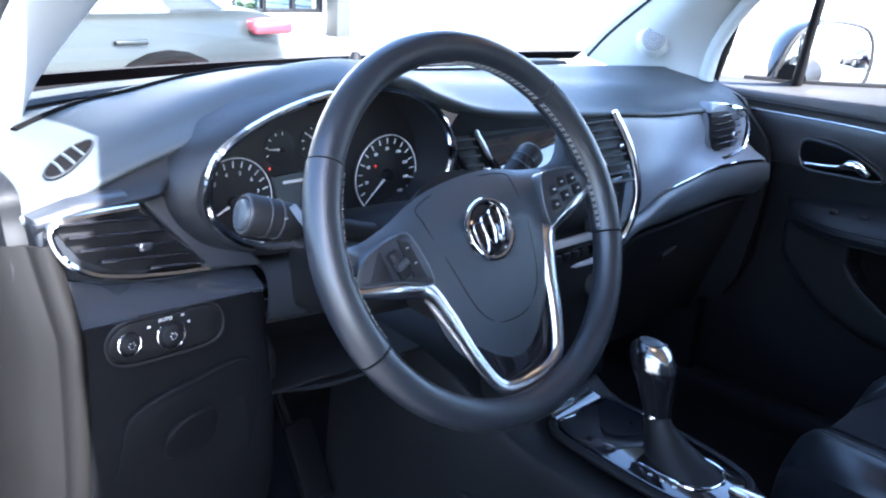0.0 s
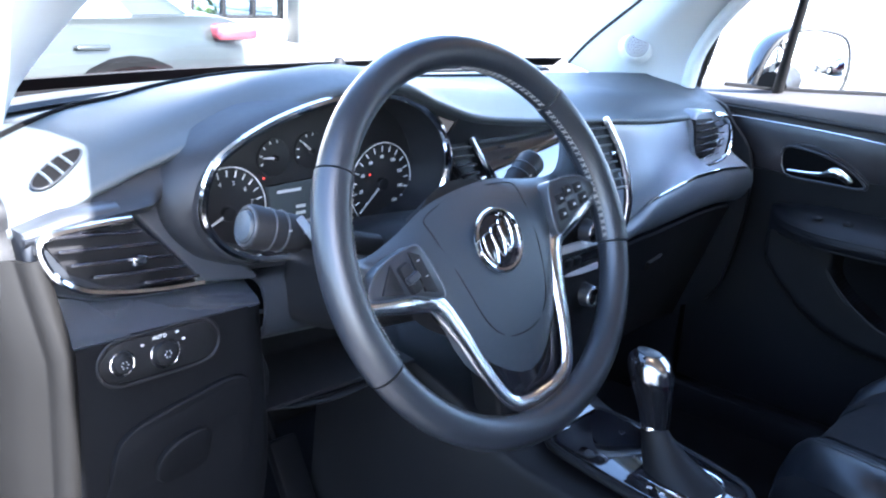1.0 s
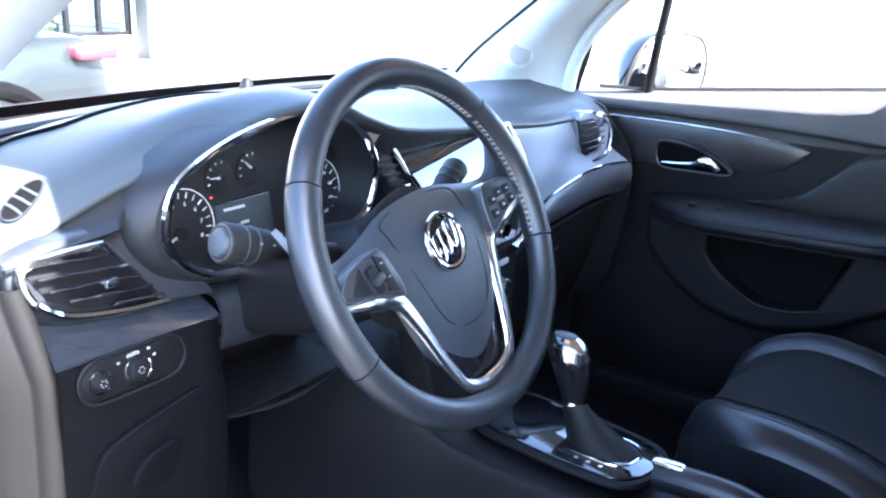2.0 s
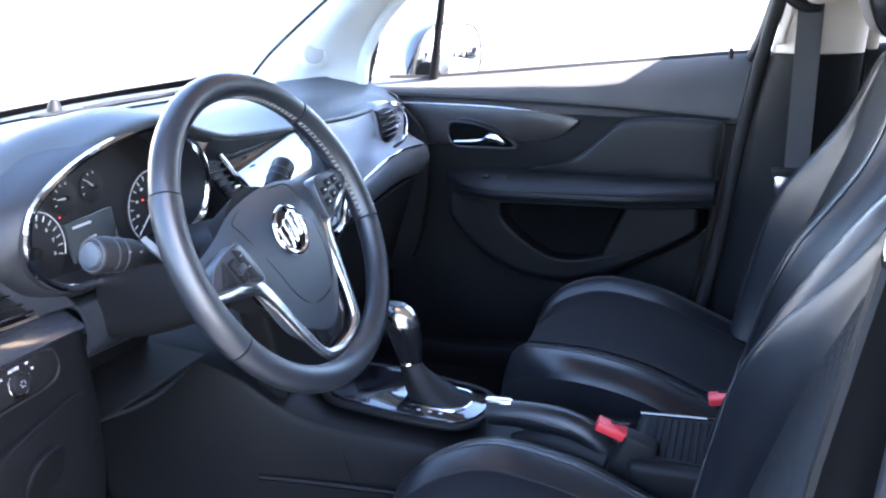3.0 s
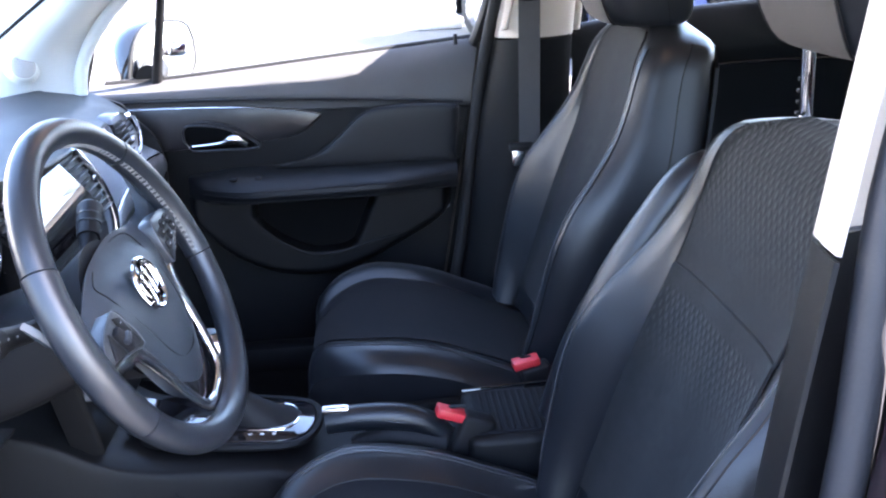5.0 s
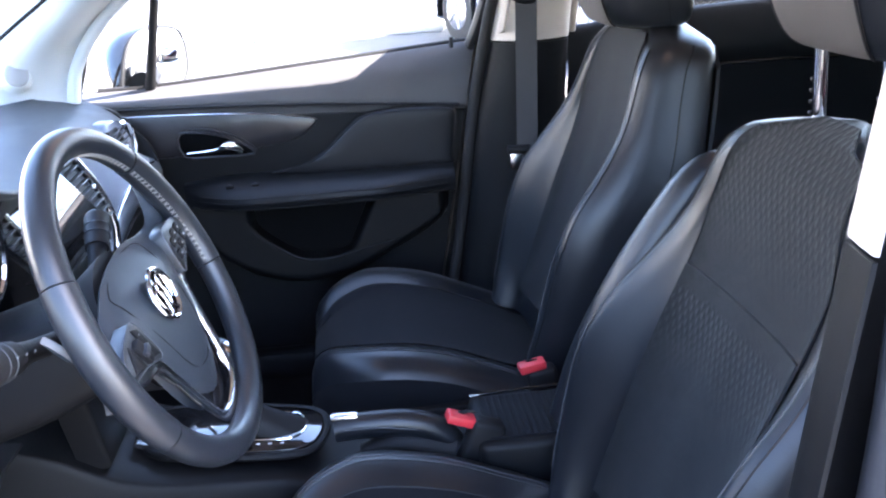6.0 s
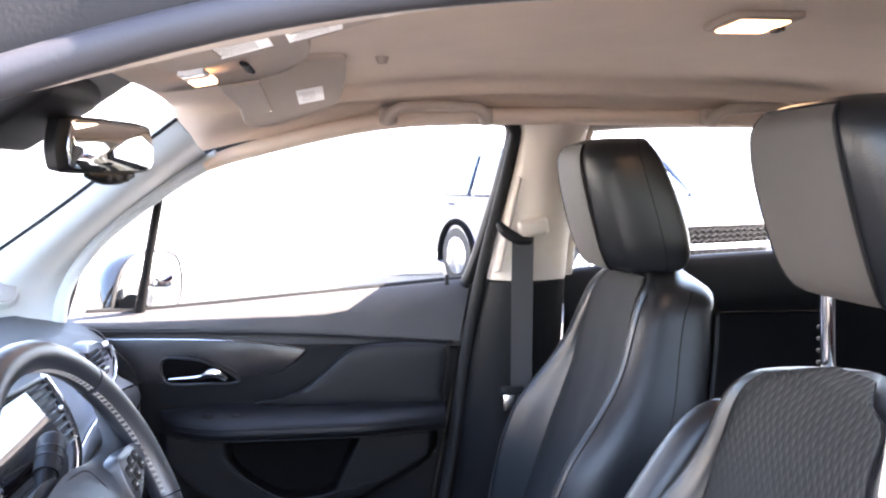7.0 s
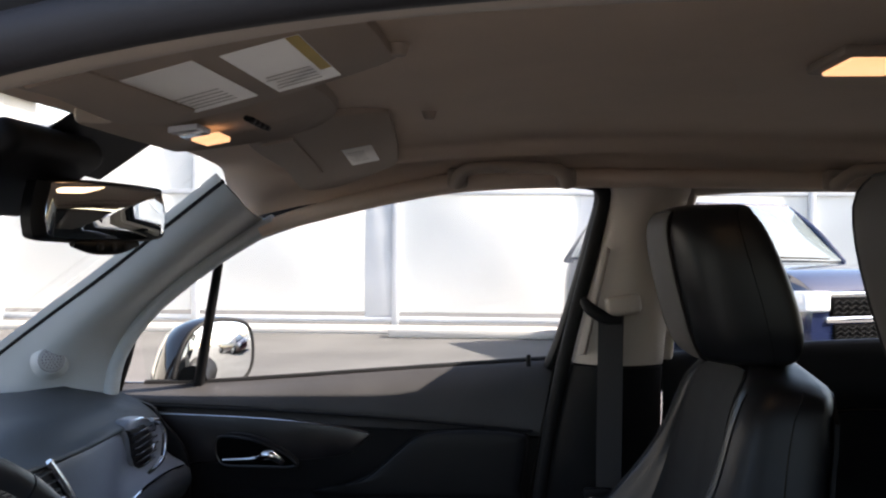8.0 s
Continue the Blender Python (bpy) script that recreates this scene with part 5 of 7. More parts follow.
for f, z, r, yy in ((0, 0.636, 0.043, -0.044), (0.2, 0.645, 0.039, -0.037), (0.5, 0.664, 0.026, -0.016), (0.8, 0.686, 0.016, 0.002), (1, 0.698, 0.0135, 0.007)):
    rows.append([Vector((0.002 + r * 0.85 * math.cos(a), yy + r * 1.25 * math.sin(a) * (1 + 0.05 * math.cos(5 * a + f * 4)), z)) for a in [2 * math.pi * i / 30 for i in range(30)]])
part("boot", loft(rows, across=True, caps=True), BLACK_AND_SHADE, shift, "dark leather boot")
part("collar", drum((0.002, 0.008, 0.693), (0, 0.1, 1), 0.0155, 0.005, 0.0155, 28, 0.002), CHROME, shift)
prof = [Vector(p) for p in ((0.0145, 0.697, 0.006), (0.0165, 0.712, 0.009), (0.0195, 0.732, 0.013), (0.0225, 0.750, 0.018), (0.0235, 0.764, 0.0215), (0.0215, 0.7755, 0.0235), (0.0165, 0.7825, 0.0245), (0.009, 0.7865, 0.0250), (0.002, 0.7875, 0.0250))]
knob_rows = []
for q in spline(prof, 30):
    knob_rows.append([Vector((0.002 + q.x * math.cos(a), q.z + q.x * 1.28 * math.sin(a), q.y + 0.16 * q.x * math.sin(a) * min(1, (q.y - 0.697) / 0.06))) for a in [2 * math.pi * i / 36 for i in range(36)]])
part("knob", loft(knob_rows, across=True, caps=True), PIANO, shift, "rounded gloss black knob")
mid_z = Vector((0.002, 0.02, 0.745))
cap = [[p + (p - mid_z).normalized() * 0.0012 for p in r[19:36]] for r in knob_rows[13:25]]
part("crown", thicken(loft(cap), 0.001), SATIN, shift, "silver crown along the back of the knob")
part("crown_inlay", slab([Vector((0.002 + 0.011 * math.cos(a), 0.026 + 0.016 * math.sin(a), 0.7862 + 0.0012 * math.sin(a))) for a in [2 * math.pi * i / 24 for i in range(24)]], (0, 0.05, 1), 0.0016, 0.0005), FASCIA, shift, "dark oval inlay")

brake = thing("handbrake_lever", -0.06, -0.22, 0.6, "black leather handbrake lever with silver button", "handbrake")
part("grip", tube([(-0.06, -0.135, 0.660), (-0.06, -0.18, 0.664), (-0.06, -0.24, 0.660), (-0.06, -0.285, 0.640), (-0.06, -0.31, 0.605)], [0.017, 0.019, 0.02, 0.02, 0.021], 16, n_path=30, flat=1.0), LEATHER, brake, "stitched black leather grip")
part("button", block(-0.06, -0.150, 0.680, 0.017, 0.04, 0.010, 0.004), SATIN, brake, "silver release button")
part("boot", tube([(-0.06, -0.17, 0.62), (-0.06, -0.23, 0.628), (-0.06, -0.30, 0.61)], [0.012, 0.024, 0.03], 14, n_path=16), BLACK_AND_SHADE, brake)
part("seam", tube([(-0.0785, -0.15, 0.668), (-0.081, -0.20, 0.669), (-0.081, -0.25, 0.660)], 0.0008, 5, n_path=16), THREAD, brake)

for x, y, z, tilt, name in ((-0.085, -0.315, 0.665, 22, "driver"), (0.098, -0.452, 0.642, -10, "passenger")):
    b = thing("belt_buckle", x, y, z - 0.1, f"black seat belt buckle with red button, {name}'s seat", "seat belt buckle", "belt buckles")
    m = pose(0, 0, 0, tilt, 0, 4)
    part("housing", block(x, y - 0.02, z - 0.045, 0.03, 0.05, 0.10, 0.008, 3, m), BLACK_AND_SHADE, b)
    part("press_button", block(x, y + 0.002, z + 0.008, 0.025, 0.044, 0.014, 0.003, 2, m), RED, b, "red press button")
    part("slot", block(x + 0.004, y - 0.004, z + 0.0158, 0.005, 0.03, 0.002, 0), BLACK_AND_SHADE, b)

box = thing("armrest_box", -0.04, -0.485, 0.58, "black armrest box behind the handbrake", "armrest")
part("tray", block(-0.04, -0.485, 0.606, 0.15, 0.30, 0.074, 0.012, 3), PLASTIC, box)
liner = part("mat", block(-0.04, -0.485, 0.6435, 0.12, 0.27, 0.006, 0.002), CLOTH, box, "ribbed dark liner")
for i in range(26):
    part("rib", block(-0.04, -0.362 - 0.0098 * i, 0.647, 0.112, 0.0042, 0.003, 0.001, 1), CLOTH, liner)
part("rim_edge", tube([(0.026, -0.338, 0.646), (0.031, -0.48, 0.648), (0.028, -0.62, 0.646)], 0.003, 8, n_path=16), PIANO, box)

# ---- front seats ----
def seat(drop, tall, cover, label):
    """A front seat; drop lowers the top of its backrest, tall stretches the head restraint, cover adds the folded inner
    armrest.
    """
    st = thing("front_seat", -0.35, -0.35, 0.40, label, "car seat", "front seats")
    cx = -0.35
    # cushion: front to back, raised rolls along both sides
    roll_z = knots((-0.53, -0.46, -0.42, -0.36, -0.29, -0.22, -0.17, -0.13, -0.09, -0.06), (0.552, 0.575, 0.598, 0.624, 0.653, 0.669, 0.673, 0.668, 0.655, 0.630))
    rows = []
    for f in np.linspace(0, 1, 30):
        y = -0.072 - 0.445 * f
        edge = 0.030 - 0.010 * f
        mid = roll_z(y) - edge
        w = 0.243 - 0.060 * max(0, (0.26 - f) / 0.26) ** 2
        pts = [(-w + 0.012, 0.48), (-w - 0.004, 0.55 if mid > 0.60 else mid - 0.05), (-w, mid - 0.012), (-w + 0.022, mid + edge - 0.009), (-w + 0.055, mid + edge), (-w + 0.092, mid + edge * 0.62), (-w + 0.118, mid + 0.005), (-w * 0.3, mid), (w * 0.3, mid),
               (w - 0.118, mid + 0.005), (w - 0.092, mid + edge * 0.62), (w - 0.055, mid + edge), (w - 0.022, mid + edge - 0.009), (w, mid - 0.012), (w + 0.004, 0.55 if mid > 0.60 else mid - 0.05), (w - 0.012, 0.48)]
        rows.append(spline([Vector((cx + x, y, z)) for x, z in pts], 56))
    nose = [[Vector((cx + (p.x - cx) * k, y, 0.48 + (p.z - 0.48) * h)) for p in rows[0]] for k, y, h in ((0.985, -0.062, 0.93), (0.965, -0.055, 0.80), (0.95, -0.052, 0.55), (0.94, -0.056, 0.2), (0.93, -0.064, 0.0))]
    leather = nose[::-1] + rows
    part("cushion", thicken(loft([r[8:48] for r in leather]), 0.004), LEATHER, st, "black leather seat cushion")
    for u, v in ((0, 9), (47, 56)):
        part("side_panel", thicken(loft([r[u:v] for r in leather]), 0.004), CLOTH, st, "black cloth side panel")
    k0, k1 = 20, 36
    part("cushion_insert", thicken(loft([[p + Vector((0, 0, 0.0035)) for p in r[k0:k1]] for r in nose[1::-1] + rows]), 0.003), CLOTH, st, "black woven centre panel")
    for k in (k0, k1 - 1):
        part("seam", tube([r[k] + Vector((0, 0, 0.004)) for r in rows[1:]], 0.0012, 5), BLACK_AND_SHADE, st)
    for k in (k0 - 5, k0 - 6, k1 + 4, k1 + 5):
        part("stitching", tube([r[k] + Vector((0, 0, 0.0008)) for r in rows[1:-2]], 0.0006, 5), THREAD, st, "pale stitched line")
    part("base", block(cx, -0.31, 0.47, 0.42, 0.40, 0.14, 0.03), PLASTIC, st)
    part("side_cover", slab([(cx - 0.235, -0.12, 0.50), (cx - 0.235, -0.14, 0.58), (cx - 0.235, -0.40, 0.60), (cx - 0.235, -0.58, 0.62), (cx - 0.235, -0.60, 0.52), (cx - 0.235, -0.40, 0.46)], (-1, 0, 0), 0.025, 0.01, n=40), PLASTIC, st)
    part("rail", block(cx + 0.18, -0.33, 0.41, 0.04, 0.55, 0.05, 0.008), STEEL, st)
    part("rail", block(cx - 0.18, -0.33, 0.41, 0.04, 0.55, 0.05, 0.008), STEEL, st)
    # back: sections up the lean, with side rolls that run out below the shoulders
    wv = knots((0, 0.12, 0.3, 0.45, 0.6, 0.75, 0.88, 0.96, 1.0), (0.205, 0.228, 0.238, 0.234, 0.218, 0.196, 0.180, 0.162, 0.128))
    lean_y = knots((0, 0.3, 0.6, 0.85, 1.0), (-0.474, -0.547, -0.605, -0.634, -0.664))
    up_z = knots((0, 0.3, 0.6, 0.85, 1.0), (0.575, 0.785, 0.967 - drop * 0.3, 1.100 - drop * 0.8, 1.150 - drop))
    bol = knots((0, 0.15, 0.3, 0.42, 0.5, 0.6, 0.7, 0.85, 1.0), (0.050, 0.062, 0.072, 0.066, 0.050, 0.030, 0.016, 0.006, 0.0) if not cover else (0.050, 0.062, 0.070, 0.054, 0.035, 0.016, 0.005, 0.002, 0.0))
    back_rows = []
    for f in np.linspace(0, 1, 34):
        y, z, w, b = lean_y(f), up_z(f), wv(f), bol(f)
        deep = 0.112 - 0.022 * max(0, f - 0.8) / 0.2
        ins = min(0.135, w - 0.070)
        left = [(-w + 0.035, -deep), (-w + 0.006, -deep * 0.8), (-w, -0.036), (-w + 0.007, b * 0.6 - 0.005), (-w + 0.032, b + 0.009), (-w + 0.058, b * 0.78 + 0.008), (-ins, b * 0.16 + 0.004), (-ins * 0.5, 0.0005)]
        pts = left + [(0, 0)] + [(-x, d) for x, d in left[::-1]]
        back_rows.append(spline([Vector((cx + x, y + d, z + 0.25 * d)) for x, d in pts], 81))
    tip = Vector((cx, lean_y(1) - 0.045, 1.157 - drop))
    lid = [[p.lerp(tip, f) + Vector((0, 0, 0.010 * math.sin(math.pi * f * 0.6))) for p in back_rows[-1]] for f in (0.10, 0.25, 0.55, 0.9)]
    part("backrest", thicken(loft(back_rows + lid), 0.004), LEATHER, st, "black leather bolstered backrest")
    part("back_shell", thicken(loft([[Vector((cx + x * wv(f) * 0.96, lean_y(f) - 0.108 + 0.02 * max(0, f - 0.8) / 0.2 - 0.02 * (1 - x * x), up_z(f) - 0.03)) for x in np.linspace(-1, 1, 13)] for f in np.linspace(0, 1, 12)]), 0.006), PLASTIC, st)
    if cover:
        line = [Vector(p) for p in ((-0.124, -0.452, 0.68), (-0.122, -0.488, 0.78), (-0.120, -0.544, 0.885), (-0.120, -0.608, 0.982), (-0.122, -0.638, 1.017), (-0.126, -0.655, 1.034))]
        part("folded_armrest", tube(line, [0.022, 0.026, 0.027, 0.026, 0.022, 0.010], 18, n_path=34, flat=1.15), LEATHER, st, "folded-up leather armrest")
    split = 18
    widen = knots((0, 0.55, 0.72, 0.9, 1.0), (10.5, 10.5, 11.5, 15.5 if cover else 12.0, 16.0 if cover else 12.5))

    def across(r, f, n=21):
        """Points of a section between the seams of the woven panel, lifted a little off the leather."""
        out = []
        for u in np.linspace(40 - widen(f), 40 + widen(f), n):
            a = int(u)
            out.append(r[a].lerp(r[a + 1], u - a) + Vector((0, 0.0035, 0.001 + 0.003 * max(0.0, f - 0.9) / 0.1)))
        return out

    woven = [across(r, i / 33) for i, r in enumerate(back_rows)] + ([across(r, 1.0) for r in lid[:3]] if cover else [])
    for lo, hi in ((2, split + 1), (split, len(woven) if cover else 33)):
        part("back_insert", thicken(loft(woven[lo:hi]), 0.003), LATTICE, st, "woven panel, in part with a raised diamond lattice")
    part("cross_seam", tube([p + Vector((0, 0.0005, 0)) for p in woven[split][::2]], 0.0016, 6), BLACK_AND_SHADE, st)
    for k in (0, 20):
        part("seam", tube([r[k] + Vector((0, 0.0005, 0)) for r in woven[1:33]], 0.0013, 5), BLACK_AND_SHADE, st)
    for k in (19, 61):
        part("seam", tube([r[k] + Vector((0, 0.0006, 0.0006)) for r in back_rows[2:31]], 0.0011, 5), BLACK_AND_SHADE, st)
    for k in (21, 59):
        part("stitching", tube([r[k] + Vector((0, 0.0012, 0.001)) for r in back_rows[2:30]], 0.0007, 5), THREAD, st, "pale stitched line")
    for k in (9, 71):
        part("seam", tube([r[k] for r in back_rows[14:33]], 0.0012, 5), BLACK_AND_SHADE, st)
    # head restraint: pale front, black leather shell, notched posts
    hr = []
    for f, w, yf, yb, z in ((0, 0.080, -0.672, -0.757, 1.160), (0.05, 0.106, -0.648, -0.778, 1.168), (0.16, 0.119, -0.632, -0.784, 1.195), (0.35, 0.122, -0.618, -0.776, 1.240), (0.6, 0.121, -0.604, -0.755, 1.298), (0.82, 0.113, -0.598, -0.735, 1.344), (0.93, 0.099, -0.606, -0.722, 1.366), (0.98, 0.080, -0.622, -0.716, 1.3755), (1, 0.05, -0.645, -0.695, 1.379)):
        hr.append(spline([Vector((cx - w, (yf + yb) / 2 - 0.03, z)), Vector((cx - w * 0.97, yf - 0.035, z)), Vector((cx - w * 0.72, yf - 0.004, z)), Vector((cx - w * 0.3, yf + 0.003, z)), Vector((cx + w * 0.3, yf + 0.003, z)), Vector((cx + w * 0.72, yf - 0.004, z)),
                          Vector((cx + w * 0.97, yf - 0.035, z)), Vector((cx + w, (yf + yb) / 2 - 0.03, z)), Vector((cx + w * 0.85, yb + 0.012, z)), Vector((cx, yb, z)), Vector((cx - w * 0.85, yb + 0.012, z))], 52, True))
    hr = [[Vector((p.x, p.y, 1.160 + (p.z - 1.160) * tall)) for p in r] for r in hr]
    fine = [spline([r[i] for r in hr], 22) for i in range(52)]
    hr = [[fine[i][k] for i in range(52)] for k in range(22)]
    head = part("head_restraint", loft(hr, across=True, caps=True), LEATHER, st, "black leather head restraint")
    part("front_panel", thicken(loft([[p + Vector((0, 0.003, 0.0)) for p in r[10:24]] for r in hr[2:17]]), 0.003), TAUPE, head, "taupe front panel")
    for k in (1, 33):
        part("seam", tube([r[k] * 1.0 for r in hr[1:20]], 0.0009, 5), BLACK_AND_SHADE, head)
    for k in (10, 23):
        part("piping", tube([r[k] + Vector((0, 0.003, 0)) for r in hr[2:17]], 0.0016, 6), BLACK_AND_SHADE, head)
    part("piping", tube([p + Vector((0, 0.003, 0.0)) for p in hr[16][10:24]], 0.0016, 6), BLACK_AND_SHADE, head)
    for s in (-1, 1):
        post = part("head_post", tube([(cx + s * 0.062, -0.692, 1.10 - drop), (cx + s * 0.062, -0.686, 1.20)], 0.0072, 12), CHROME, st, "notched chrome post")
        for i in range(4):
            part("notch", block(cx + s * 0.062 + 0.004, -0.688, 1.143 - drop * 0.55 + 0.012 * i, 0.006, 0.016, 0.004, 0.001), BLACK_AND_SHADE, post)
        part("post_guide", drum((cx + s * 0.062, -0.692, 1.143 - drop), (0, 0.1, 1), 0.019, 0.010, 0.016, 20, 0.003), PLASTIC, st)
    return st


driver_seat = seat(0.048, 0.86, True, "black leather and cloth driver's seat, bolstered")
passenger_seat = seat(0.0, 1.0, False, "black leather and cloth passenger's seat, bolstered")
passenger_seat.matrix_world = Matrix.Translation((0.35, -0.384, 0.40))
for o in driver_seat.children:
    if o.name.startswith("head_restraint"):
        o.location.y -= 0.014
        o.location.z += 0.026
for o in passenger_seat.children:
    if o.name.startswith("head_restraint"):
        o.location.y += 0.052
        o.location.z -= 0.008

for o in list(passenger_seat.children):
    if o.name.startswith("back_insert"):
        o.data = o.data.copy()
        o.data.materials[0] = PLAIN_WEAVE
        tagged(o, "plain black woven panel")

# ---- passenger's front door ----
belt_z = knots((-0.50, -0.44, -0.15, 0.20, 0.36, 0.42), (1.098, 1.093, 1.069, 1.041, 1.036, 1.035))
crease_z = knots((-0.46, -0.42, -0.14, 0.10, 0.385, 0.42), (0.968, 0.971, 0.992, 1.002, 1.008, 1.008))
door = thing("car_door", 0.72, -0.05, 0.45, "black front passenger door panel with padded armrest", "car door")
rear_y = lambda z: -0.462 + (1.094 - z) * 0.183
rows = []
for f in np.linspace(0, 1, 40):
    line = []
    y0 = 0.40
    for k, (x, z) in enumerate(((0.762, 1), (0.756, 2), (0.744, 3), (0.714, 4), (0.694, 5), (0.700, 6), (0.704, 0.955), (0.706, 0.90), (0.712, 0.85), (0.722, 0.78), (0.726, 0.72), (0.726, 0.62), (0.724, 0.50), (0.73, 0.42))):
        yy = y0 + f * (rear_y(z if z < 1 else 1.05) - y0)
        bz, cz = belt_z(yy), crease_z(yy)
        zz = {1: bz - 0.004, 2: bz + 0.001, 3: bz - 0.004, 4: bz * 0.6 + cz * 0.4, 5: cz + 0.008, 6: cz - 0.008}.get(z, z)
        yy = y0 + f * (rear_y(zz) - y0)
        line.append(Vector((x, yy, zz)))
    rows.append(spline(line, 48))
part("upper_roll", thicken(loft([r[:21] for r in rows]), 0.006), ROLL, door, "dark grey soft upper roll")
part("door_panel", thicken(loft([r[20:] for r in rows]), 0.006), PLASTIC, door)
part("door_edge", loft([[Vector((x, rear_y(z) + dy, z)) for x, dy in ((0.69, 0.006), (0.72, -0.004), (0.80, -0.008))] for z in np.linspace(0.40, 1.09, 12)]), BLACK_AND_SHADE, door, "dark shut face")
part("belt_seal", tube([(0.759, y, belt_z(y) + 0.002) for y in np.linspace(0.33, -0.45, 12)], 0.006, 8, n_path=30), RUBBER, door)
# Dark tube puts the shade of the crease into colour
part("crease_groove", tube([(0.6915, y, crease_z(y)) for y in np.linspace(0.385, -0.42, 12)], 0.004, 8, n_path=40, flat=0.8), BLACK_AND_SHADE, door)
part("lock_pin", drum((0.732, -0.413, 1.085), (0, 0, 1), 0.005, 0.022, 0.0042, 12), BLACK_AND_SHADE, door, "small black lock pin")
# dark metallic swoosh, and the handle bowl as a dark plate
SWEEP = [(0.385, 0.993), (0.23, 0.991), (0.122, 0.988), (0.016, 0.983), (-0.055, 0.975), (-0.118, 0.963), (-0.103, 0.940), (-0.067, 0.919), (-0.002, 0.910), (0.092, 0.903), (0.238, 0.900), (0.385, 0.905)]
part("trim_swoosh", slab([(0.702, y, z) for y, z in SWEEP], (-1, 0, 0), 0.008, 0.003, n=90), SWOOSH, door, "dark metallic trim swoosh")
part("swoosh_line", tube([(0.693, y, z) for y, z in ((0.36, 0.992), (0.20, 0.990), (0.05, 0.984), (-0.06, 0.973), (-0.116, 0.962))], 0.0014, 6, n_path=40), SATIN, door, "thin silver line")
BOWL = [(0.17, 0.930), (0.168, 0.944), (0.157, 0.952), (0.125, 0.950), (0.089, 0.943), (0.047, 0.925), (0.019, 0.905), (0.03, 0.897), (0.092, 0.897), (0.15, 0.898), (0.166, 0.912)]
# Flat plate, the bowl's shade put into its near-black colour
bowl = part("handle_bowl", slab([(0.6945, y, z) for y, z in BOWL], (-1, 0, 0), 0.0025, 0.001, n=60), VOID, door, "dark plate for the shade of the handle recess")
part("bowl_rim", tube([(0.692, y, z) for y, z in BOWL], 0.0024, 8, n_path=60, closed=True, up=(1, 0, 0)), SWOOSH, bowl)
part("pull_handle", tube([(0.686, 0.154, 0.909), (0.684, 0.115, 0.911), (0.682, 0.089, 0.914), (0.681, 0.074, 0.920), (0.682, 0.060, 0.920), (0.686, 0.040, 0.906)], [0.003, 0.0042, 0.006, 0.010, 0.0105, 0.006], 10, n_path=26), CHROME, bowl, "chrome inner door handle")
# soft pad and armrest
pad_line = [(0.692, -0.190, 0.948), (0.692, -0.212, 0.962), (0.692, -0.245, 0.970), (0.692, -0.32, 0.973), (0.692, -0.395, 0.968), (0.692, -0.411, 0.952), (0.692, -0.400, 0.870), (0.692, -0.392, 0.846), (0.692, -0.25, 0.846), (0.692, -0.02, 0.852), (0.692, -0.075, 0.866), (0.692, -0.115, 0.884), (0.692, -0.150, 0.912)]
pad_ring = spline([Vector(p) for p in pad_line], 90, True)
core = Vector((0.692, -0.22, 0.900))
rows = []
for k, x in ((1.0, 0.698), (1.0, 0.690), (0.995, 0.685), (0.98, 0.681), (0.95, 0.6785), (0.88, 0.677), (0.7, 0.676), (0.45, 0.6755), (0.2, 0.6755), (0.03, 0.6755)):
    rows.append([Vector((x, core.y + (p.y - core.y) * k, core.z + (p.z - core.z) * k)) for p in pad_ring])
part("upper_pad", loft(rows, across=True, caps=True), VINYL, door, "padded black leatherette panel")
part("pad_groove", tube([(0.689, y, z) for _, y, z in pad_line], 0.0028, 6, n_path=100, closed=True, up=(1, 0, 0)), BLACK_AND_SHADE, door)
arm_y = np.linspace(0.172, -0.400, 34)
rows = []
for y in arm_y:
    f = (0.172 - y) / 0.572
    out = 0.100 * math.sin(math.pi / 2 * min(1, f * 3.4 + 0.04)) ** 0.8 * (1 - 0.45 * max(0, f - 0.72) / 0.28)
    z0, z1 = 0.853 - 0.012 * (1 - min(1, f * 6)), 0.828 + 0.004 * f
    rows.append(spline([Vector((0.722, y, z0 + 0.001)), Vector((0.70, y, z0)), Vector((0.70 - out * 0.55, y, (z0 + z1) / 2 + 0.004)), Vector((0.70 - out * 0.90, y, z1 + 0.001)), Vector((0.70 - out, y, z1 - 0.010)),
                        Vector((0.70 - out * 0.97, y, z1 - 0.024)), Vector((0.70 - out * 0.75, y, z1 - 0.036)), Vector((0.70 - out * 0.2, y, z1 - 0.046)), Vector((0.724, y, z1 - 0.050))], 30))
arm = part("armrest", thicken(loft(rows), 0.004), VINYL, door, "padded black armrest")
for k, r in ((13, 0.0016), (16, 0.0014), (20, 0.0022)):
    part("armrest_seam", tube([q[k] + Vector((-0.0008, 0, 0)) for q in rows[2:-1]], r, 6), BLACK_AND_SHADE, arm)
# Dark plate replaces the shaded hollow of the pull cup
part("pull_cup", slab([(0.655, -0.078, 0.8435), (0.675, -0.075, 0.8475), (0.678, -0.195, 0.8485), (0.656, -0.205, 0.8445)], (0.15, 0, 1), 0.003, 0.001, n=30), BLACK_AND_SHADE, arm, "dark pull cup")
part("cup_edge", tube([(0.653, y, 0.8455) for y in np.linspace(-0.07, -0.21, 8)], 0.0018, 6), PLASTIC, arm)
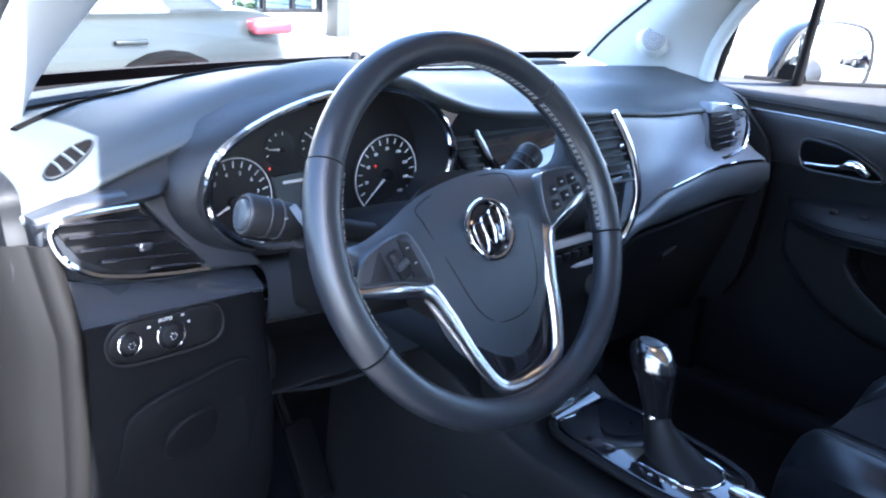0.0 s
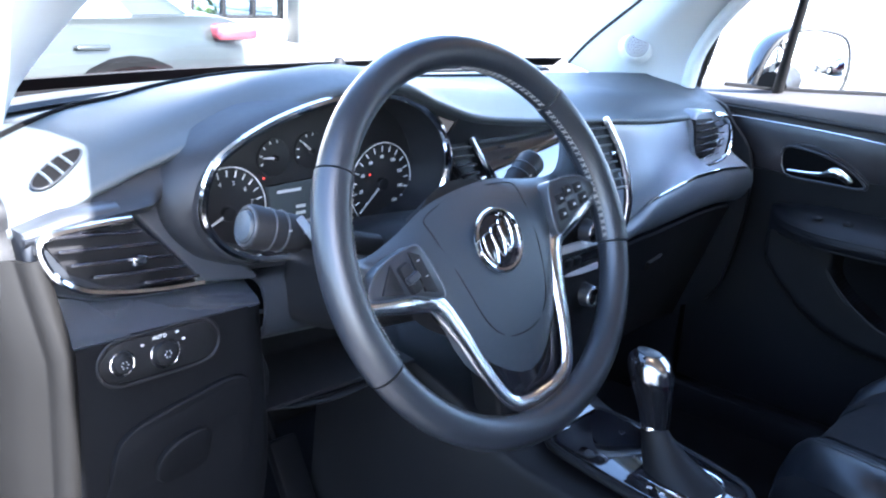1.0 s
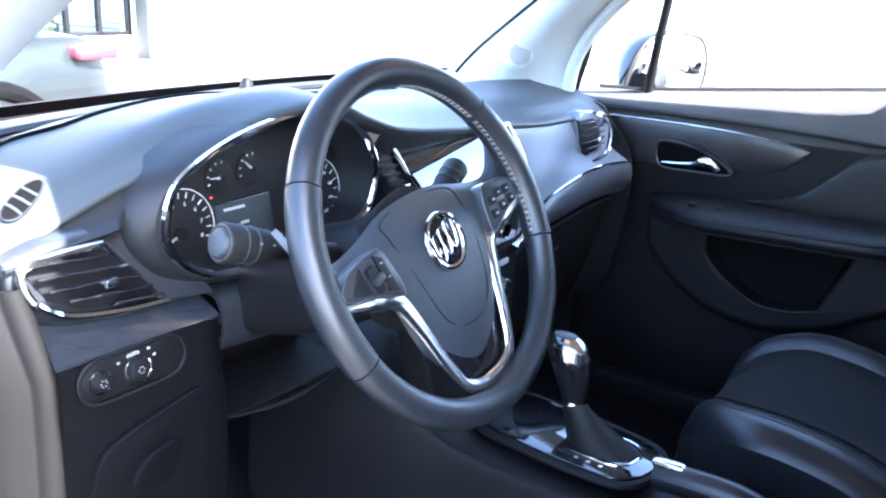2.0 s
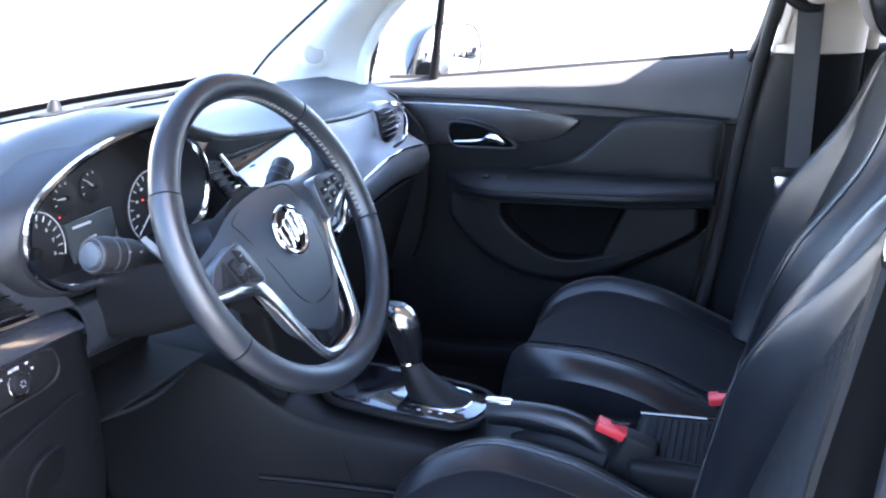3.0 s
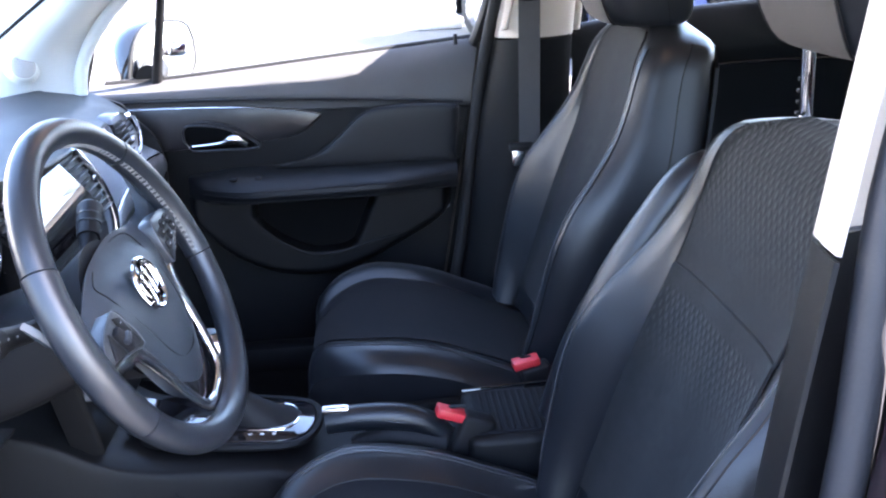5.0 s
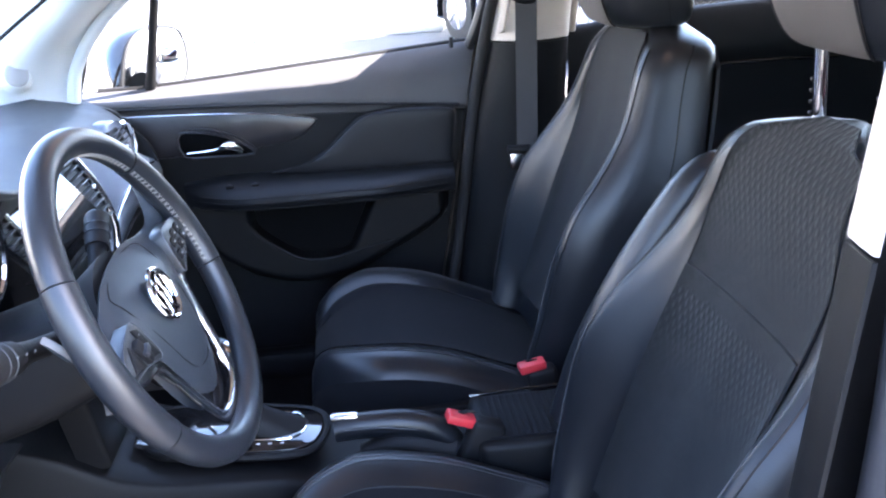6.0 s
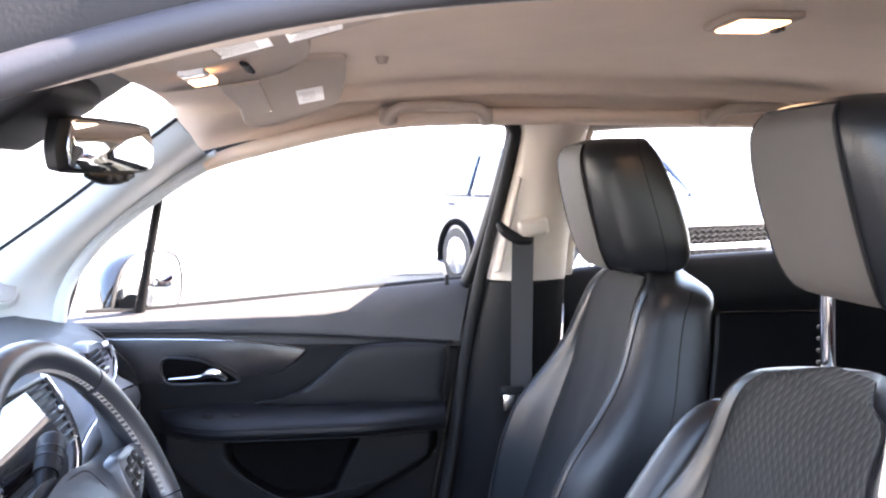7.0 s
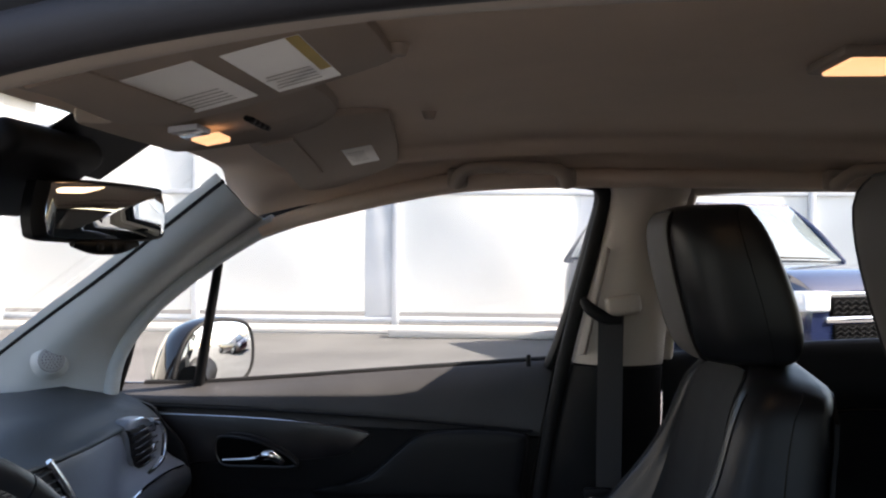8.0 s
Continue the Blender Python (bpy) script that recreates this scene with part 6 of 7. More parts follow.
for y in (0.070, 0.018):
    part("window_switch", block(0.640, y, 0.8445, 0.012, 0.016, 0.007, 0.003), BLACK_AND_SHADE, arm)
    part("symbol", block(0.640, y, 0.8483, 0.002, 0.004, 0.0006, 0), DIM_INK, arm)
# lower moulding: one bulging shell with a deep map pocket, bounded below by a fine bright edge
mould_low = knots((-0.392, -0.34, -0.238, -0.212, -0.159, -0.095, -0.033, 0.016, 0.074, 0.129, 0.185), (0.742, 0.700, 0.645, 0.631, 0.610, 0.598, 0.601, 0.613, 0.641, 0.686, 0.760))
pocket_lip = knots((-0.300, -0.265, -0.201, -0.138, -0.075, -0.039, 0.006, 0.030, 0.052, 0.075), (0.700, 0.692, 0.677, 0.661, 0.659, 0.674, 0.706, 0.730, 0.757, 0.790))
smooth = lambda v: v * v * (3 - 2 * v)
clamp = lambda v: max(0.0, min(1.0, v))


def mould(y, z):
    """How far the lower door moulding stands out from the panel behind it."""
    low = mould_low(y)
    up = clamp((z - low) / 0.030)
    rear = clamp((y + 0.396) / 0.03) * clamp((0.188 - y) / 0.03)
    out = 0.058 * math.sqrt(max(0.0, 1 - (1 - up) ** 2)) * smooth(rear)
    lip = pocket_lip(y)
    over = clamp((z - lip) / 0.010) * clamp((0.044 - y) / 0.020) * clamp((y + 0.190 + 0.45 * (z - 0.70)) / 0.026)
    return out - smooth(over) * 0.102 * smooth(rear)


ZS = np.linspace(0.585, 0.800, 66)
rows = [[Vector((0.724 - mould(y, z), y, z)) for z in ZS] for y in np.linspace(0.195, -0.398, 120)]
shell = part("map_pocket", loft(rows), PLASTIC, door, "moulded black map pocket")
shell.data.set_sharp_from_angle(angle=radians(80))
part("pocket_edge", tube([(0.720, y, mould_low(y) - 0.001) for y in np.linspace(0.180, -0.385, 24)], 0.0014, 6, n_path=70), STEEL, door, "fine grey edge line")
# Dark sheet before the door panel, the pocket's shade put into its colour
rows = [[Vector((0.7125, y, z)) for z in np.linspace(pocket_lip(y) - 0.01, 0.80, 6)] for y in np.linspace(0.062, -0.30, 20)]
part("pocket_shade", thicken(loft(rows), -0.003), POCKET_SHADE, door, "dark sheet for the shade inside the map pocket")
part("pocket_roll", tube([(0.664, y, pocket_lip(y) + 0.002) for y in np.linspace(0.050, -0.275, 16)], [0.001, 0.0045, 0.005, 0.0045, 0.001], 8, n_path=50), PLASTIC, door, "rounded pocket lip")
part("bowl_hood", tube([(0.6905, y, z) for y, z in ((0.150, 0.958), (0.115, 0.957), (0.078, 0.947), (0.042, 0.930), (0.014, 0.908), (0.020, 0.894))], [0.001, 0.004, 0.0055, 0.0055, 0.004, 0.001], 8, n_path=40, flat=0.6), SWOOSH, door)
# window frame, quarter post, glass
part("window_frame", tube([Vector((0.745, 0.392, 1.035)), Vector((0.728, 0.388, 1.10)), Vector((0.712, 0.362, 1.152)), Vector((0.694, 0.305, 1.205)), Vector((0.668, 0.16, 1.297)), Vector((0.65, 0.0, 1.368)), Vector((0.642, -0.17, 1.408)), Vector((0.64, -0.32, 1.424)), Vector((0.64, -0.48, 1.428)), Vector((0.643, -0.535, 1.41)), Vector((0.66, -0.52, 1.32)), Vector((0.712, -0.48, 1.16)), Vector((0.745, -0.455, 1.085))], 0.014, 10, n_path=70, flat=1.3), BLACK_AND_SHADE, door, "black window frame")
part("quarter_post", tube([(0.752, 0.222, 1.035), (0.722, 0.200, 1.12), (0.675, 0.160, 1.275)], [0.0115, 0.010, 0.0085], 10, n_path=14, flat=0.8), BLACK_AND_SHADE, door, "black quarter window post")
pane = part("window_pane", loft([[Vector((0.764 - 0.34 * (z - 1.04), y, z)) for z in np.linspace(1.04, min(1.42, 1.42 - 0.9 * max(0, y - 0.02) ** 1.15), 6)] for y in np.linspace(0.33, -0.50, 16)]), PANE, door)
pane.visible_shadow = False
part("door_skin", thicken(loft([[Vector((0.782 + 0.02 * math.sin((z - 0.3) * 3.6), y, z)) for z in np.linspace(0.3, 1.035, 10)] for y in np.linspace(0.5, -0.52, 10)]), 0.004), MAROON, door, "maroon outer skin")

# wing mirror outside the quarter window
mir = thing("wing_mirror", 0.88, 0.20, 0.98, "dark glossy door mirror with black-edged glass", "wing mirror")
face_n = Vector((-0.50, -0.85, 0.02)).normalized()
fx = face_n.cross(Vector((0, 0, 1))).normalized() * -1
mc = Vector((0.90, 0.235, 1.085))
prof = [(-0.115, -0.075), (-0.10, 0.00), (-0.065, 0.048), (-0.01, 0.066), (0.06, 0.062), (0.095, 0.045), (0.108, 0.0), (0.10, -0.05), (0.06, -0.075), (-0.05, -0.085)]
rows = []
for d, f in ((0.0, 1.0), (-0.012, 1.06), (-0.04, 1.05), (-0.075, 0.92), (-0.10, 0.68), (-0.112, 0.35)):
    rows.append(spline([mc + fx * (a * f) + Vector((0, 0, b * f)) + face_n * d for a, b in prof], 44, True))
part("housing", loft(rows, across=True, caps=True), PIANO, mir)
part("mirror_glass", slab([mc + fx * (a * 0.92) + Vector((0, 0, b * 0.92)) + face_n * 0.001 for a, b in prof], face_n, 0.003, 0.001, n=44), MIRROR, mir, "mirror glass")
part("glass_rim", tube([mc + fx * (a * 0.97) + Vector((0, 0, b * 0.97)) for a, b in prof], 0.005, 8, n_path=60, closed=True, up=face_n), BLACK_AND_SHADE, mir)
part("mount", tube([(0.755, 0.235, 1.045), (0.79, 0.235, 1.05), (0.83, 0.24, 1.055)], [0.03, 0.024, 0.03], 12, n_path=10), BLACK_AND_SHADE, mir)

# ---- rear passenger door ----
rd = thing("rear_car_door", 0.72, -1.0, 0.45, "dark rear passenger door panel", "car door")
rbelt = knots((-1.7, -1.2, -0.9, -0.62), (1.17, 1.15, 1.135, 1.108))
rows = [spline([Vector((0.74, y, rbelt(y))), Vector((0.715, y, rbelt(y) - 0.004)), Vector((0.69, y, rbelt(y) - 0.08)), Vector((0.70, y, rbelt(y) - 0.14)), Vector((0.70, y, 0.85)), Vector((0.66, y, 0.82)), Vector((0.69, y, 0.76)), Vector((0.69, y, 0.45))], 28) for y in np.linspace(-0.655, -1.7, 16)]
part("door_panel", thicken(loft(rows), 0.006), PLASTIC, rd)
part("sculpted_line", tube([(0.69, -0.70, 0.90), (0.688, -0.85, 0.99), (0.688, -0.98, 1.02), (0.69, -1.25, 1.02)], 0.004, 8, n_path=30), PIANO, rd)
part("window_frame", tube([(0.70, -0.66, 1.11), (0.665, -0.668, 1.25), (0.64, -0.685, 1.39), (0.635, -0.73, 1.415), (0.64, -1.0, 1.42), (0.645, -1.3, 1.405), (0.66, -1.55, 1.36)], 0.013, 10, n_path=50), BEIGE, rd, "pale window surround")
rp = part("window_pane", loft([[Vector((0.74 - 0.28 * (z - 1.11), y, z)) for z in (1.10, 1.25, 1.41)] for y in (-0.66, -1.1, -1.6)]), PANE, rd)
rp.visible_shadow = False
solo("c_pillar", thicken(loft([[Vector((0.70 - 0.3 * max(0, z - 1.1), y - (1.43 - z) * 0.5, z)) for z in np.linspace(1.19, 1.43, 8)] for y in (-1.45, -1.65, -1.98)]), 0.03), TRIM, "pale rear pillar trim", "pillar trim", kind="structure")
solo("c_pillar", thicken(loft([[Vector((-0.70 + 0.3 * max(0, z - 1.1), y - (1.43 - z) * 0.5, z)) for z in np.linspace(1.19, 1.43, 8)] for y in (-1.45, -1.65, -1.98)]), 0.03), TRIM, "pale rear pillar trim", "pillar trim", kind="structure")

# ---- passenger's seat belt ----
belt = thing("seat_belt", 0.615, -0.53, 0.5, "grey webbing seat belt hanging from the middle pillar", "seat belt")
part("webbing", loft([[Vector((x, y, z)) for y in (-0.524, -0.545, -0.567)] for x, z in ((0.578, 1.20), (0.586, 1.10), (0.592, 0.95), (0.598, 0.80), (0.60, 0.60))]), BELT, belt, "grey woven webbing")
part("guide_loop", tube([(0.583, -0.498, 1.222), (0.577, -0.51, 1.205), (0.573, -0.535, 1.190), (0.575, -0.562, 1.186)], [0.006, 0.011, 0.011, 0.006], 10, n_path=14), BLACK_AND_SHADE, belt, "black belt guide")
part("anchor_cover", block(0.575, -0.565, 1.212, 0.02, 0.06, 0.035, 0.009, 3, pose(0, 0, 0, -8, 0, 0)), BEIGE, belt, "pale anchor cover")
part("tongue", block(0.592, -0.522, 0.865, 0.006, 0.028, 0.036, 0.003), SATIN, belt, "steel belt tongue")
part("tongue_grip", block(0.590, -0.527, 0.889, 0.014, 0.05, 0.018, 0.005), BLACK_AND_SHADE, belt)

# ---- overhead things ----
def grab(y0, y1, x, z, where):
    g = thing("grab_handle", x, (y0 + y1) / 2, z - 0.05, f"beige fold-down grab handle above the {where} door", "grab handle", "grab handles")
    part("handle", tube([(x + 0.012, y0, z - 0.020), (x - 0.008, y0, z - 0.022), (x - 0.024, y0 - 0.006, z - 0.012), (x - 0.034, y0 - 0.026, z - 0.002), (x - 0.036, (y0 + y1) / 2, z + 0.001), (x - 0.034, y1 + 0.026, z - 0.002), (x - 0.024, y1 + 0.006, z - 0.012), (x - 0.008, y1, z - 0.022), (x + 0.012, y1, z - 0.020)], [0.012, 0.012, 0.011, 0.010, 0.010, 0.010, 0.011, 0.012, 0.012], 12, n_path=48), VISOR, g)
    for y in (y0, y1):
        part("hinge_cover", block(x + 0.012, y, z - 0.014, 0.024, 0.034, 0.034, 0.008, 3), VISOR, g)


grab(-0.285, -0.465, 0.535, 1.438, "front")
grab(-0.90, -1.08, 0.53, 1.436, "rear")

oc = thing("overhead_console", 0.0, -0.03, 1.40, "beige overhead console with lit map lamps", "overhead console")
part("console_shell", slab([(-0.11, 0.055, 1.440), (0.11, 0.055, 1.440), (0.125, 0.02, 1.438), (0.12, -0.10, 1.456), (0.10, -0.16, 1.480), (-0.10, -0.16, 1.480), (-0.12, -0.10, 1.456), (-0.125, 0.02, 1.438)], (0, 0.1, -1), 0.014, 0.006, n=60), VISOR, oc)
for x in (-0.05, 0.02):
    part("map_lamp", slab([(x - 0.026, -0.02, 1.428), (x + 0.026, -0.02, 1.428), (x + 0.022, -0.048, 1.432), (x - 0.022, -0.048, 1.432)], (0, 0.14, -1), 0.006, 0.001), LAMP if x > 0 else CLEAR_LENS, oc, "lit map lamp" if x > 0 else "unlit map lamp")
for i in range(4):
    part("switch", block(-0.03 + 0.02 * i, -0.09, 1.4415, 0.014, 0.012, 0.006, 0.002, 1, pose(0, 0, 0, 15, 0, 0)), BLACK_AND_SHADE, oc)


def visor(s, where):
    v = thing("sun_visor", s * 0.32, -0.06, 1.40, f"beige sun visor with white labels, {where} side", "sun visor", "sun visors")
    z = lambda y, x=0.3: (1.409 - y * 0.27 - 0.03 * (x - 0.3)) if s < 0 else (1.424 - y * 0.20 - 0.12 * (x - 0.3))
    b = -0.045 if s < 0 else 0.0
    pts = [(0.15, -0.036), (0.36, -0.034), (0.49, -0.028), (0.525, -0.045), (0.53, -0.09), (0.475, -0.165 + b), (0.43, -0.195 + b), (0.22, -0.208 + b), (0.15, -0.19 + b)]
    part("panel", slab([(s * x, y, z(y, x) + 0.006) for x, y in pts], (0, -0.27, -1), 0.012, 0.005, n=60), VISOR, v)
    part("mirror_lid", slab([(s * x, y, z(y, x) - 0.005) for x, y in ((0.19, -0.045), (0.40, -0.045), (0.40, -0.085), (0.19, -0.085))], (0, -0.27, -1), 0.004, 0.002), VISOR, v)
    for (x0, x1, y0, y1), mat in zip(((0.172, 0.348, -0.080, -0.136), (0.162, 0.340, -0.152, -0.208)) if s < 0 else ((0.30, 0.40, -0.130, -0.172),), (LABEL, LABEL)):
        lab = part("label", slab([(s * x, y, z(y, x) - 0.0055) for x, y in ((x0, y0), (x1, y0), (x1, y1), (x0, y1))], (0, -0.27, -1), 0.0012, 0.0003), mat, v, "white printed label")
        if s < 0 and y0 < -0.1:
            part("label_stripe", slab([(s * x, y, z(y, x) - 0.007) for x, y in ((x1, y1 + 0.009), (x0 + 0.05, y1 + 0.009), (x0 + 0.05, y1), (x1, y1))], (0, -0.27, -1), 0.0006, 0.0002), YELLOW, lab, "yellow stripe")
        for i in range(5):
            xa = x0 + 0.020 + 0.013 * i
            ya = y0 - 0.004 - 0.006 * ((i * 7) % 3) / 2
            part("text_bar", slab([(s * x, y, z(y, x) - 0.0072) for x, y in ((xa, ya), (xa + 0.0018, ya), (xa + 0.0018, y1 + 0.013), (xa, y1 + 0.013))], (0, -0.27, -1), 0.0004, 0.0001), FAINT_INK, lab)
    part("hook", drum((s * 0.186, -0.262, z(-0.25) + 0.008), (0, 0, -1), 0.010, 0.010, 0.007), VISOR, v)


visor(1, "passenger")
visor(-1, "driver")

rvm = thing("rear_view_mirror", 0.0, 0.09, 1.30, "black-framed rear-view mirror on the windscreen", "mirror")
rn = Vector((-0.30, -0.953, -0.02)).normalized()
rx = rn.cross(Vector((0, 0, 1))).normalized() * -1
rc = Vector((0.004, 0.075, 1.346))
mp = [(-0.098, -0.018), (-0.093, 0.020), (-0.072, 0.030), (0.072, 0.030), (0.093, 0.020), (0.098, -0.014), (0.074, -0.030), (-0.074, -0.032)]
rows = [spline([rc + rx * (a * f) + Vector((0, 0, b * f)) + rn * d for a, b in mp], 48, True) for d, f in ((0.0, 0.97), (-0.006, 1.05), (-0.02, 1.04), (-0.035, 0.85), (-0.042, 0.5))]
part("housing", loft(rows, across=True, caps=True), PLASTIC, rvm)
part("mirror_glass", slab([rc + rx * (a * 0.93) + Vector((0, 0, b * 0.93)) + rn * 0.0005 for a, b in mp], rn, 0.002, 0.0006, n=48), MIRROR, rvm, "mirror glass")
part("button_bar", tube([rc + rx * a + Vector((0, 0, -0.035 - 0.004 * (1 - (a / 0.05) ** 2))) + rn * -0.004 for a in np.linspace(-0.05, 0.05, 9)], [0.004, 0.009, 0.009, 0.004], 10), PLASTIC, rvm, "black button bar")
for i in range(3):
    q = rc + rx * (-0.02 + 0.02 * i) + Vector((0, 0, -0.039)) + rn * 0.005
    part("push_button", drum(q, rn, 0.005, 0.003, n=12), BLACK_AND_SHADE, rvm)
part("arm", tube([rc + rn * -0.03, rc + Vector((0.0, 0.06, 0.03)), Vector((0.0, 0.17, 1.385))], [0.014, 0.012, 0.02], 10, n_path=12), BLACK_AND_SHADE, rvm)
part("sensor_cover", block(-0.06, 0.15, 1.385, 0.20, 0.13, 0.04, 0.018, 3, pose(0, 0, 0, -32, 0, 0)), BLACK_AND_SHADE, rvm, "dark sensor cover")

dome = thing("dome_lamp", -0.05, -0.712, 1.48, "lit rectangular dome lamp in the roof lining", "dome lamp")
part("bezel", block(-0.05, -0.712, 1.4965, 0.105, 0.088, 0.010, 0.004), VISOR, dome)
part("lens", block(-0.05, -0.712, 1.4915, 0.080, 0.064, 0.007, 0.003), LAMP, dome, "warm glowing lens")
part("switch", block(-0.05, -0.745, 1.488, 0.022, 0.012, 0.008, 0.002), BLACK_AND_SHADE, dome)
for name, x, y, z, e in (("dome_light", -0.05, -0.712, 1.478, 0.010), ("map_light", 0.02, -0.035, 1.40, 0.012)):
    la = new(name, bpy.data.lights.new(name, "AREA"))
    la.data.energy, la.data.size, la.data.color = e, 0.06, (1.0, 0.72, 0.45)
    la.matrix_world = Matrix.Translation((x, y, z))

# pedals
for name, x, w, h in (("brake_pedal", -0.33, 0.09, 0.06), ("accelerator_pedal", -0.20, 0.05, 0.12)):
    p = thing(name, x, 0.5, 0.38, "black rubber-faced car pedal", "pedal")
    part("pad", block(x, 0.46, 0.50, w, 0.02, h, 0.006, 2, pose(0, 0, 0, -30, 0, 0)), KNEE, p)
    part("arm", tube([(x, 0.475, 0.50), (x, 0.55, 0.62), (x, 0.56, 0.75)], 0.009, 8, n_path=8), KNEE, p)
solo("floor_mat", block(-0.38, 0.22, 0.389, 0.42, 0.5, 0.012, 0.004), CARPET, "black ribbed floor mat", "floor mat")


# ---- the lot outside ----
def car_body(name, label, paint, m, length, width, height, roof, hood, deck, belt, wheel_r, wheels, front_lamps, rear_lamps, suv):
    """A parked car: body loft, glasshouse, windows, wheels, lamps; it heads along its own +y."""
    c = thing(name, 0, 0, 0, label, "car", "parked cars", m=m)
    half_w = width / 2
    prof = knots([f * length for f in (-0.5, -0.47, -0.3, 0, 0.3, 0.46, 0.5)], deck)
    rows = []
    for y in np.linspace(-length / 2, length / 2, 41):
        e = abs(y) / (length / 2)
        w = half_w * (1 - 0.12 * max(0, e - 0.7) / 0.3) * (0.93 if e > 0.985 else 1)
        z = prof(y)
        rows.append(spline([Vector((-w + 0.08, y, 0.22)), Vector((-w, y, 0.34)), Vector((-w, y, min(z, belt) * 0.75)), Vector((-w + 0.04, y, z - 0.05)), Vector((-w + 0.12, y, z)), Vector((0, y, z + 0.02)),
                            Vector((w - 0.12, y, z)), Vector((w - 0.04, y, z - 0.05)), Vector((w, y, min(z, belt) * 0.75)), Vector((w, y, 0.34)), Vector((w - 0.08, y, 0.22))], 34))
    part("body", loft(rows, across=True, caps=True), paint, c, local=True)
    y0, y1, y2, y3 = roof
    rows = []
    for y in np.linspace(y0, y3, 30):
        up = min(1, max(0, (y - y0) / (y1 - y0)), max(0, (y3 - y) / (y3 - y2)))
        up = up ** 0.85
        zt = belt - 0.02 + (height - belt) * up
        w, wt = half_w - 0.09, half_w - 0.09 - 0.20 * up
        rows.append(spline([Vector((-w, y, belt - 0.06)), Vector((-wt - 0.01, y, zt - 0.06 * up)), Vector((-wt + 0.12, y, zt)), Vector((0, y, zt + 0.02)), Vector((wt - 0.12, y, zt)), Vector((wt + 0.01, y, zt - 0.06 * up)), Vector((w, y, belt - 0.06))], 26))
    part("glasshouse", loft(rows, across=False, caps=False), paint, c, "painted roof and pillars", local=True)
    for s in (-1, 1):
        for a, b in suv:
            up = 1.0
            za, zb = belt + 0.01, height - 0.10
            wa, wb = half_w - 0.085, half_w - 0.255
            part("side_window", slab([(s * wa, a[0], za), (s * wa, b[0], za), (s * (wb + 0.0), b[1], zb), (s * (wb + 0.0), a[1], zb)], (s, 0, 0.5), 0.012, 0.004), CAR_GLASS, c, "side window with sky reflection in its colour", local=True)
        for y, zt in ((y1 * 0.5 + y2 * 0.5 + 0.4, belt - 0.10), (y1 * 0.5 + y2 * 0.5 - 0.85, belt - 0.10)):
            part("door_handle", block(s * (half_w + 0.002), y, zt, 0.03, 0.17, 0.024, 0.01), paint, c, local=True)
        for y in wheels:
            wh = part("wheel", drum((s * (half_w - 0.20), y, wheel_r), (s, 0, 0), wheel_r, 0.21, wheel_r - 0.02, 36, 0.02), TYRE, c, "black tyre", local=True)
            part("rim", drum((s * (half_w - 0.02), y, wheel_r), (s, 0, 0), wheel_r * 0.66, 0.035, wheel_r * 0.62, 30, 0.008), SATIN, wh, "alloy rim", local=True)
            for k in range(5):
                a = 2 * math.pi * k / 5
                part("spoke", block(s * (half_w + 0.016), y + math.cos(a) * wheel_r * 0.33, wheel_r + math.sin(a) * wheel_r * 0.33, 0.02, wheel_r * 0.5, 0.06, 0.01, 1, Matrix.Rotation(a, 4, "X")), STEEL, wh, local=True)
            # Black tube takes the place of the shade inside the arch
            part("wheel_arch", tube([(s * (half_w + 0.0), y + math.cos(a) * (wheel_r + 0.05), wheel_r + math.sin(a) * (wheel_r + 0.05)) for a in np.linspace(-0.2, math.pi + 0.2, 15)], 0.045, 8), VOID, c, local=True)
        for x, y, z, w, h, mat in front_lamps + rear_lamps:
            part("lamp", block(s * x, y, z, w, 0.26, h, 0.03, 3), mat, c, "lamp cluster", local=True)
        part("door_mirror", block(s * (half_w + 0.10), y2 + 0.25, belt + 0.05, 0.20, 0.12, 0.15, 0.04, 3), paint, c, local=True)
    yw = (y2 + y3) / 2
    part("windscreen", slab([(-half_w + 0.19, y3 + 0.0, belt - 0.01), (half_w - 0.19, y3 + 0.0, belt - 0.01), (half_w - 0.36, y2 + 0.07, height - 0.03), (-half_w + 0.36, y2 + 0.07, height - 0.03)], (0, 0.6, 0.8), 0.05, 0.006), CAR_GLASS, c, "windscreen with sky reflection in its colour", local=True)
    for s in (-1, 1):
        part("screen_pillar", tube([(s * (half_w - 0.17), y3 + 0.03, belt + 0.01), (s * (half_w - 0.25), (y2 + y3) / 2 + 0.06, (belt + height) / 2 + 0.04), (s * (half_w - 0.33), y2 + 0.06, height - 0.01)], 0.032, 8, n_path=10), paint, c, local=True)
    part("roof_front", tube([(x, y2 + 0.05, height + 0.005) for x in (0.36 - half_w, 0, half_w - 0.36)], 0.035, 8, n_path=8), paint, c, local=True)
    part("rear_window", slab([(-half_w + 0.20, y0 + 0.05, belt + 0.03), (half_w - 0.20, y0 + 0.05, belt + 0.03), (half_w - 0.36, y1 - 0.05, height - 0.06), (-half_w + 0.36, y1 - 0.05, height - 0.06)], (0, -0.6, 0.8), 0.03, 0.006), CAR_GLASS, c, "rear window with sky reflection in its colour", local=True)
    return c


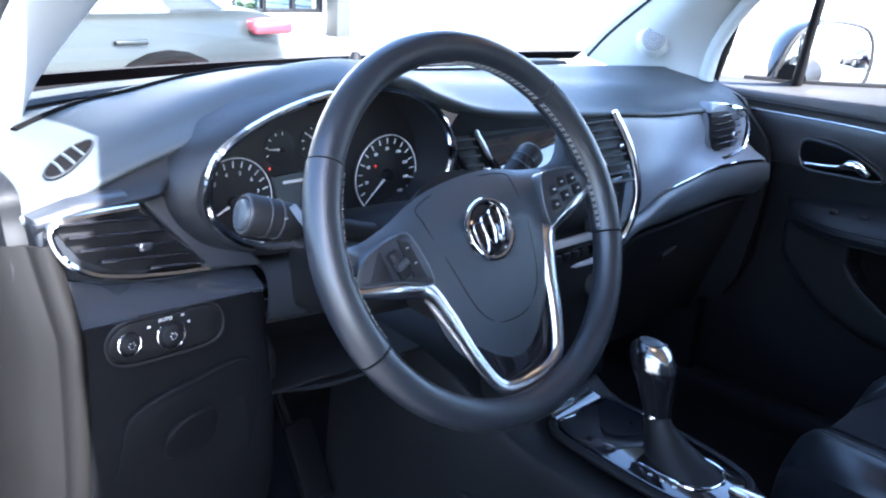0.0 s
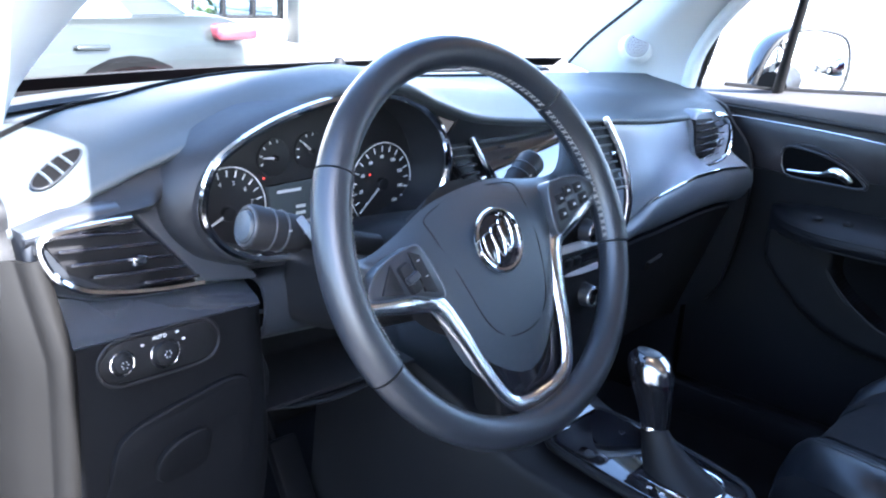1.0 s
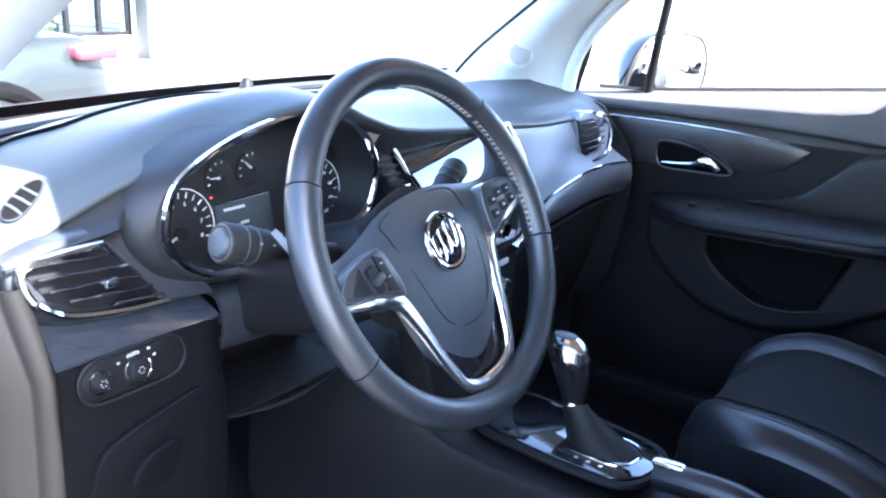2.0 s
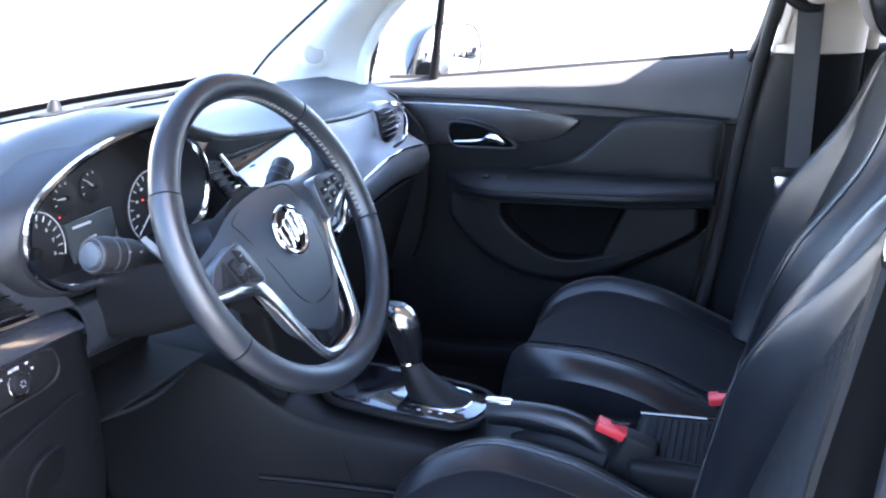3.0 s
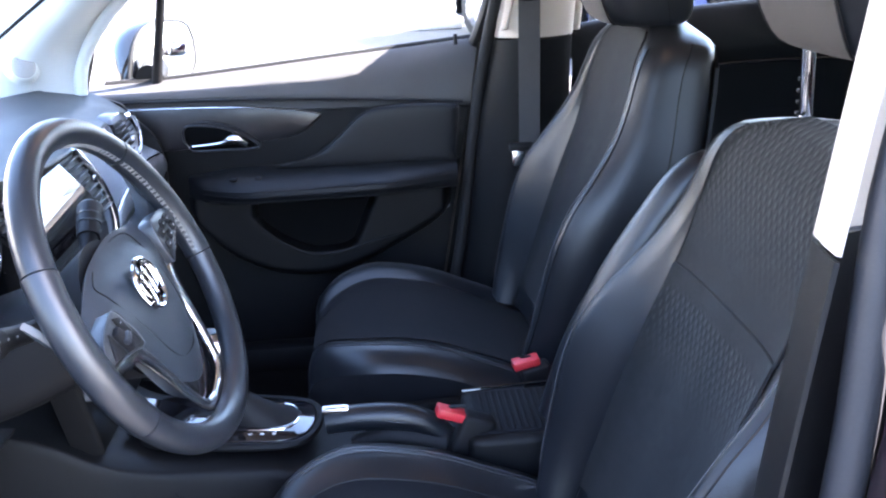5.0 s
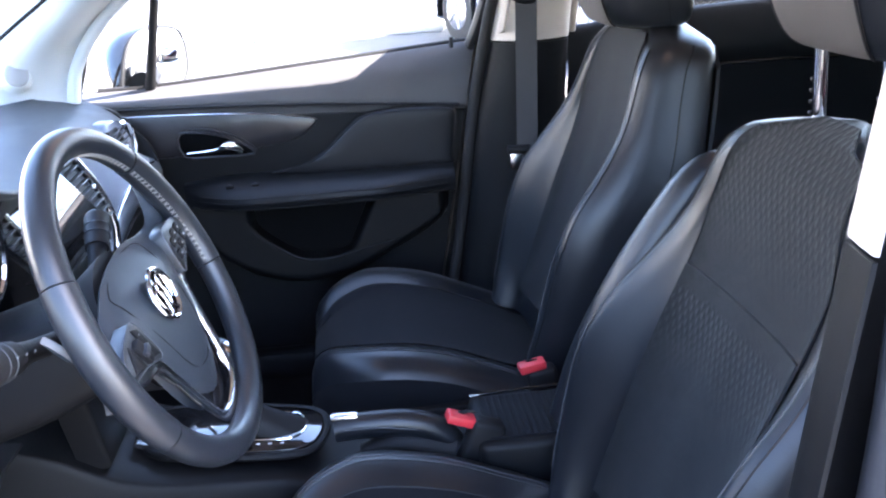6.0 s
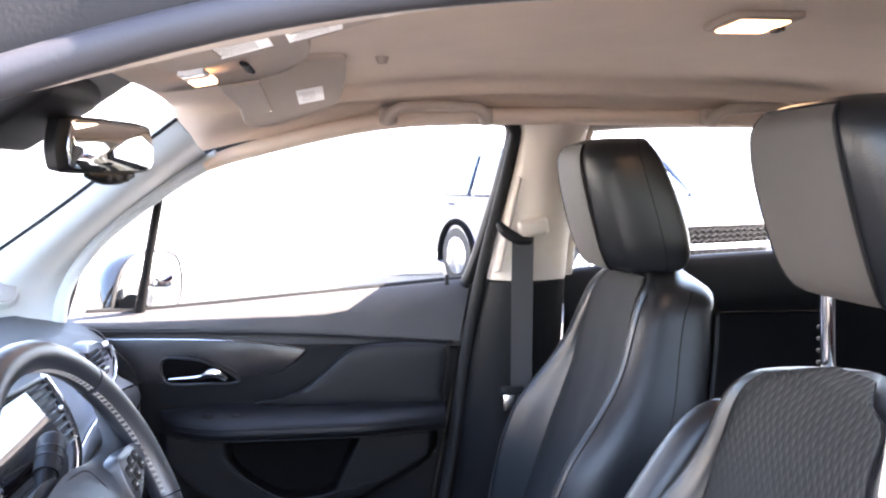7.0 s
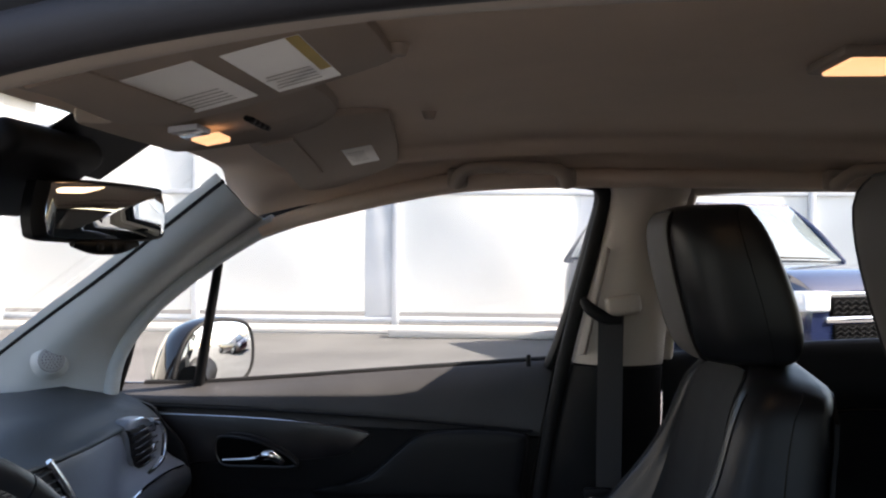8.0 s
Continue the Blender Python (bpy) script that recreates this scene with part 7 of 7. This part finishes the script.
# silver saloon ahead, parked across; its tail points to the passenger's side
car_body("parked_car", "silver four-door saloon parked across in front", SILVER_PAINT, pose(-0.02, 4.50, 0, 0, 0, 90), 4.3, 1.78, 1.41, (-1.80, -1.05, 0.45, 1.35), 0.9,
                 (0.79, 0.925, 0.935, 0.915, 0.89, 0.73, 0.60), 0.895, 0.33, (1.32, -1.34), [(0.66, 2.08, 0.62, 0.34, 0.15, CLEAR_LENS)], [(0.715, -1.98, 0.855, 0.32, 0.085, LENS_RED)],
                 [((-1.42, -1.10), (-1.00, -0.95)), ((-0.93, -0.90), (-0.10, -0.10)), ((-0.02, -0.02), (0.75, 0.35))])
# dark blue sport utility beyond the passenger's side
suv = car_body("parked_car", "dark blue sport utility vehicle by the fence", BLUE_PAINT, pose(9.27, -2.92, 0, 0, 0, 113), 4.5, 1.88, 1.74, (-2.15, -1.75, 0.3, 0.98), 1.05,
               (1.04, 1.10, 1.13, 1.14, 1.13, 1.07, 0.92), 1.14, 0.38, (1.34, -1.33), [(0.74, 2.16, 0.84, 0.30, 0.18, CLEAR_LENS)], [(0.70, -2.14, 1.00, 0.10, 0.26, LENS_RED)],
               [((-1.95, -1.72), (-1.2, -1.2)), ((-1.1, -1.1), (-0.25, -0.25)), ((-0.15, -0.15), (0.78, 0.36))])
for z, h, mat, w in ((0.90, 0.05, CHROME, 1.25), (0.79, 0.16, VOID, 1.15), (0.68, 0.06, CHROME, 1.25), (0.57, 0.14, VOID, 1.10), (0.42, 0.16, BLUE_PAINT, 1.7)):
    bar = part("grille_bar", block(0, 2.245, z, w, 0.06, h, 0.015), mat, suv, local=True)
    if mat is VOID:
        for k in range(3):
            zz = z - h * 0.30 + h * 0.30 * k
            part("mesh_strand", tube([(x, 2.280, zz + (0.014 if i % 2 else -0.014)) for i, x in enumerate(np.linspace(-w * 0.48, w * 0.48, 25))], 0.005, 5, n_path=49), BLACK_AND_SHADE, bar, local=True)
part("aerial", tube([(0.42, -0.1, 1.72), (0.42, -0.14, 1.84), (0.42, -0.22, 1.98)], [0.022, 0.008, 0.004], 8, n_path=10), BLACK_AND_SHADE, suv, "black roof aerial", local=True)
part("wiper", tube([(-0.55, 1.04, 1.19), (0.0, 1.02, 1.20), (0.5, 0.97, 1.215)], 0.012, 6), BLACK_AND_SHADE, suv, local=True)
# dark red hatchback some way behind the car
red = car_body("parked_car", "dark red hatchback parked behind", MAROON, pose(4.5, -9.0, 0, 0, 0, -8), 4.4, 1.8, 1.5, (-2.0, -1.5, 0.4, 1.3), 0.9,
               (0.85, 1.0, 1.0, 0.98, 0.94, 0.76, 0.62), 0.98, 0.33, (1.3, -1.3), [(0.68, 2.15, 0.68, 0.3, 0.16, CLEAR_LENS)], [(0.72, -2.12, 0.90, 0.26, 0.24, LENS_RED)],
               [((-1.5, -1.2), (-0.3, -0.3)), ((-0.22, -0.22), (0.7, 0.3))])

# white sheet fence with posts and a cap rail
fence = thing("fence", 12.7, 0, 0, "tall white sheet fence with steel posts and cap rail", "fence", kind="structure")
for i in range(12):
    y0 = 1.12 - 3.1 * 6 + 3.1 * i
    part("panel", block(12.7, y0 + 1.55, 1.72, 0.05, 3.04, 2.9, 0.01), FENCE, fence)
    part("post", block(12.64, y0, 1.6, 0.10, 0.10, 3.2, 0.01), FENCE_GREY, fence)
part("patch_sheet", block(12.655, 1.12 + 0.26, 1.5, 0.03, 0.42, 2.6, 0.01), FENCE_GREY, fence, "pale grey metal strip")
for z in (0.16, 2.10, 3.1):
    part("rail", block(12.66, 1.7, z, 0.06, 39.0, 0.08, 0.01), FENCE_GREY, fence)
solo("kerb", block(12.2, 1.7, 0.04, 0.5, 39.0, 0.10, 0.03), CONCRETE, "pale concrete kerb at the fence's foot", "kerb", kind="structure")
solo("wheel_stop", block(11.6, -0.2, 0.07, 0.3, 2.6, 0.14, 0.04), CONCRETE, "pale concrete wheel stop", "wheel stop")

# white workshop ahead with a grey post and an opening on a yard
shop = thing("building", 6.0, 12.0, 0, "white plastered workshop with grey post and steel window", "building")
part("wall", block(0.55, 12.0, 2.5, 12.7, 0.3, 5.0, 0.02), PLASTER, shop)
part("wall", block(17.3, 12.0, 2.5, 17.3, 0.3, 5.0, 0.02), PLASTER, shop)
part("wall", block(7.78, 12.0, 4.4, 1.76, 0.3, 1.2, 0.02), PLASTER, shop)
part("wall", block(7.78, 12.0, 0.18, 1.76, 0.3, 0.36, 0.02), PLASTER, shop)
win = part("window", block(7.78, 12.0, 2.08, 1.74, 0.03, 3.44, 0.005), PANE, shop, "clear window")
for x in (6.93, 7.5, 8.07, 8.62):
    part("window_bar", block(x, 11.9, 2.08, 0.07, 0.10, 3.44, 0.01), BLACK_AND_SHADE, win)
for z in (0.38, 1.5, 2.65, 3.78):
    part("window_bar", block(7.78, 11.9, z, 1.76, 0.10, 0.07, 0.01), BLACK_AND_SHADE, win)
part("post", block(8.72, 11.5, 2.4, 0.30, 0.30, 4.8, 0.02), POST_GREY, shop, "grey steel post")
part("roof", block(7.0, 14.0, 5.1, 30.8, 5.0, 0.2, 0.02), STEEL, shop)
tree = thing("tree", 8.0, 15.0, 0, "green leafy tree in the yard behind the window", "tree")
part("trunk", tube([(8.0, 15.0, 0), (8.05, 15.0, 1.4), (7.9, 15.05, 2.6), (8.0, 15.0, 3.6)], [0.14, 0.11, 0.07, 0.03], 10, n_path=14), BARK, tree)
for k in range(5):
    a = 2 * math.pi * k / 5
    part("limb", tube([(8.0, 15.0, 1.5 + 0.3 * k), (8.0 + 0.5 * math.cos(a), 15 + 0.5 * math.sin(a), 2.1 + 0.3 * k), (8.0 + 1.0 * math.cos(a), 15 + 1.0 * math.sin(a), 2.4 + 0.3 * k)], [0.05, 0.035, 0.012], 8, n_path=8), BARK, tree)
rnd = random.Random(4)
verts, faces = [], []
for k in range(2600):
    a, r, h = rnd.uniform(0, 6.28), 1.5 * math.sqrt(rnd.random()), rnd.uniform(-1, 1)
    c = Vector((8.0 + r * math.cos(a) * (1 - 0.3 * abs(h)), 15.0 + r * math.sin(a), 2.1 + 1.8 * h + 0.3 * math.sin(3 * a)))
    q = Euler((rnd.uniform(0, 6.28), rnd.uniform(0, 6.28), rnd.uniform(0, 6.28))).to_matrix()
    i = len(verts)
    verts += [c + q @ Vector(p) for p in ((-0.05, 0, 0), (0, 0.10, 0.01), (0.05, 0, 0), (0, -0.10, 0.01))]
    faces.append((i, i + 1, i + 2, i + 3))
me = bpy.data.meshes.new("crown")
me.from_pydata([v - Vector((8.0, 15.0, 0)) for v in verts], [], faces)
me.materials.append(LEAF)
crown_ob = new("crown", me)
crown_ob.parent = tree
tagged(crown_ob, kind="stuff")
